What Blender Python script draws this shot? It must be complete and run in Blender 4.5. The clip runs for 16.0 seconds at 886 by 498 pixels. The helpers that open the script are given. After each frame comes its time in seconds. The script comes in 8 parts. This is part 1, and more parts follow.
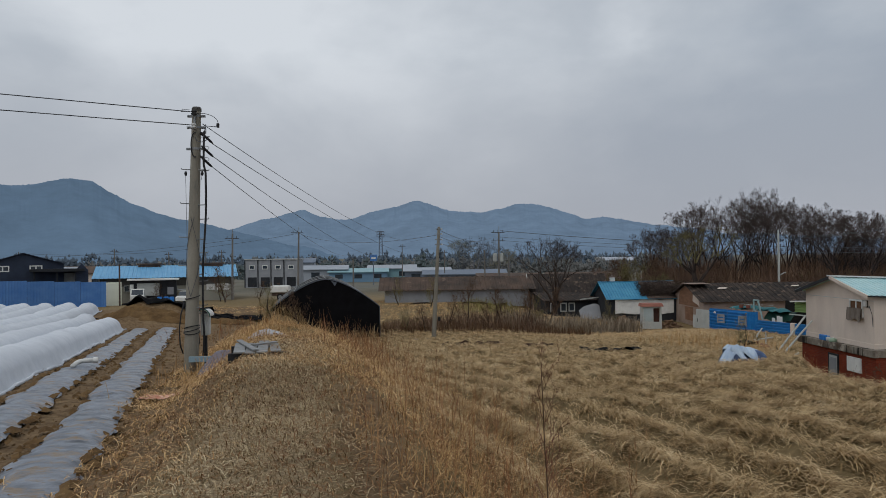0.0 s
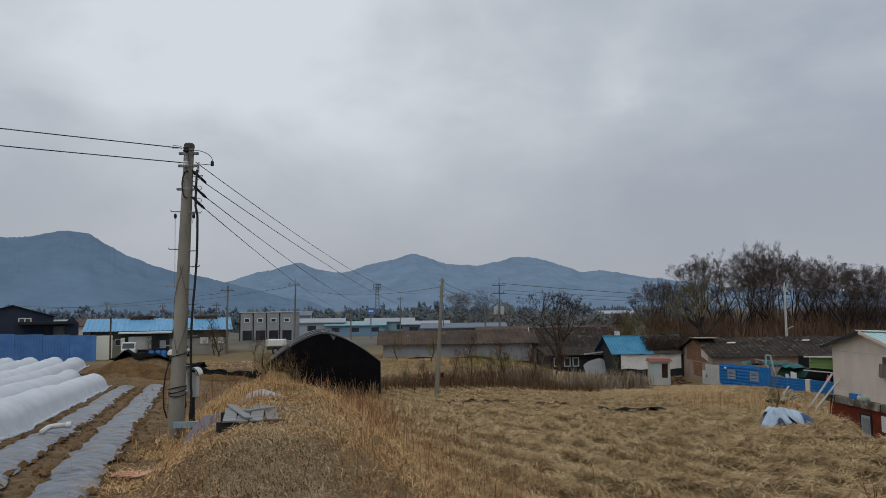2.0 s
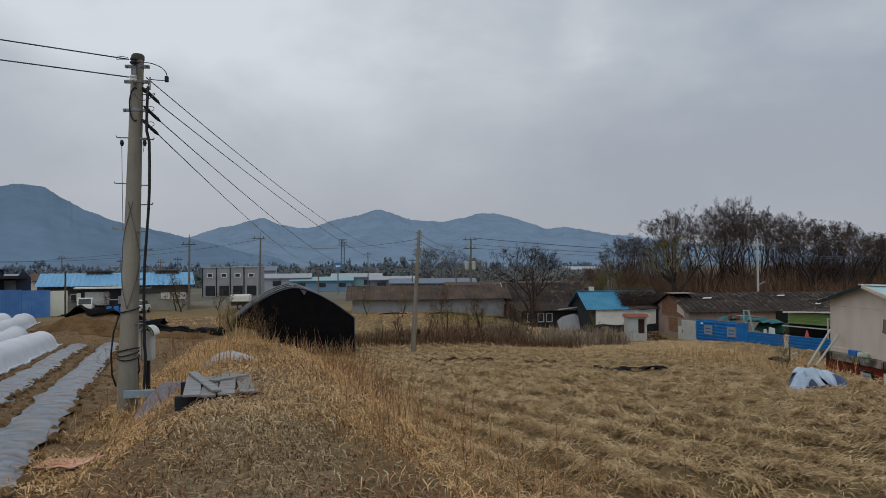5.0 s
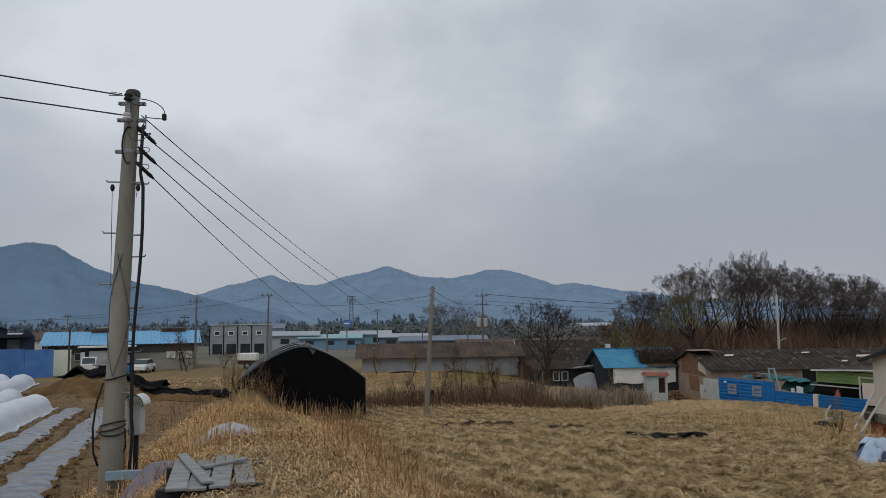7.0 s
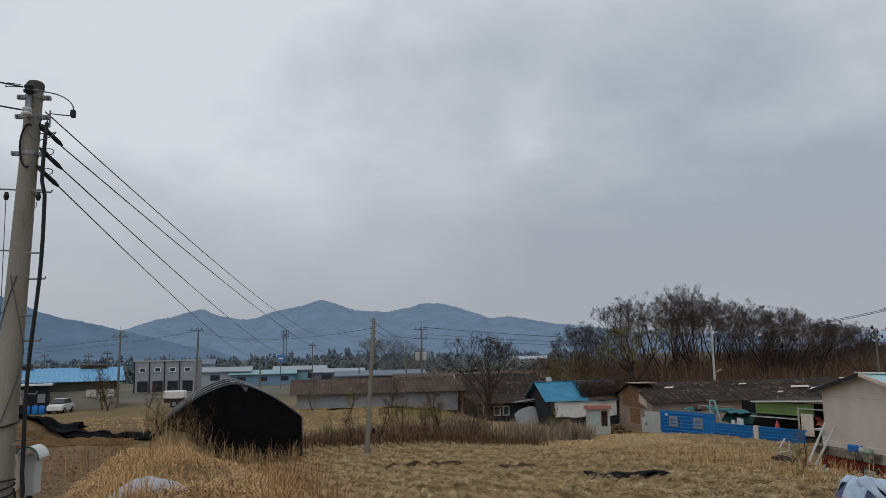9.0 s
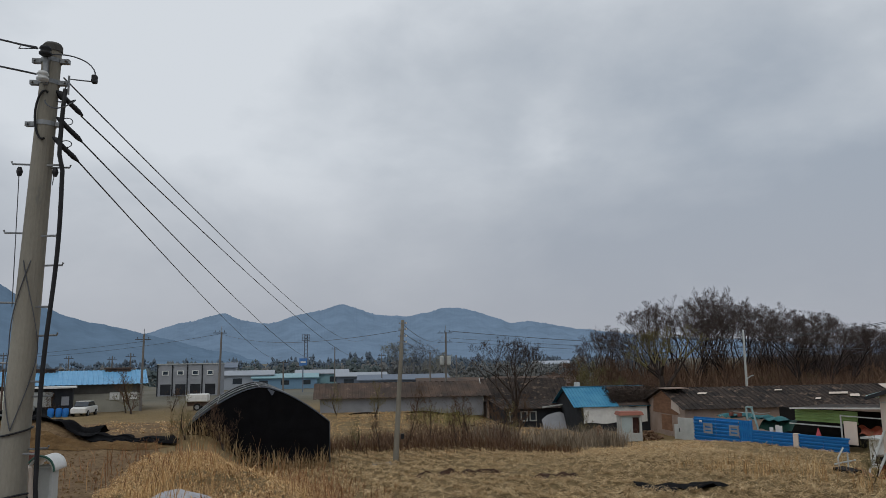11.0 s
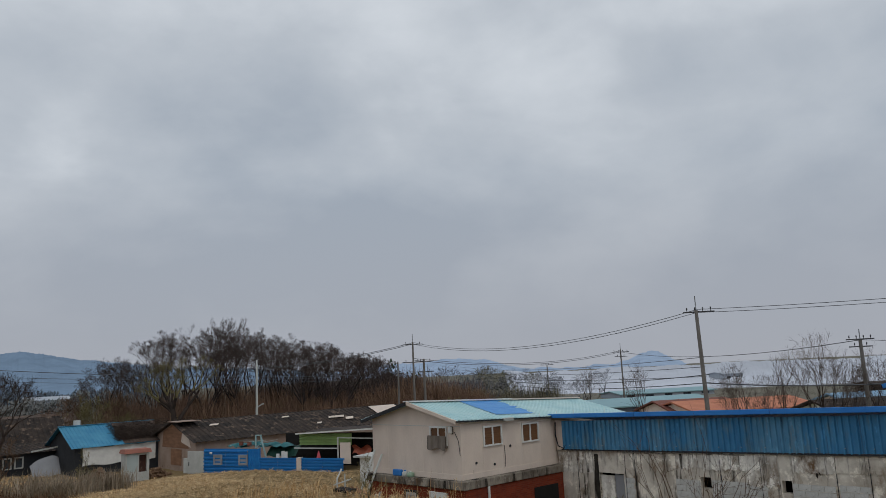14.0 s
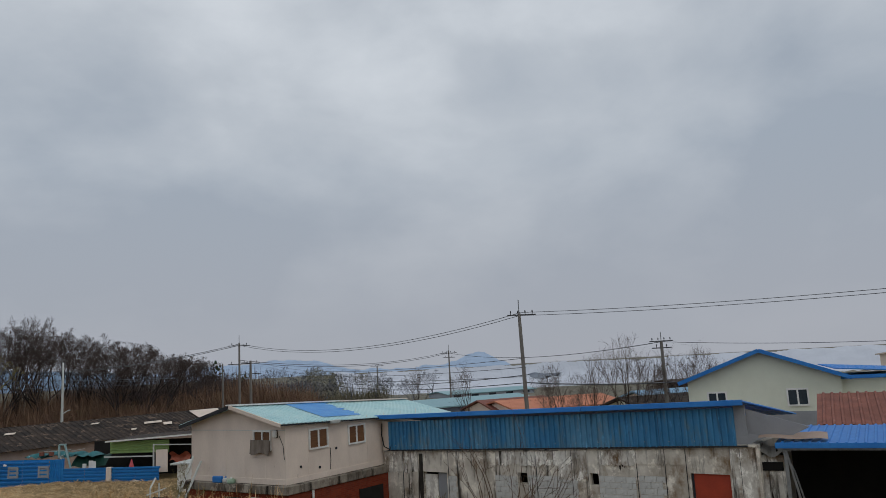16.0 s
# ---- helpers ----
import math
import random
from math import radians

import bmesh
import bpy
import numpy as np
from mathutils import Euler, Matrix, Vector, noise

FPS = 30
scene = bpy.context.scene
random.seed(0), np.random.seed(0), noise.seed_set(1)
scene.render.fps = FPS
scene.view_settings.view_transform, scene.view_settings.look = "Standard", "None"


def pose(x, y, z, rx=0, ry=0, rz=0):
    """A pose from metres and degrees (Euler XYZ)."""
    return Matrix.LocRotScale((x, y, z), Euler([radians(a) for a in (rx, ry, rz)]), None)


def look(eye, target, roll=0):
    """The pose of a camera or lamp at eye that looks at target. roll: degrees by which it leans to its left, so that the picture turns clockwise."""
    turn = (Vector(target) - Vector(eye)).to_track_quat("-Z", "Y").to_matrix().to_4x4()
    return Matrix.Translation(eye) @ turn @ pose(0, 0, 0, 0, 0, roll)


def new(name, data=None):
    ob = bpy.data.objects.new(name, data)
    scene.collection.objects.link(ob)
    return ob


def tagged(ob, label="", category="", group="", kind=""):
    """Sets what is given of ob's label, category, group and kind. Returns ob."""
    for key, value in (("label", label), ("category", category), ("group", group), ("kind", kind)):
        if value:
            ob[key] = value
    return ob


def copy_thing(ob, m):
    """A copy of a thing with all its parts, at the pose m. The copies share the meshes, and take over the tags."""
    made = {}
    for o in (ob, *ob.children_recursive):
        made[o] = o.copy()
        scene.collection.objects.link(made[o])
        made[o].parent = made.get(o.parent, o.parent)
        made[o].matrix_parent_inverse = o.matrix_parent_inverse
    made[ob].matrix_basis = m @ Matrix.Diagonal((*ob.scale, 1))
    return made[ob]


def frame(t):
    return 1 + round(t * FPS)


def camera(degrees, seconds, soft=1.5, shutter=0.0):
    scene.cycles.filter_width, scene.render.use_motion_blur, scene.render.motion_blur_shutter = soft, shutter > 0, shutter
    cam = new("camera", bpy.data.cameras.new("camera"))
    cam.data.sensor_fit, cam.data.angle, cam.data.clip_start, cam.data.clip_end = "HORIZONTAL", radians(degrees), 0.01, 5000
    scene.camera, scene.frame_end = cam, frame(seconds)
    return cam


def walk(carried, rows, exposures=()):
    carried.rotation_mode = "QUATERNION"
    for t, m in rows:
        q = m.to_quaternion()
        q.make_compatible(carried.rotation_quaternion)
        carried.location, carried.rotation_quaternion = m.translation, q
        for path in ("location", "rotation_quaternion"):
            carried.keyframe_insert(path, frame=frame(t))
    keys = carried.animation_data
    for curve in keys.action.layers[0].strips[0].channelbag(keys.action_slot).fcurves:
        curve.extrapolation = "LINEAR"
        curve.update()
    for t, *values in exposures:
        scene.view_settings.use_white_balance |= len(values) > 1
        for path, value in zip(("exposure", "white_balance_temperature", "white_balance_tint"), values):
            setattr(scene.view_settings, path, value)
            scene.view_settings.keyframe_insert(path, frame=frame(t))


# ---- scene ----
cam = camera(61.1, 16.0, soft=0.8)
PATH = [
    (0, (-0.012, 0.278, 2.314), (0.054, 2.277, 2.331), -0.7),
    (0.5, (-0.141, 0.708, 2.331), (-0.069, 2.707, 2.36), -0.8),
    (1, (-0.203, 1.127, 2.339), (-0.14, 3.123, 2.455), -0.6),
    (1.5, (-0.316, 1.601, 2.304), (-0.249, 3.595, 2.433), -0.7),
    (2, (-0.386, 2.022, 2.299), (-0.309, 4.014, 2.457), -0.6),
    (2.5, (-0.531, 2.427, 2.262), (-0.397, 4.417, 2.408), -0.6),
    (3, (-0.615, 2.837, 2.23), (-0.438, 4.826, 2.328), -0.6),
    (3.5, (-0.704, 3.269, 2.229), (-0.531, 5.26, 2.303), -0.7),
    (4, (-0.821, 3.65, 2.224), (-0.647, 5.642, 2.282), -0.7),
    (4.2, (-0.857, 3.829, 2.203), (-0.683, 5.821, 2.257), -0.6),
    (6.3, (-1.107, 5.502, 2.134), (-0.955, 7.496, 2.164), -0.6),
    (6.5, (-1.129, 5.668, 2.131), (-0.984, 7.661, 2.215), -0.6),
    (7, (-1.163, 6.05, 2.192), (-1.015, 8.036, 2.383), -0.7),
    (7.5, (-1.236, 6.436, 2.199), (-1.051, 8.414, 2.429), -0.8),
    (8, (-1.248, 6.84, 2.222), (-0.984, 8.802, 2.507), -1.0),
    (8.5, (-1.318, 7.213, 2.177), (-1.025, 9.171, 2.456), -1.1),
    (8.7, (-1.34, 7.353, 2.18), (-1.025, 9.309, 2.454), -1.2),
    (10.8, (-1.678, 8.808, 2.134), (-1.361, 10.755, 2.463), -1.0),
    (11, (-1.734, 8.901, 2.122), (-1.469, 10.862, 2.412), -0.9),
    (11.5, (-1.801, 9.111, 2.108), (-1.586, 11.081, 2.373), -0.6),
    (12, (-1.765, 9.279, 2.175), (-1.409, 11.228, 2.449), -1.1),
    (12.5, (-1.752, 9.378, 2.276), (-0.982, 11.196, 2.591), -2.3),
    (13, (-1.69, 9.403, 2.208), (-0.591, 11.042, 2.531), -2.3),
    (13.5, (-1.692, 9.423, 2.212), (-0.431, 10.94, 2.541), -2.7),
    (14, (-1.672, 9.432, 2.223), (-0.312, 10.861, 2.551), -2.7),
    (14.5, (-1.665, 9.414, 2.214), (-0.236, 10.776, 2.536), -2.9),
    (15, (-1.665, 9.382, 2.238), (-0.174, 10.679, 2.547), -3.1),
    (15.5, (-1.618, 9.373, 2.24), (-0.071, 10.603, 2.55), -3.3),
    (16, (-1.612, 9.366, 2.239), (0.033, 10.461, 2.548), -3.1),
]
walk(cam, [(t, look(eye, target, roll)) for t, eye, target, roll in PATH])

# ---- light: an overcast sky with broken cloud, and a faint wide sun behind it ----
world = bpy.data.worlds.new("overcast_sky")
scene.world = world
world.use_nodes = True
wt = world.node_tree
wt.nodes.clear()


def wn(kind, **sets):
    n = wt.nodes.new(kind)
    for k, v in sets.items():
        n.inputs[k].default_value = v
    return n


def wmath(op, a, b):
    n = wt.nodes.new("ShaderNodeMath")
    n.operation = op
    for i, v in enumerate((a, b)):
        if isinstance(v, (int, float)):
            n.inputs[i].default_value = v
        else:
            wt.links.new(v, n.inputs[i])
    return n.outputs[0]


w_co = wn("ShaderNodeTexCoord")
w_sep = wn("ShaderNodeSeparateXYZ")
wt.links.new(w_co.outputs["Generated"], w_sep.inputs[0])
w_com = wn("ShaderNodeMapping")
w_com.inputs["Scale"].default_value = (1.0, 1.0, 1.7)
w_com.inputs["Location"].default_value = (3.1, 0.4, 1.7)
wt.links.new(w_co.outputs["Generated"], w_com.inputs[0])
w_n1 = wn("ShaderNodeTexNoise", Scale=3.2, Detail=7.0, Roughness=0.52, Distortion=0.15)
w_n2 = wn("ShaderNodeTexNoise", Scale=1.3, Detail=2.0, Roughness=0.5)
for n in (w_n1, w_n2):
    wt.links.new(w_com.outputs[0], n.inputs["Vector"])
w_mix = wmath("ADD", wmath("MULTIPLY", w_n1.outputs["Fac"], 0.62), wmath("MULTIPLY", w_n2.outputs["Fac"], 0.38))
# thinner cloud, so lighter, to the west and overhead
w_mix = wmath("ADD", w_mix, wmath("ADD", wmath("MULTIPLY", w_sep.outputs[0], -0.09), wmath("MULTIPLY", w_sep.outputs[2], 0.10)))
# heavier banks and thinner gaps in the cloud: bearing, height and width in degrees, and how much lighter
w_warp = wn("ShaderNodeTexNoise", Scale=2.6, Detail=5.0, Roughness=0.55)
wt.links.new(w_com.outputs[0], w_warp.inputs["Vector"])
w_off = wt.nodes.new("ShaderNodeVectorMath")
w_off.operation = "MULTIPLY_ADD"
wt.links.new(w_warp.outputs["Color"], w_off.inputs[0])
w_off.inputs[1].default_value, w_off.inputs[2].default_value = (0.34, 0.34, 0.34), (-0.17, -0.17, -0.17)
w_way = wt.nodes.new("ShaderNodeVectorMath")
w_way.operation = "ADD"
wt.links.new(w_co.outputs["Generated"], w_way.inputs[0])
wt.links.new(w_off.outputs[0], w_way.inputs[1])
w_unit = wt.nodes.new("ShaderNodeVectorMath")
w_unit.operation = "NORMALIZE"
wt.links.new(w_way.outputs[0], w_unit.inputs[0])
for bearing, height, wide, lighter in ((28, 10, 10, -0.08), (38, 12, 8, -0.08), (47, 20, 8, -0.08), (18, 8, 9, -0.05), (85, 9, 9, -0.07), (-24, 9, 9, -0.08), (2, 9, 8, -0.04),
                                       (-6, 20, 14, 0.12), (17, 27, 12, 0.10), (18.1, 16.5, 2.6, 0.09), (56, 15, 8, 0.06), (72, 18, 9, 0.07), (48, 26, 9, 0.06), (24, 26, 9, 0.05), (-22, 22, 9, 0.04)):
    w_dot = wt.nodes.new("ShaderNodeVectorMath")
    w_dot.operation = "DOT_PRODUCT"
    wt.links.new(w_unit.outputs[0], w_dot.inputs[0])
    w_dot.inputs[1].default_value = (math.sin(radians(bearing)) * math.cos(radians(height)), math.cos(radians(bearing)) * math.cos(radians(height)), math.sin(radians(height)))
    w_lobe = wmath("POWER", wmath("MAXIMUM", w_dot.outputs["Value"], 0.0), math.log(0.5) / math.log(math.cos(radians(wide))))
    w_mix = wmath("ADD", w_mix, wmath("MULTIPLY", w_lobe, lighter))
w_ramp = wn("ShaderNodeValToRGB")
w_ramp.color_ramp.elements[0].position = 0.32
w_ramp.color_ramp.elements[0].color = (0.37, 0.425, 0.50, 1)
w_ramp.color_ramp.elements[1].position = 0.67
w_ramp.color_ramp.elements[1].color = (0.70, 0.745, 0.80, 1)
e = w_ramp.color_ramp.elements.new(0.5)
e.color = (0.51, 0.558, 0.62, 1)
wt.links.new(w_mix, w_ramp.inputs[0])
# the haze near the horizon evens the cloud out
w_hz = wn("ShaderNodeMapRange")
w_hz.inputs["From Min"].default_value = 0.0
w_hz.inputs["From Max"].default_value = 0.26
w_hz.inputs["To Min"].default_value = 0.92
w_hz.inputs["To Max"].default_value = 0.0
wt.links.new(w_sep.outputs[2], w_hz.inputs["Value"])
w_cm = wt.nodes.new("ShaderNodeMix")
w_cm.data_type = "RGBA"
wt.links.new(w_hz.outputs[0], w_cm.inputs["Factor"])
wt.links.new(w_ramp.outputs[0], w_cm.inputs["A"])
w_cm.inputs["B"].default_value = (0.40, 0.418, 0.465, 1)
w_bg = wn("ShaderNodeBackground", Strength=0.92)
w_out = wn("ShaderNodeOutputWorld")
wt.links.new(w_cm.outputs["Result"], w_bg.inputs["Color"])
wt.links.new(w_bg.outputs[0], w_out.inputs["Surface"])

sun_data = bpy.data.lights.new("sun", "SUN")
sun_data.energy = 0.5
sun_data.angle = radians(25)
sun_data.color = (1.0, 0.95, 0.88)
sun = new("sun", sun_data)
sun.matrix_basis = look((0, 0, 60), (14, 40, 0))

# ---- materials ----
def C(r, g, b):
    """Linear colour from 0-255 display values."""
    return tuple(((v / 255 + 0.055) / 1.055) ** 2.4 if v > 10 else v / 255 / 12.92 for v in (r, g, b)) + (1,)


def mat(name, c1, c2, scale=3.0, rough=0.8, metal=0.0, bump=0.3, fine=40.0, c3=None, spots=0.62, stretch=(1, 1, 1), var=0.12, spec=0.3, spotscale=None):
    """Two colours mixed by coarse noise, darkened and lightened by fine grain, a third in patches, and a fine relief."""
    m = bpy.data.materials.new(name)
    m.use_nodes = True
    t = m.node_tree
    t.nodes.clear()
    link = t.links.new
    out = t.nodes.new("ShaderNodeOutputMaterial")
    b = t.nodes.new("ShaderNodeBsdfPrincipled")
    link(b.outputs[0], out.inputs[0])
    co = t.nodes.new("ShaderNodeTexCoord")
    mp = t.nodes.new("ShaderNodeMapping")
    mp.inputs["Scale"].default_value = stretch
    link(co.outputs["Object"], mp.inputs[0])

    def noise_at(s, detail=5.0, rough_=0.6):
        n = t.nodes.new("ShaderNodeTexNoise")
        n.inputs["Scale"].default_value = s
        n.inputs["Detail"].default_value = detail
        n.inputs["Roughness"].default_value = rough_
        link(mp.outputs[0], n.inputs["Vector"])
        return n.outputs["Fac"]

    def ramp(v, lo, hi):
        r = t.nodes.new("ShaderNodeMapRange")
        r.inputs["From Min"].default_value, r.inputs["From Max"].default_value = lo, hi
        link(v, r.inputs["Value"])
        return r.outputs[0]

    def mix(f, a, bb, mode="MIX"):
        n = t.nodes.new("ShaderNodeMix")
        n.data_type = "RGBA"
        n.blend_type = mode
        for key, v in (("Factor", f), ("A", a), ("B", bb)):
            if isinstance(v, (tuple, int, float)):
                n.inputs[key].default_value = v
            else:
                link(v, n.inputs[key])
        return n.outputs["Result"]

    coarse, grain = noise_at(scale), noise_at(fine, 3.0)
    col = mix(ramp(coarse, 0.35, 0.65), c1, c2)
    if c3:
        col = mix(ramp(noise_at(spotscale or scale * 2.3, 6.0, 0.7), spots, spots + 0.08), col, c3)
    v = t.nodes.new("ShaderNodeMath")
    v.operation = "MULTIPLY_ADD"
    link(grain, v.inputs[0])
    v.inputs[1].default_value, v.inputs[2].default_value = var * 4, 1.0 - var * 2
    info = t.nodes.new("ShaderNodeObjectInfo")
    rv = t.nodes.new("ShaderNodeMath")
    rv.operation = "MULTIPLY_ADD"
    link(info.outputs["Random"], rv.inputs[0])
    rv.inputs[1].default_value, rv.inputs[2].default_value = 0.16, 0.92
    vv = t.nodes.new("ShaderNodeMath")
    vv.operation = "MULTIPLY"
    link(v.outputs[0], vv.inputs[0])
    link(rv.outputs[0], vv.inputs[1])
    hs = t.nodes.new("ShaderNodeHueSaturation")
    link(vv.outputs[0], hs.inputs["Value"])
    link(col, hs.inputs["Color"])
    link(hs.outputs[0], b.inputs["Base Color"])
    b.inputs["Roughness"].default_value = rough
    b.inputs["Metallic"].default_value = metal
    b.inputs["Specular IOR Level"].default_value = spec
    if bump:
        bp = t.nodes.new("ShaderNodeBump")
        bp.inputs["Strength"].default_value = bump
        bp.inputs["Distance"].default_value = 0.02
        link(grain, bp.inputs["Height"])
        link(bp.outputs[0], b.inputs["Normal"])
    return m


SOIL = mat("bare_soil", C(118, 94, 64), C(92, 71, 48), 1.6, 0.95, bump=0.8, fine=18, var=0.2, c3=C(96, 74, 50), spec=0.1)
CONCRETE = mat("pole_concrete", C(140, 135, 123), C(122, 117, 106), 2.0, 0.85, fine=60, var=0.08, c3=C(112, 110, 102), stretch=(1, 1, 0.3))
GALV = mat("galvanised_steel", C(150, 152, 152), C(128, 130, 132), 6, 0.5, 0.6, bump=0.05)
BLACKRUB = mat("black_insulation", C(30, 30, 32), C(40, 40, 42), 6, 0.6, bump=0.05)
WIRE = mat("wire", C(70, 72, 76), C(90, 92, 96), 3, 0.6, bump=0)
PORCELAIN = mat("porcelain", C(200, 200, 196), C(180, 180, 176), 6, 0.3, bump=0, spec=0.5)
NET = mat("black_shade_net", C(13, 13, 15), C(19, 19, 21), 1.5, 0.9, bump=0.4, fine=60, var=0.2, spec=0.08)
PVC = mat("white_row_cover", C(206, 210, 216), C(192, 197, 204), 1.5, 0.55, bump=0.25, fine=14, var=0.05, c3=C(190, 192, 194), spots=0.66)
FILM = mat("grey_mulch_film", C(66, 72, 82), C(124, 131, 143), 3.0, 0.34, bump=0.35, fine=9, var=0.16, c3=C(116, 94, 66), spots=0.535, spec=0.5, spotscale=2.2, stretch=(1, 1.8, 1))
BLUE = mat("blue_painted_steel", C(40, 112, 186), C(52, 126, 198), 1.5, 0.5, bump=0.05, var=0.06, c3=C(78, 128, 176), spots=0.66)
BLUEROOF = mat("blue_steel_roof", C(94, 152, 192), C(108, 164, 200), 1.0, 0.5, bump=0.03, var=0.06)
TURQ = mat("turquoise_roof", C(46, 120, 156), C(68, 138, 168), 1.0, 0.55, bump=0.05, var=0.08)
PALEROOF = mat("pale_green_roof", C(160, 196, 200), C(182, 208, 208), 0.8, 0.5, bump=0.04, var=0.07, c3=C(140, 176, 186), spots=0.62)
CREAM = mat("cream_panel_wall", C(220, 205, 191), C(208, 193, 180), 1.2, 0.75, bump=0.08, fine=30, var=0.05, c3=C(182, 168, 150), spots=0.66, stretch=(1, 1, 0.4))
CREAM2 = mat("pale_green_panel_wall", C(222, 225, 208), C(214, 217, 200), 0.8, 0.75, bump=0.05, var=0.04)
WHITE = mat("white_paint", C(222, 222, 218), C(206, 206, 202), 2, 0.6, bump=0.1, var=0.06)
GLASS = mat("dark_window_glass", C(42, 50, 58), C(60, 68, 76), 0.8, 0.12, bump=0, var=0.05, spec=0.6)
CEMENT = mat("stained_cement", C(172, 168, 160), C(136, 132, 124), 0.9, 0.92, bump=0.5, fine=22, var=0.16, c3=C(66, 62, 56), spots=0.585, stretch=(1, 1, 0.35), spotscale=1.3)
BLOCK = mat("whitewashed_block", C(204, 205, 202), C(176, 175, 170), 1.5, 0.9, bump=0.4, fine=26, var=0.14, c3=C(112, 104, 94), spots=0.57)
RUST = mat("rusty_sheet", C(132, 84, 72), C(112, 70, 60), 1.4, 0.8, bump=0.2, var=0.14, c3=C(158, 120, 104), spots=0.62)
REDDOOR = mat("red_door", C(166, 66, 44), C(148, 58, 40), 2, 0.6, bump=0.05, c3=C(120, 60, 44), spots=0.68)
SLATE = mat("dark_weathered_roof", C(62, 52, 46), C(34, 30, 28), 0.9, 0.9, bump=0.6, fine=7, var=0.3, c3=C(104, 88, 76), spots=0.555, spotscale=1.7)
SLATE2 = mat("brown_asbestos_roof", C(94, 77, 66), C(66, 57, 52), 0.5, 0.9, bump=0.4, fine=10, var=0.2, c3=C(132, 112, 97), spots=0.6)
GREY = mat("grey_wall", C(150, 152, 156), C(136, 138, 142), 0.8, 0.8, bump=0.1, var=0.06)
DARKWALL = mat("dark_wall", C(50, 52, 56), C(38, 40, 44), 0.8, 0.85, bump=0.1)
NAVY = mat("navy_cladding", C(46, 56, 74), C(38, 46, 62), 0.8, 0.7, bump=0.1)
FADEBLUE = mat("faded_blue_hoarding", C(70, 116, 178), C(86, 130, 186), 0.8, 0.6, bump=0.05)
MUDWALL = mat("patched_mud_wall", C(160, 142, 130), C(142, 122, 108), 0.8, 0.9, bump=0.3, fine=16, c3=C(120, 96, 80), spots=0.6)
PLY = mat("old_plywood", C(140, 104, 80), C(118, 86, 66), 1.2, 0.85, bump=0.1, stretch=(1, 1, 4))
LIME = mat("lime_green_panel", C(134, 160, 98), C(120, 146, 88), 1, 0.6, bump=0.05)
# dark blue streaks: the sheet's stripes, and painted shade of gaps between folds
TARP = mat("white_tarp", C(190, 204, 218), C(148, 172, 200), 2.6, 0.5, bump=0.3, fine=12, var=0.1, c3=C(70, 92, 130), spots=0.6, stretch=(2.2, 0.9, 1.2), spotscale=2.4)
BARK = mat("bark", C(74, 64, 58), C(56, 48, 44), 2.0, 0.95, bump=0.3, fine=20, var=0.12, spec=0.1)
BARK2 = mat("brown_twig", C(104, 84, 68), C(84, 66, 54), 2.0, 0.95, bump=0, var=0.12, spec=0.1)
BARK3 = mat("olive_twig", C(126, 116, 82), C(104, 96, 68), 1.0, 0.95, bump=0, var=0.12, spec=0.1)
PINE = mat("pine_needles", C(46, 62, 46), C(58, 74, 54), 0.5, 0.9, bump=0, var=0.15, spec=0.1)
PLANK = mat("grey_planks", C(146, 148, 149), C(116, 116, 115), 2, 0.7, bump=0.2, var=0.1, stretch=(1, 4, 1))
WOOD = mat("raw_timber", C(150, 126, 98), C(128, 106, 82), 2, 0.85, bump=0.2)
PINK = mat("orange_print", C(206, 128, 96), C(226, 196, 180), 9, 0.7, bump=0.2, var=0.1)
REDOX = mat("salmon_roof", C(158, 104, 88), C(142, 92, 78), 1.5, 0.75, bump=0.1)
LTGREY = mat("pale_grey_steel", C(186, 188, 184), C(170, 172, 168), 1.5, 0.6, bump=0.05, var=0.06)
# near-black: painted shade for interiors and openings; also dark scrap and a joint
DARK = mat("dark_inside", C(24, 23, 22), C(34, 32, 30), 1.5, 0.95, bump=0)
ORANGE = mat("orange_roof", C(188, 124, 96), C(174, 112, 86), 0.6, 0.8, bump=0.05)
# colours for far sheds and trees: haze painted in as paler, bluer greys
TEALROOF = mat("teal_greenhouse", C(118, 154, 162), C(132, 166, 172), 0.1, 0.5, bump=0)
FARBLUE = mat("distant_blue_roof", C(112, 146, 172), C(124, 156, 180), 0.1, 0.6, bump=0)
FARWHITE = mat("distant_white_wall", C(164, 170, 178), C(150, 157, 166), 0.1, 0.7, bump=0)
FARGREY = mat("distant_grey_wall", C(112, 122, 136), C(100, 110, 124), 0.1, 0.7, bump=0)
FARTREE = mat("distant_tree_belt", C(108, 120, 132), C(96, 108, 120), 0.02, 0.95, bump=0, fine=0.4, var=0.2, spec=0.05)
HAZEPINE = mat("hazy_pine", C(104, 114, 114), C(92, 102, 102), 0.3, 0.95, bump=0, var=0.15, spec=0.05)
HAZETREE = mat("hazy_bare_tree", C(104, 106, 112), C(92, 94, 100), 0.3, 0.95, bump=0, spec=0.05)


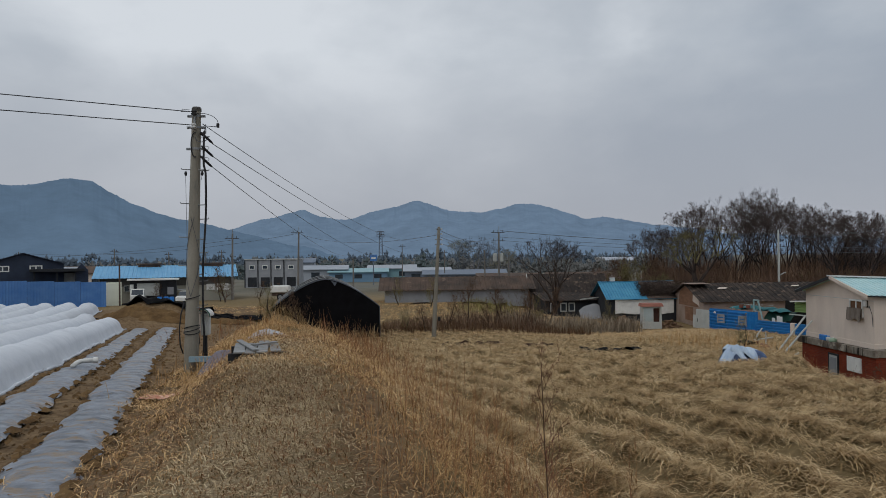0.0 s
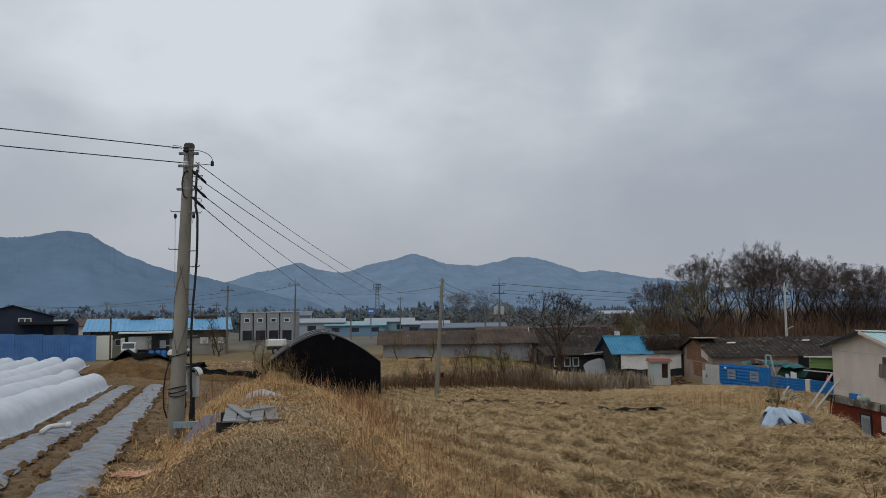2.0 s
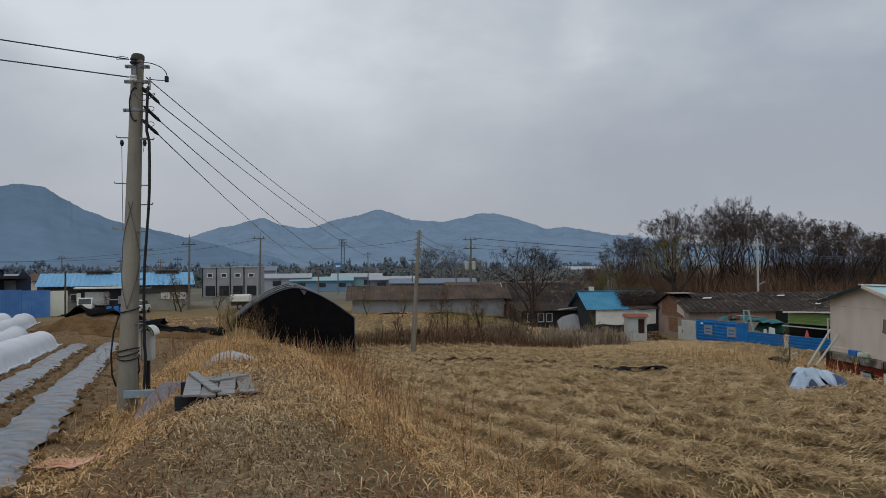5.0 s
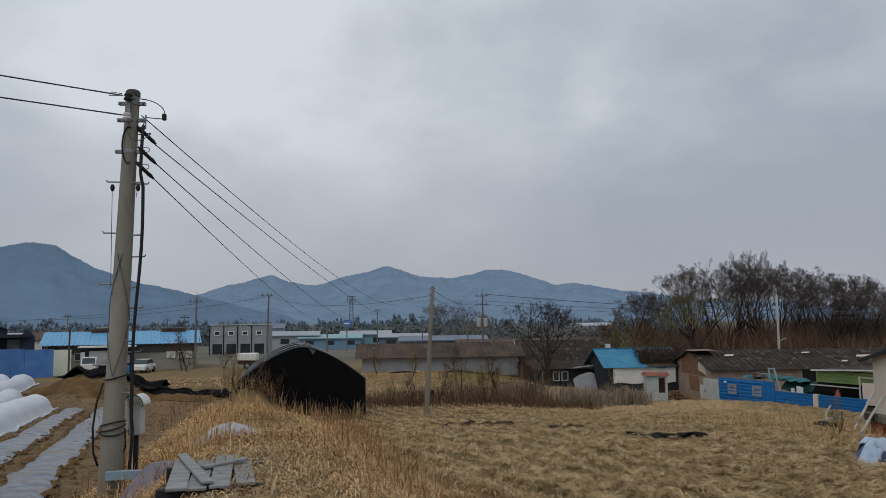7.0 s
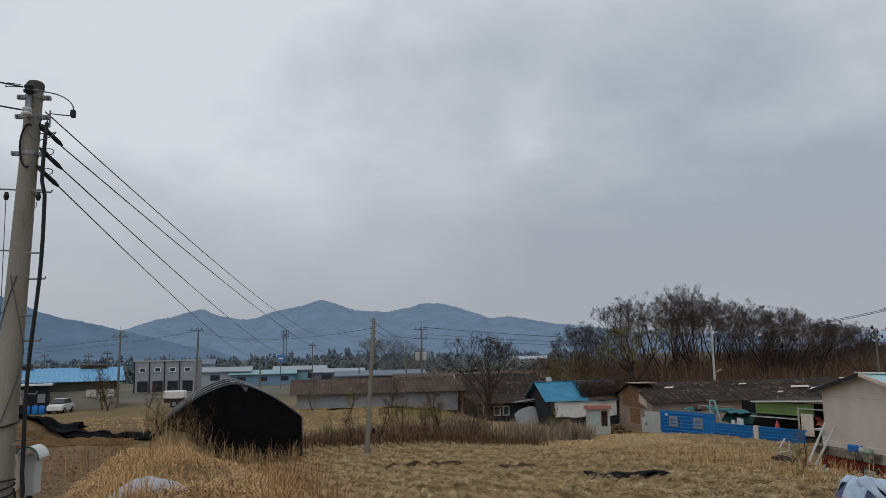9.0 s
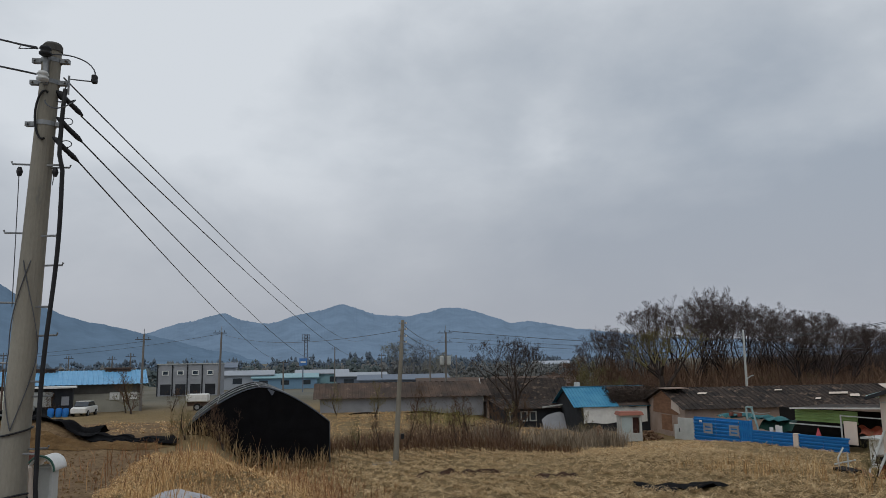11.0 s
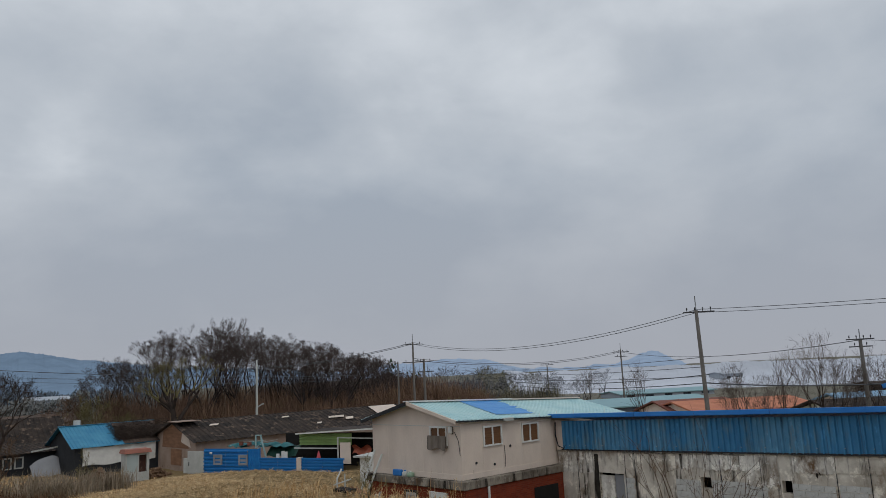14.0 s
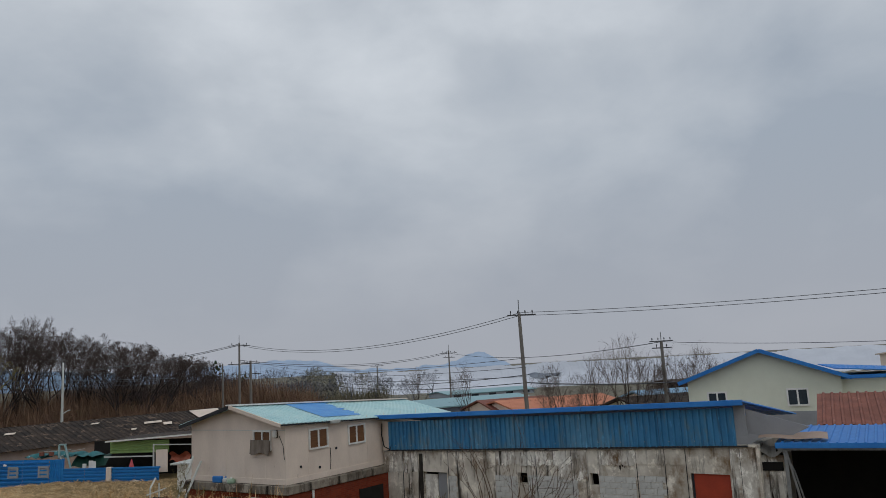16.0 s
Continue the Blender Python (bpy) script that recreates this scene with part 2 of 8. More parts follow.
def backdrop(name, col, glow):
    """A far hill with its own wooded texture: the haze of damp air is put into its colour and soft glow."""
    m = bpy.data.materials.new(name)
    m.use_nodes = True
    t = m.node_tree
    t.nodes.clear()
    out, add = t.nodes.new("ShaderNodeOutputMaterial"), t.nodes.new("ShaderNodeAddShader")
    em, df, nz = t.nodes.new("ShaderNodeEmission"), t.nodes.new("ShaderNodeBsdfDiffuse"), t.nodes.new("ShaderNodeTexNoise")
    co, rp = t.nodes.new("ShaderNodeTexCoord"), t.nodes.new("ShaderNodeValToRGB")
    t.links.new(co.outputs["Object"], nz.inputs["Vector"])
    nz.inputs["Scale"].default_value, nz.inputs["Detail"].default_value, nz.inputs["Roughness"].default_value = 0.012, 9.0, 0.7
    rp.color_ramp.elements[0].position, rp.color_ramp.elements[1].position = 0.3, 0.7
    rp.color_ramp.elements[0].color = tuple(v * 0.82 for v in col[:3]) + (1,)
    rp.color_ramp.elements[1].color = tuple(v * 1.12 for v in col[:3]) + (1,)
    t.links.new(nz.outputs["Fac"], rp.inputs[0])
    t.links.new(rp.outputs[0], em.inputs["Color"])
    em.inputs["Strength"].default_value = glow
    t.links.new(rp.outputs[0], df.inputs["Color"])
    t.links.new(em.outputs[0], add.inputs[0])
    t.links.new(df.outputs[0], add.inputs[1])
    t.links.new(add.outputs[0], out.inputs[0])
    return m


# hill colours: blue-grey haze painted in, paler for the farther ridges
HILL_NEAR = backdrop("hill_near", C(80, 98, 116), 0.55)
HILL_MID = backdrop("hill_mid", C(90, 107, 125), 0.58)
# near the horizon sky's own colour, for the added haze screen
HAZE_BAND = backdrop("haze_band", C(144, 149, 158), 0.55)
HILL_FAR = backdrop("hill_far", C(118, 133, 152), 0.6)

# ---- helpers for meshes ----
class G:
    """Gathers vertices and faces of one mesh."""

    def __init__(self):
        self.v, self.f = [], []

    def add(self, vs, fs):
        n = len(self.v)
        self.v += [tuple(p) for p in vs]
        self.f += [tuple(i + n for i in f) for f in fs]
        return self

    def box(self, x0, x1, y0, y1, z0, z1):
        return self.add([(x0, y0, z0), (x1, y0, z0), (x1, y1, z0), (x0, y1, z0), (x0, y0, z1), (x1, y0, z1), (x1, y1, z1), (x0, y1, z1)],
                        [(3, 2, 1, 0), (4, 5, 6, 7), (0, 1, 5, 4), (1, 2, 6, 5), (2, 3, 7, 6), (3, 0, 4, 7)])

    def beam(self, a, b, w, h):
        """A square bar from a to b."""
        a, b = Vector(a), Vector(b)
        d = (b - a).normalized()
        s = d.cross(Vector((0, 0, 1)))
        s = (s if s.length > 1e-3 else Vector((1, 0, 0))).normalized()
        u = s.cross(d)
        vs = [p + s * w / 2 * i + u * h / 2 * j for p in (a, b) for i, j in ((-1, -1), (1, -1), (1, 1), (-1, 1))]
        return self.add(vs, [(3, 2, 1, 0), (4, 5, 6, 7), (0, 1, 5, 4), (1, 2, 6, 5), (2, 3, 7, 6), (3, 0, 4, 7)])

    def tube(self, pts, radii, n=8, cap=True):
        pts = [Vector(p) for p in pts]
        if isinstance(radii, (int, float)):
            radii = [radii] * len(pts)
        vs, fs = [], []
        for i, p in enumerate(pts):
            d = (pts[min(i + 1, len(pts) - 1)] - pts[max(i - 1, 0)]).normalized()
            s = d.cross(Vector((0.13, 0.31, 1)))
            s = (s if s.length > 0.05 else d.cross(Vector((1, 0, 0)))).normalized()
            u = s.cross(d)
            for k in range(n):
                a = 2 * math.pi * k / n
                vs.append(p + (s * math.cos(a) + u * math.sin(a)) * radii[i])
        for i in range(len(pts) - 1):
            for k in range(n):
                j = (k + 1) % n
                fs.append((i * n + k, i * n + j, i * n + n + j, i * n + n + k))
        if cap:
            fs += [tuple(range(n - 1, -1, -1)), tuple(range(len(vs) - n, len(vs)))]
        return self.add(vs, fs)

    def prism(self, poly, a, b, axis="y"):
        """A 2D outline (in x, z for axis y; in y, z for axis x; in x, y for axis z) pushed from a to b."""
        put = {"y": lambda p, q: (p[0], q, p[1]), "x": lambda p, q: (q, p[0], p[1]), "z": lambda p, q: (p[0], p[1], q)}[axis]
        n = len(poly)
        vs = [put(p, a) for p in poly] + [put(p, b) for p in poly]
        return self.add(vs, [tuple(range(n)), tuple(range(2 * n - 1, n - 1, -1))] + [(i, i + n, (i + 1) % n + n, (i + 1) % n) for i in range(n)])

    def sheet(self, fn, nu, nv):
        vs = [fn(i / nu, j / nv) for j in range(nv + 1) for i in range(nu + 1)]
        return self.add(vs, [(j * (nu + 1) + i, j * (nu + 1) + i + 1, (j + 1) * (nu + 1) + i + 1, (j + 1) * (nu + 1) + i) for j in range(nv) for i in range(nu)])

    def ribbed(self, o, u, v, pitch=0.2, depth=0.03, thick=0.004, flat=0.6):
        """A ribbed steel sheet: o a corner, u the way across the ribs, v the way along them."""
        o, u, v = Vector(o), Vector(u), Vector(v)
        nrm = u.cross(v).normalized()
        n = max(1, round(u.length / pitch))
        prof = []
        for i in range(n):
            prof += [(i / n, 0), ((i + flat) / n, 0), ((i + flat + 0.08) / n, 1), ((i + 0.92) / n, 1)]
        prof.append((1.0, 0))
        m = len(prof)
        vs = [o + u * a + nrm * (depth * k + s) + v * w for s in (0, -thick) for w in (0, 1) for a, k in prof]
        fs = [(i, i + 1, m + i + 1, m + i) for i in range(m - 1)] + [(2 * m + i, 3 * m + i, 3 * m + i + 1, 2 * m + i + 1) for i in range(m - 1)]
        fs += [(i, 2 * m + i, 2 * m + i + 1, i + 1) for i in range(m - 1)] + [(m + i, m + i + 1, 3 * m + i + 1, 3 * m + i) for i in range(m - 1)]
        fs += [(0, m, 3 * m, 2 * m), (m - 1, 3 * m - 1, 4 * m - 1, 2 * m - 1)]
        return self.add(vs, fs)


def mesh_object(name, g, material, parent=None, label="", smooth=False, bevel=0.0):
    """Links one mesh made of g as an object, under parent where one is given."""
    me = bpy.data.meshes.new(name)
    me.from_pydata(g.v, [], g.f)
    me.materials.append(material)
    if smooth:
        me.polygons.foreach_set("use_smooth", [True] * len(me.polygons))
    ob = new(name, me)
    ob.parent = parent
    if label:
        ob["label"] = label
    if bevel:
        b = ob.modifiers.new("bevel", "BEVEL")
        b.width, b.segments, b.limit_method = bevel, 1, "ANGLE"
    return ob


part = mesh_object


def thing(name, x, y, z, rz=0, label="", category="", group=""):
    ob = new(name)
    ob.empty_display_size = 0.2
    ob.matrix_basis = pose(x, y, z, 0, 0, rz)
    return tagged(ob, label, category, group)


# ---- the lie of the land ----
def ss(a, b, v):
    u = np.clip((v - a) / (b - a), 0, 1)
    return u * u * (3 - 2 * u)


def soft(a, b, k):
    """A smooth larger of a and b."""
    return 0.5 * (a + b + np.sqrt((a - b) ** 2 + k * k))


def waves(x, y, s):
    return (np.sin(x * s * 1.7 + 1.3 * np.sin(y * s * 0.9)) + np.sin(y * s * 2.1 + 1.7 * np.sin(x * s * 1.1 + 2)) + np.sin((x + y) * s * 1.3 + 4)) / 3


def crest_x(y):
    return -0.25 - 0.155 * y


def row_phase(x, y):
    """Distance across the straw rows, which bend a little."""
    return 0.963 * x + 0.27 * y + 0.1 * waves(x, y, 0.5)


def land(x, y, rows=1.0):
    """Height of the ground: a bank between ploughed rows and a straw-covered slope, and the plain below. rows: how far the straw rows stand up."""
    x, y = np.asarray(x, float), np.asarray(y, float)
    base = -3.05 - 1.7 * ss(4, 20, x)
    f = -soft(-(0.95 - 0.085 * y), -0.15 + 0 * y, 0.25)
    f = soft(f, base, 0.3)
    xe = 8.3 + 0.75 * np.clip(y - 18, 0, 3) + 0.3 * np.maximum(0, y - 21)
    low = np.minimum(f, -4.3)
    f = f + (low - f) * ss(0, 2.6, x - xe)
    row = soft(0.5 - 0.046 * y, -1.35 + 0 * y, 0.2)
    row = row + (base - row) * ss(56, 61, y)
    d = x - crest_x(y)
    b = row + (f - row) * ss(-0.6, 1.8, d)
    top = 0.77 - 0.012 * y - 0.06 * np.maximum(0, y - 15) - 0.12 * np.maximum(0, y - 24)
    w = np.where(d > 0, 1 - ss(0.6, 2.7, d), 1 - ss(0.5, 2.15, -d)) * (1 - ss(26, 36, y))
    z = b + w * np.maximum(0, top - b)
    near = (1 - ss(70, 120, y)) * (1 - ss(60, 100, np.abs(x)))
    field = ss(0.5, 3.0, d) * (1 - ss(44, 56, y))
    z = z + near * 0.05 * waves(x, y, 0.9) + near * 0.02 * waves(y, x, 3.1)
    z = z + rows * field * (0.16 * np.sin(row_phase(x, y) * 2 * np.pi / 0.86) + 0.06 * waves(x, y, 3.3))
    z = z + 1.35 * np.exp(-((x + 14.6) / 2.4) ** 2 - ((y - 42) / 1.6) ** 2) + 0.5 * np.exp(-((x + 9.5) / 2.5) ** 2 - ((y - 43) / 1.3) ** 2)
    z = z + 0.3 * np.exp(-((x + 4.2) / 1.0) ** 2 - ((y - 22.5) / 1.6) ** 2)
    z = z + 1.6 * np.exp(-((x - 80) / 38) ** 2 - ((y - 135) / 32) ** 2)
    return z


def land_at(x, y, rows=1.0):
    return float(land(x, y, rows))


def grow(a, b, n, last):
    """Steps from a to b that widen towards b, past it to last."""
    return np.concatenate([a + (b - a) * np.linspace(0, 1, n) ** 2.2, np.geomspace(abs(b) * 1.25, abs(last), 14) * np.sign(last)])


gx = np.unique(np.concatenate([np.arange(-24, 24, 0.17), grow(24, 140, 60, 4200), grow(-24, -140, 50, -4200)]).round(4))
gy = np.unique(np.concatenate([np.arange(-6, 50, 0.17), grow(50, 200, 70, 4200), grow(-6, -60, 14, -800)]).round(4))
px, py = np.meshgrid(gx, gy)
pz = land(px, py)
rng = np.random.default_rng(7)
pz += rng.normal(0, 0.012, pz.shape) * (1 - ss(30, 60, py))
nx_, ny_ = len(gx), len(gy)
gv = np.stack([px, py, pz], -1).reshape(-1, 3)
ii = (np.arange(ny_ - 1)[:, None] * nx_ + np.arange(nx_ - 1)[None]).ravel()
gf = np.stack([ii, ii + 1, ii + nx_ + 1, ii + nx_], -1)
me = bpy.data.meshes.new("ground")
me.from_pydata(gv.tolist(), [], gf.tolist())
me.polygons.foreach_set("use_smooth", [True] * len(me.polygons))
# how much bare soil shows: the ploughed rows, the trodden bank top, some banks of the plain
dd = gv[:, 0] - crest_x(gv[:, 1])
bare = (1 - ss(-3.0, -1.6, dd)) * (1 - ss(60, 64, gv[:, 1]))
path = (1 - ss(0.35, 0.75, np.abs(dd + 0.1))) * (1 - ss(9, 14, gv[:, 1]))
slope = np.exp(-((dd - 0.95) / 0.4) ** 2) * (1 - ss(8, 12, gv[:, 1]))
side = ss(-2.6, -1.8, dd) * (1 - ss(-1.0, -0.5, dd)) * (1 - ss(13, 18, gv[:, 1]))
at = me.attributes.new("bare", "FLOAT", "POINT")
at.data.foreach_set("value", np.clip(bare + 1.0 * slope + 0.75 * side, 0, 1).astype(np.float32))
at = me.attributes.new("trod", "FLOAT", "POINT")
at.data.foreach_set("value", path.astype(np.float32))
# mask by distance, for haze put into the far ground's colour
at = me.attributes.new("far_haze", "FLOAT", "POINT")
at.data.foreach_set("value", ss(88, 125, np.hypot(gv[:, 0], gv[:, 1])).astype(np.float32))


def ground_material():
    m = bpy.data.materials.new("ground_straw_and_soil")
    m.use_nodes = True
    t = m.node_tree
    b = t.nodes["Principled BSDF"]
    b.inputs["Roughness"].default_value, b.inputs["Specular IOR Level"].default_value = 0.95, 0.1
    co = t.nodes.new("ShaderNodeTexCoord")

    def nz(scale, detail=6, rough=0.65):
        n = t.nodes.new("ShaderNodeTexNoise")
        t.links.new(co.outputs["Object"], n.inputs["Vector"])
        n.inputs["Scale"].default_value, n.inputs["Detail"].default_value, n.inputs["Roughness"].default_value = scale, detail, rough
        return n.outputs["Fac"]

    def ramp(v, *stops):
        r = t.nodes.new("ShaderNodeValToRGB")
        while len(r.color_ramp.elements) < len(stops):
            r.color_ramp.elements.new(0.5)
        for el, (p, c) in zip(r.color_ramp.elements, stops):
            el.position, el.color = p, c
        t.links.new(v, r.inputs[0])
        return r.outputs[0]

    def mix(f, a, bb, mode="MIX"):
        n = t.nodes.new("ShaderNodeMix")
        n.data_type, n.blend_type = "RGBA", mode
        for key, v in (("Factor", f), ("A", a), ("B", bb)):
            if isinstance(v, float):
                n.inputs[key].default_value = v
            else:
                t.links.new(v, n.inputs[key])
        return n.outputs["Result"]

    # ground tones kept dark, so the colour deepens shade between the straw tufts
    straw = ramp(nz(0.9), (0.3, C(76, 61, 40)), (0.5, C(106, 87, 58)), (0.7, C(140, 117, 82)))
    straw = mix(0.5, straw, ramp(nz(13), (0.35, C(44, 35, 22)), (0.65, C(150, 128, 92))))
    broad = ramp(nz(0.07, 4), (0.35, C(140, 122, 90)), (0.65, C(170, 150, 114)))
    straw = mix(0.35, straw, broad)
    worn = ramp(nz(24, 4), (0.35, C(118, 100, 78)), (0.5, C(172, 153, 124)), (0.65, C(206, 189, 158)))
    worn = mix(0.4, worn, ramp(nz(2.6), (0.35, C(134, 112, 84)), (0.65, C(172, 154, 124))))
    tr = t.nodes.new("ShaderNodeAttribute")
    tr.attribute_name = "trod"
    straw = mix(tr.outputs["Fac"], straw, worn)
    soil = ramp(nz(1.4), (0.3, C(94, 74, 54)), (0.55, C(128, 106, 80)), (0.75, C(152, 130, 100)))
    soil = mix(0.5, soil, ramp(nz(9), (0.35, C(66, 50, 36)), (0.65, C(150, 126, 96))))
    at = t.nodes.new("ShaderNodeAttribute")
    at.attribute_name = "bare"
    v = t.nodes.new("ShaderNodeMath")
    v.operation = "ADD"
    t.links.new(at.outputs["Fac"], v.inputs[0])
    s = t.nodes.new("ShaderNodeMath")
    s.operation = "MULTIPLY_ADD"
    t.links.new(nz(2.2), s.inputs[0])
    s.inputs[1].default_value, s.inputs[2].default_value = 1.2, -0.6
    t.links.new(s.outputs[0], v.inputs[1])
    step = t.nodes.new("ShaderNodeMapRange")
    step.inputs["From Min"].default_value, step.inputs["From Max"].default_value = 0.4, 0.65
    t.links.new(v.outputs[0], step.inputs["Value"])
    far_haze = t.nodes.new("ShaderNodeAttribute")
    far_haze.attribute_name = "far_haze"
    # rough far land in grey tones that have the haze painted in
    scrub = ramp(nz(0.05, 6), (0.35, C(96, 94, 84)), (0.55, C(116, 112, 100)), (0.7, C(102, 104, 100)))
    t.links.new(mix(far_haze.outputs["Fac"], mix(step.outputs[0], straw, soil), scrub), b.inputs["Base Color"])
    bp = t.nodes.new("ShaderNodeBump")
    bp.inputs["Strength"].default_value, bp.inputs["Distance"].default_value = 0.9, 0.06
    t.links.new(nz(11, 8, 0.7), bp.inputs["Height"])
    t.links.new(bp.outputs[0], b.inputs["Normal"])
    return m


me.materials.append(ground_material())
ground = tagged(new("ground", me), "dry straw-covered farmland with bare ploughed soil rows", "ground", kind="structure")


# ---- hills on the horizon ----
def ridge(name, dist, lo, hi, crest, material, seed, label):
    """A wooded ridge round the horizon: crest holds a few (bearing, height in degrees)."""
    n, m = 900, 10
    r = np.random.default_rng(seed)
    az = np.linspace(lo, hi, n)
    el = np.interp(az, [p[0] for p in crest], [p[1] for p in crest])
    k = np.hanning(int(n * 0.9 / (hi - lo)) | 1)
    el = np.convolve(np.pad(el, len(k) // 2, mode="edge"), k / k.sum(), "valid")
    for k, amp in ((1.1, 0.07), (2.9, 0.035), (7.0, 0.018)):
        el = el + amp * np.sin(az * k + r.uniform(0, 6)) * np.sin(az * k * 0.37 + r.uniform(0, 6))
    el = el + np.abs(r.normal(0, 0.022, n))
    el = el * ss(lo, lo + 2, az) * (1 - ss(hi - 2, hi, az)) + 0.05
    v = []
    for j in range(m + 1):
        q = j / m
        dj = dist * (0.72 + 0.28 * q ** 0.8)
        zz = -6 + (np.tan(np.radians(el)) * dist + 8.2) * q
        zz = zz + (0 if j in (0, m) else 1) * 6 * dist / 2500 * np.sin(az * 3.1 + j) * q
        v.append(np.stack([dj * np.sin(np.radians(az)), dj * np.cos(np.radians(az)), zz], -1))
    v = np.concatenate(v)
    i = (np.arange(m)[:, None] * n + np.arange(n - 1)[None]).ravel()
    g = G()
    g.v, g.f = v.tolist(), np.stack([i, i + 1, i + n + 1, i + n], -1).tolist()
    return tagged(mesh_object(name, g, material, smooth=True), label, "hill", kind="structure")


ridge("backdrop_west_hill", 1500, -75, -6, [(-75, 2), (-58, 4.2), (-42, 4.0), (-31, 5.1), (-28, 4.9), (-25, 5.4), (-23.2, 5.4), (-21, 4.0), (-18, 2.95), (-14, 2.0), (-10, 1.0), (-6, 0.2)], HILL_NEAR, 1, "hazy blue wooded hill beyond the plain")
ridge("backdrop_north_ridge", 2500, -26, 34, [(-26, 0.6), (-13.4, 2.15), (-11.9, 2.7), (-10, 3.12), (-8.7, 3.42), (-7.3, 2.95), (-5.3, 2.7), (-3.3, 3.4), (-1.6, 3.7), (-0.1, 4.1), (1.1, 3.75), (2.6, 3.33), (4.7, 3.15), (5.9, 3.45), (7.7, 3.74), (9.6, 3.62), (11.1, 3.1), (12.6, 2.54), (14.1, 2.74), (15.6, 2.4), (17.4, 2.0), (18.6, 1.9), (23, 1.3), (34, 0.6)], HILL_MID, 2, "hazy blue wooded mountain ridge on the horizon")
# added low ridge, coloured like the sky: painted haze that hides the ground's horizon
ridge("backdrop_hazy_rise", 270, 46, 125, [(46, -0.25), (62, -0.2), (70, -0.25), (80, -0.2), (125, -0.2)], HAZE_BAND, 5, "low pale screen in sky colour, standing in for haze behind the village")
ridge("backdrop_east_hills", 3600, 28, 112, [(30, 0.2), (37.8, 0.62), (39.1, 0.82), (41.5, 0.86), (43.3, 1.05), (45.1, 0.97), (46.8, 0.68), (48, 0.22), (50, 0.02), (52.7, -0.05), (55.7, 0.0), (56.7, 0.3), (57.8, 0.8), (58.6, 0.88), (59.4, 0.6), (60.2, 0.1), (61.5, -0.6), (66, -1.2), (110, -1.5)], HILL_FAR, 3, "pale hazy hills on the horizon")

# ---- poles and wires ----
def pole_thing(name, x, y, z0, z1, r0, r1, label, group="utility poles", lean=0.0, material=None):
    """A tapered concrete pole with its parts to come."""
    t = thing(name, x, y, z0, 0, label, "utility pole", group)
    g = G()
    h = z1 - z0
    g.tube([(lean * q, 0, h * q) for q in np.linspace(-0.06, 1, 12)], [r0 + (r1 - r0) * q for q in np.linspace(0, 1, 12)], 20)
    part("shaft", g, material or CONCRETE, t, smooth=False, bevel=0.01)
    return t


def band(t, z, x, r, w=0.05):
    """A steel clamp band with two bolted lugs, on the shaft at height z."""
    g = G()
    g.tube([(x, 0, z - w / 2), (x, 0, z + w / 2)], r + 0.008, 20)
    g.box(x - r - 0.1, x - r + 0.02, -0.03, 0.03, z - w / 2, z + w / 2).box(x + r - 0.02, x + r + 0.1, -0.03, 0.03, z - w / 2, z + w / 2)
    g.tube([(x - r - 0.07, -0.06, z), (x - r - 0.07, 0.06, z)], 0.014, 6).tube([(x + r + 0.07, -0.06, z), (x + r + 0.07, 0.06, z)], 0.014, 6)
    part("clamp_band", g, GALV, t)


near_pole = pole_thing("utility_pole", -5.23, 17.63, -0.15, 5.72, 0.165, 0.098, "tapered grey concrete utility pole leaning beside the bank", lean=0.18)
PR = lambda z: 0.165 + (0.098 - 0.165) * z / 5.95
PX = lambda z: 0.18 * z / 5.95
part("cap", G().tube([(0.18, 0, 5.83), (0.18, 0, 5.9), (0.18, 0, 5.93)], [0.108, 0.108, 0.085], 20), mat("dark_pole_cap", C(86, 84, 80), C(66, 64, 60), 5, 0.9), near_pole)
for z in (5.72, 5.46, 4.97):
    band(near_pole, z, PX(z), PR(z))
for k, z in enumerate((4.5, 3.72, 2.95, 2.3, 1.75)):
    side = -1 if k % 2 == 0 else 1
    for s in (-1, 1):
        zz = z + (0.0 if s < 0 else -0.03 - 0.33 * (k > 0))
        g = G().tube([(PX(zz) + s * PR(zz) * 0.9, 0, zz), (PX(zz) + s * (PR(zz) + 0.19), 0, zz + 0.005), (PX(zz) + s * (PR(zz) + 0.2), 0, zz + 0.035)], 0.011, 6)
        part("step_bolt", g, GALV, near_pole)
# insulators and the rack that holds them
g = G().box(PX(5.4) - 0.02, PX(5.4) + 0.03, -PR(5.4) - 0.05, -PR(5.4), 5.4, 5.82)
part("insulator_rack", g, GALV, near_pole)
for z, m in ((5.77, BLACKRUB), (5.47, PORCELAIN)):
    g = G().tube([(PX(z), -PR(z) - 0.09, z - 0.06), (PX(z), -PR(z) - 0.09, z - 0.045), (PX(z), -PR(z) - 0.09, z - 0.02), (PX(z), -PR(z) - 0.09, z), (PX(z), -PR(z) - 0.09, z + 0.02), (PX(z), -PR(z) - 0.09, z + 0.05)],
                 [0.035, 0.065, 0.065, 0.04, 0.065, 0.05], 14)
    part("spool_insulator", g, m, near_pole, smooth=True)
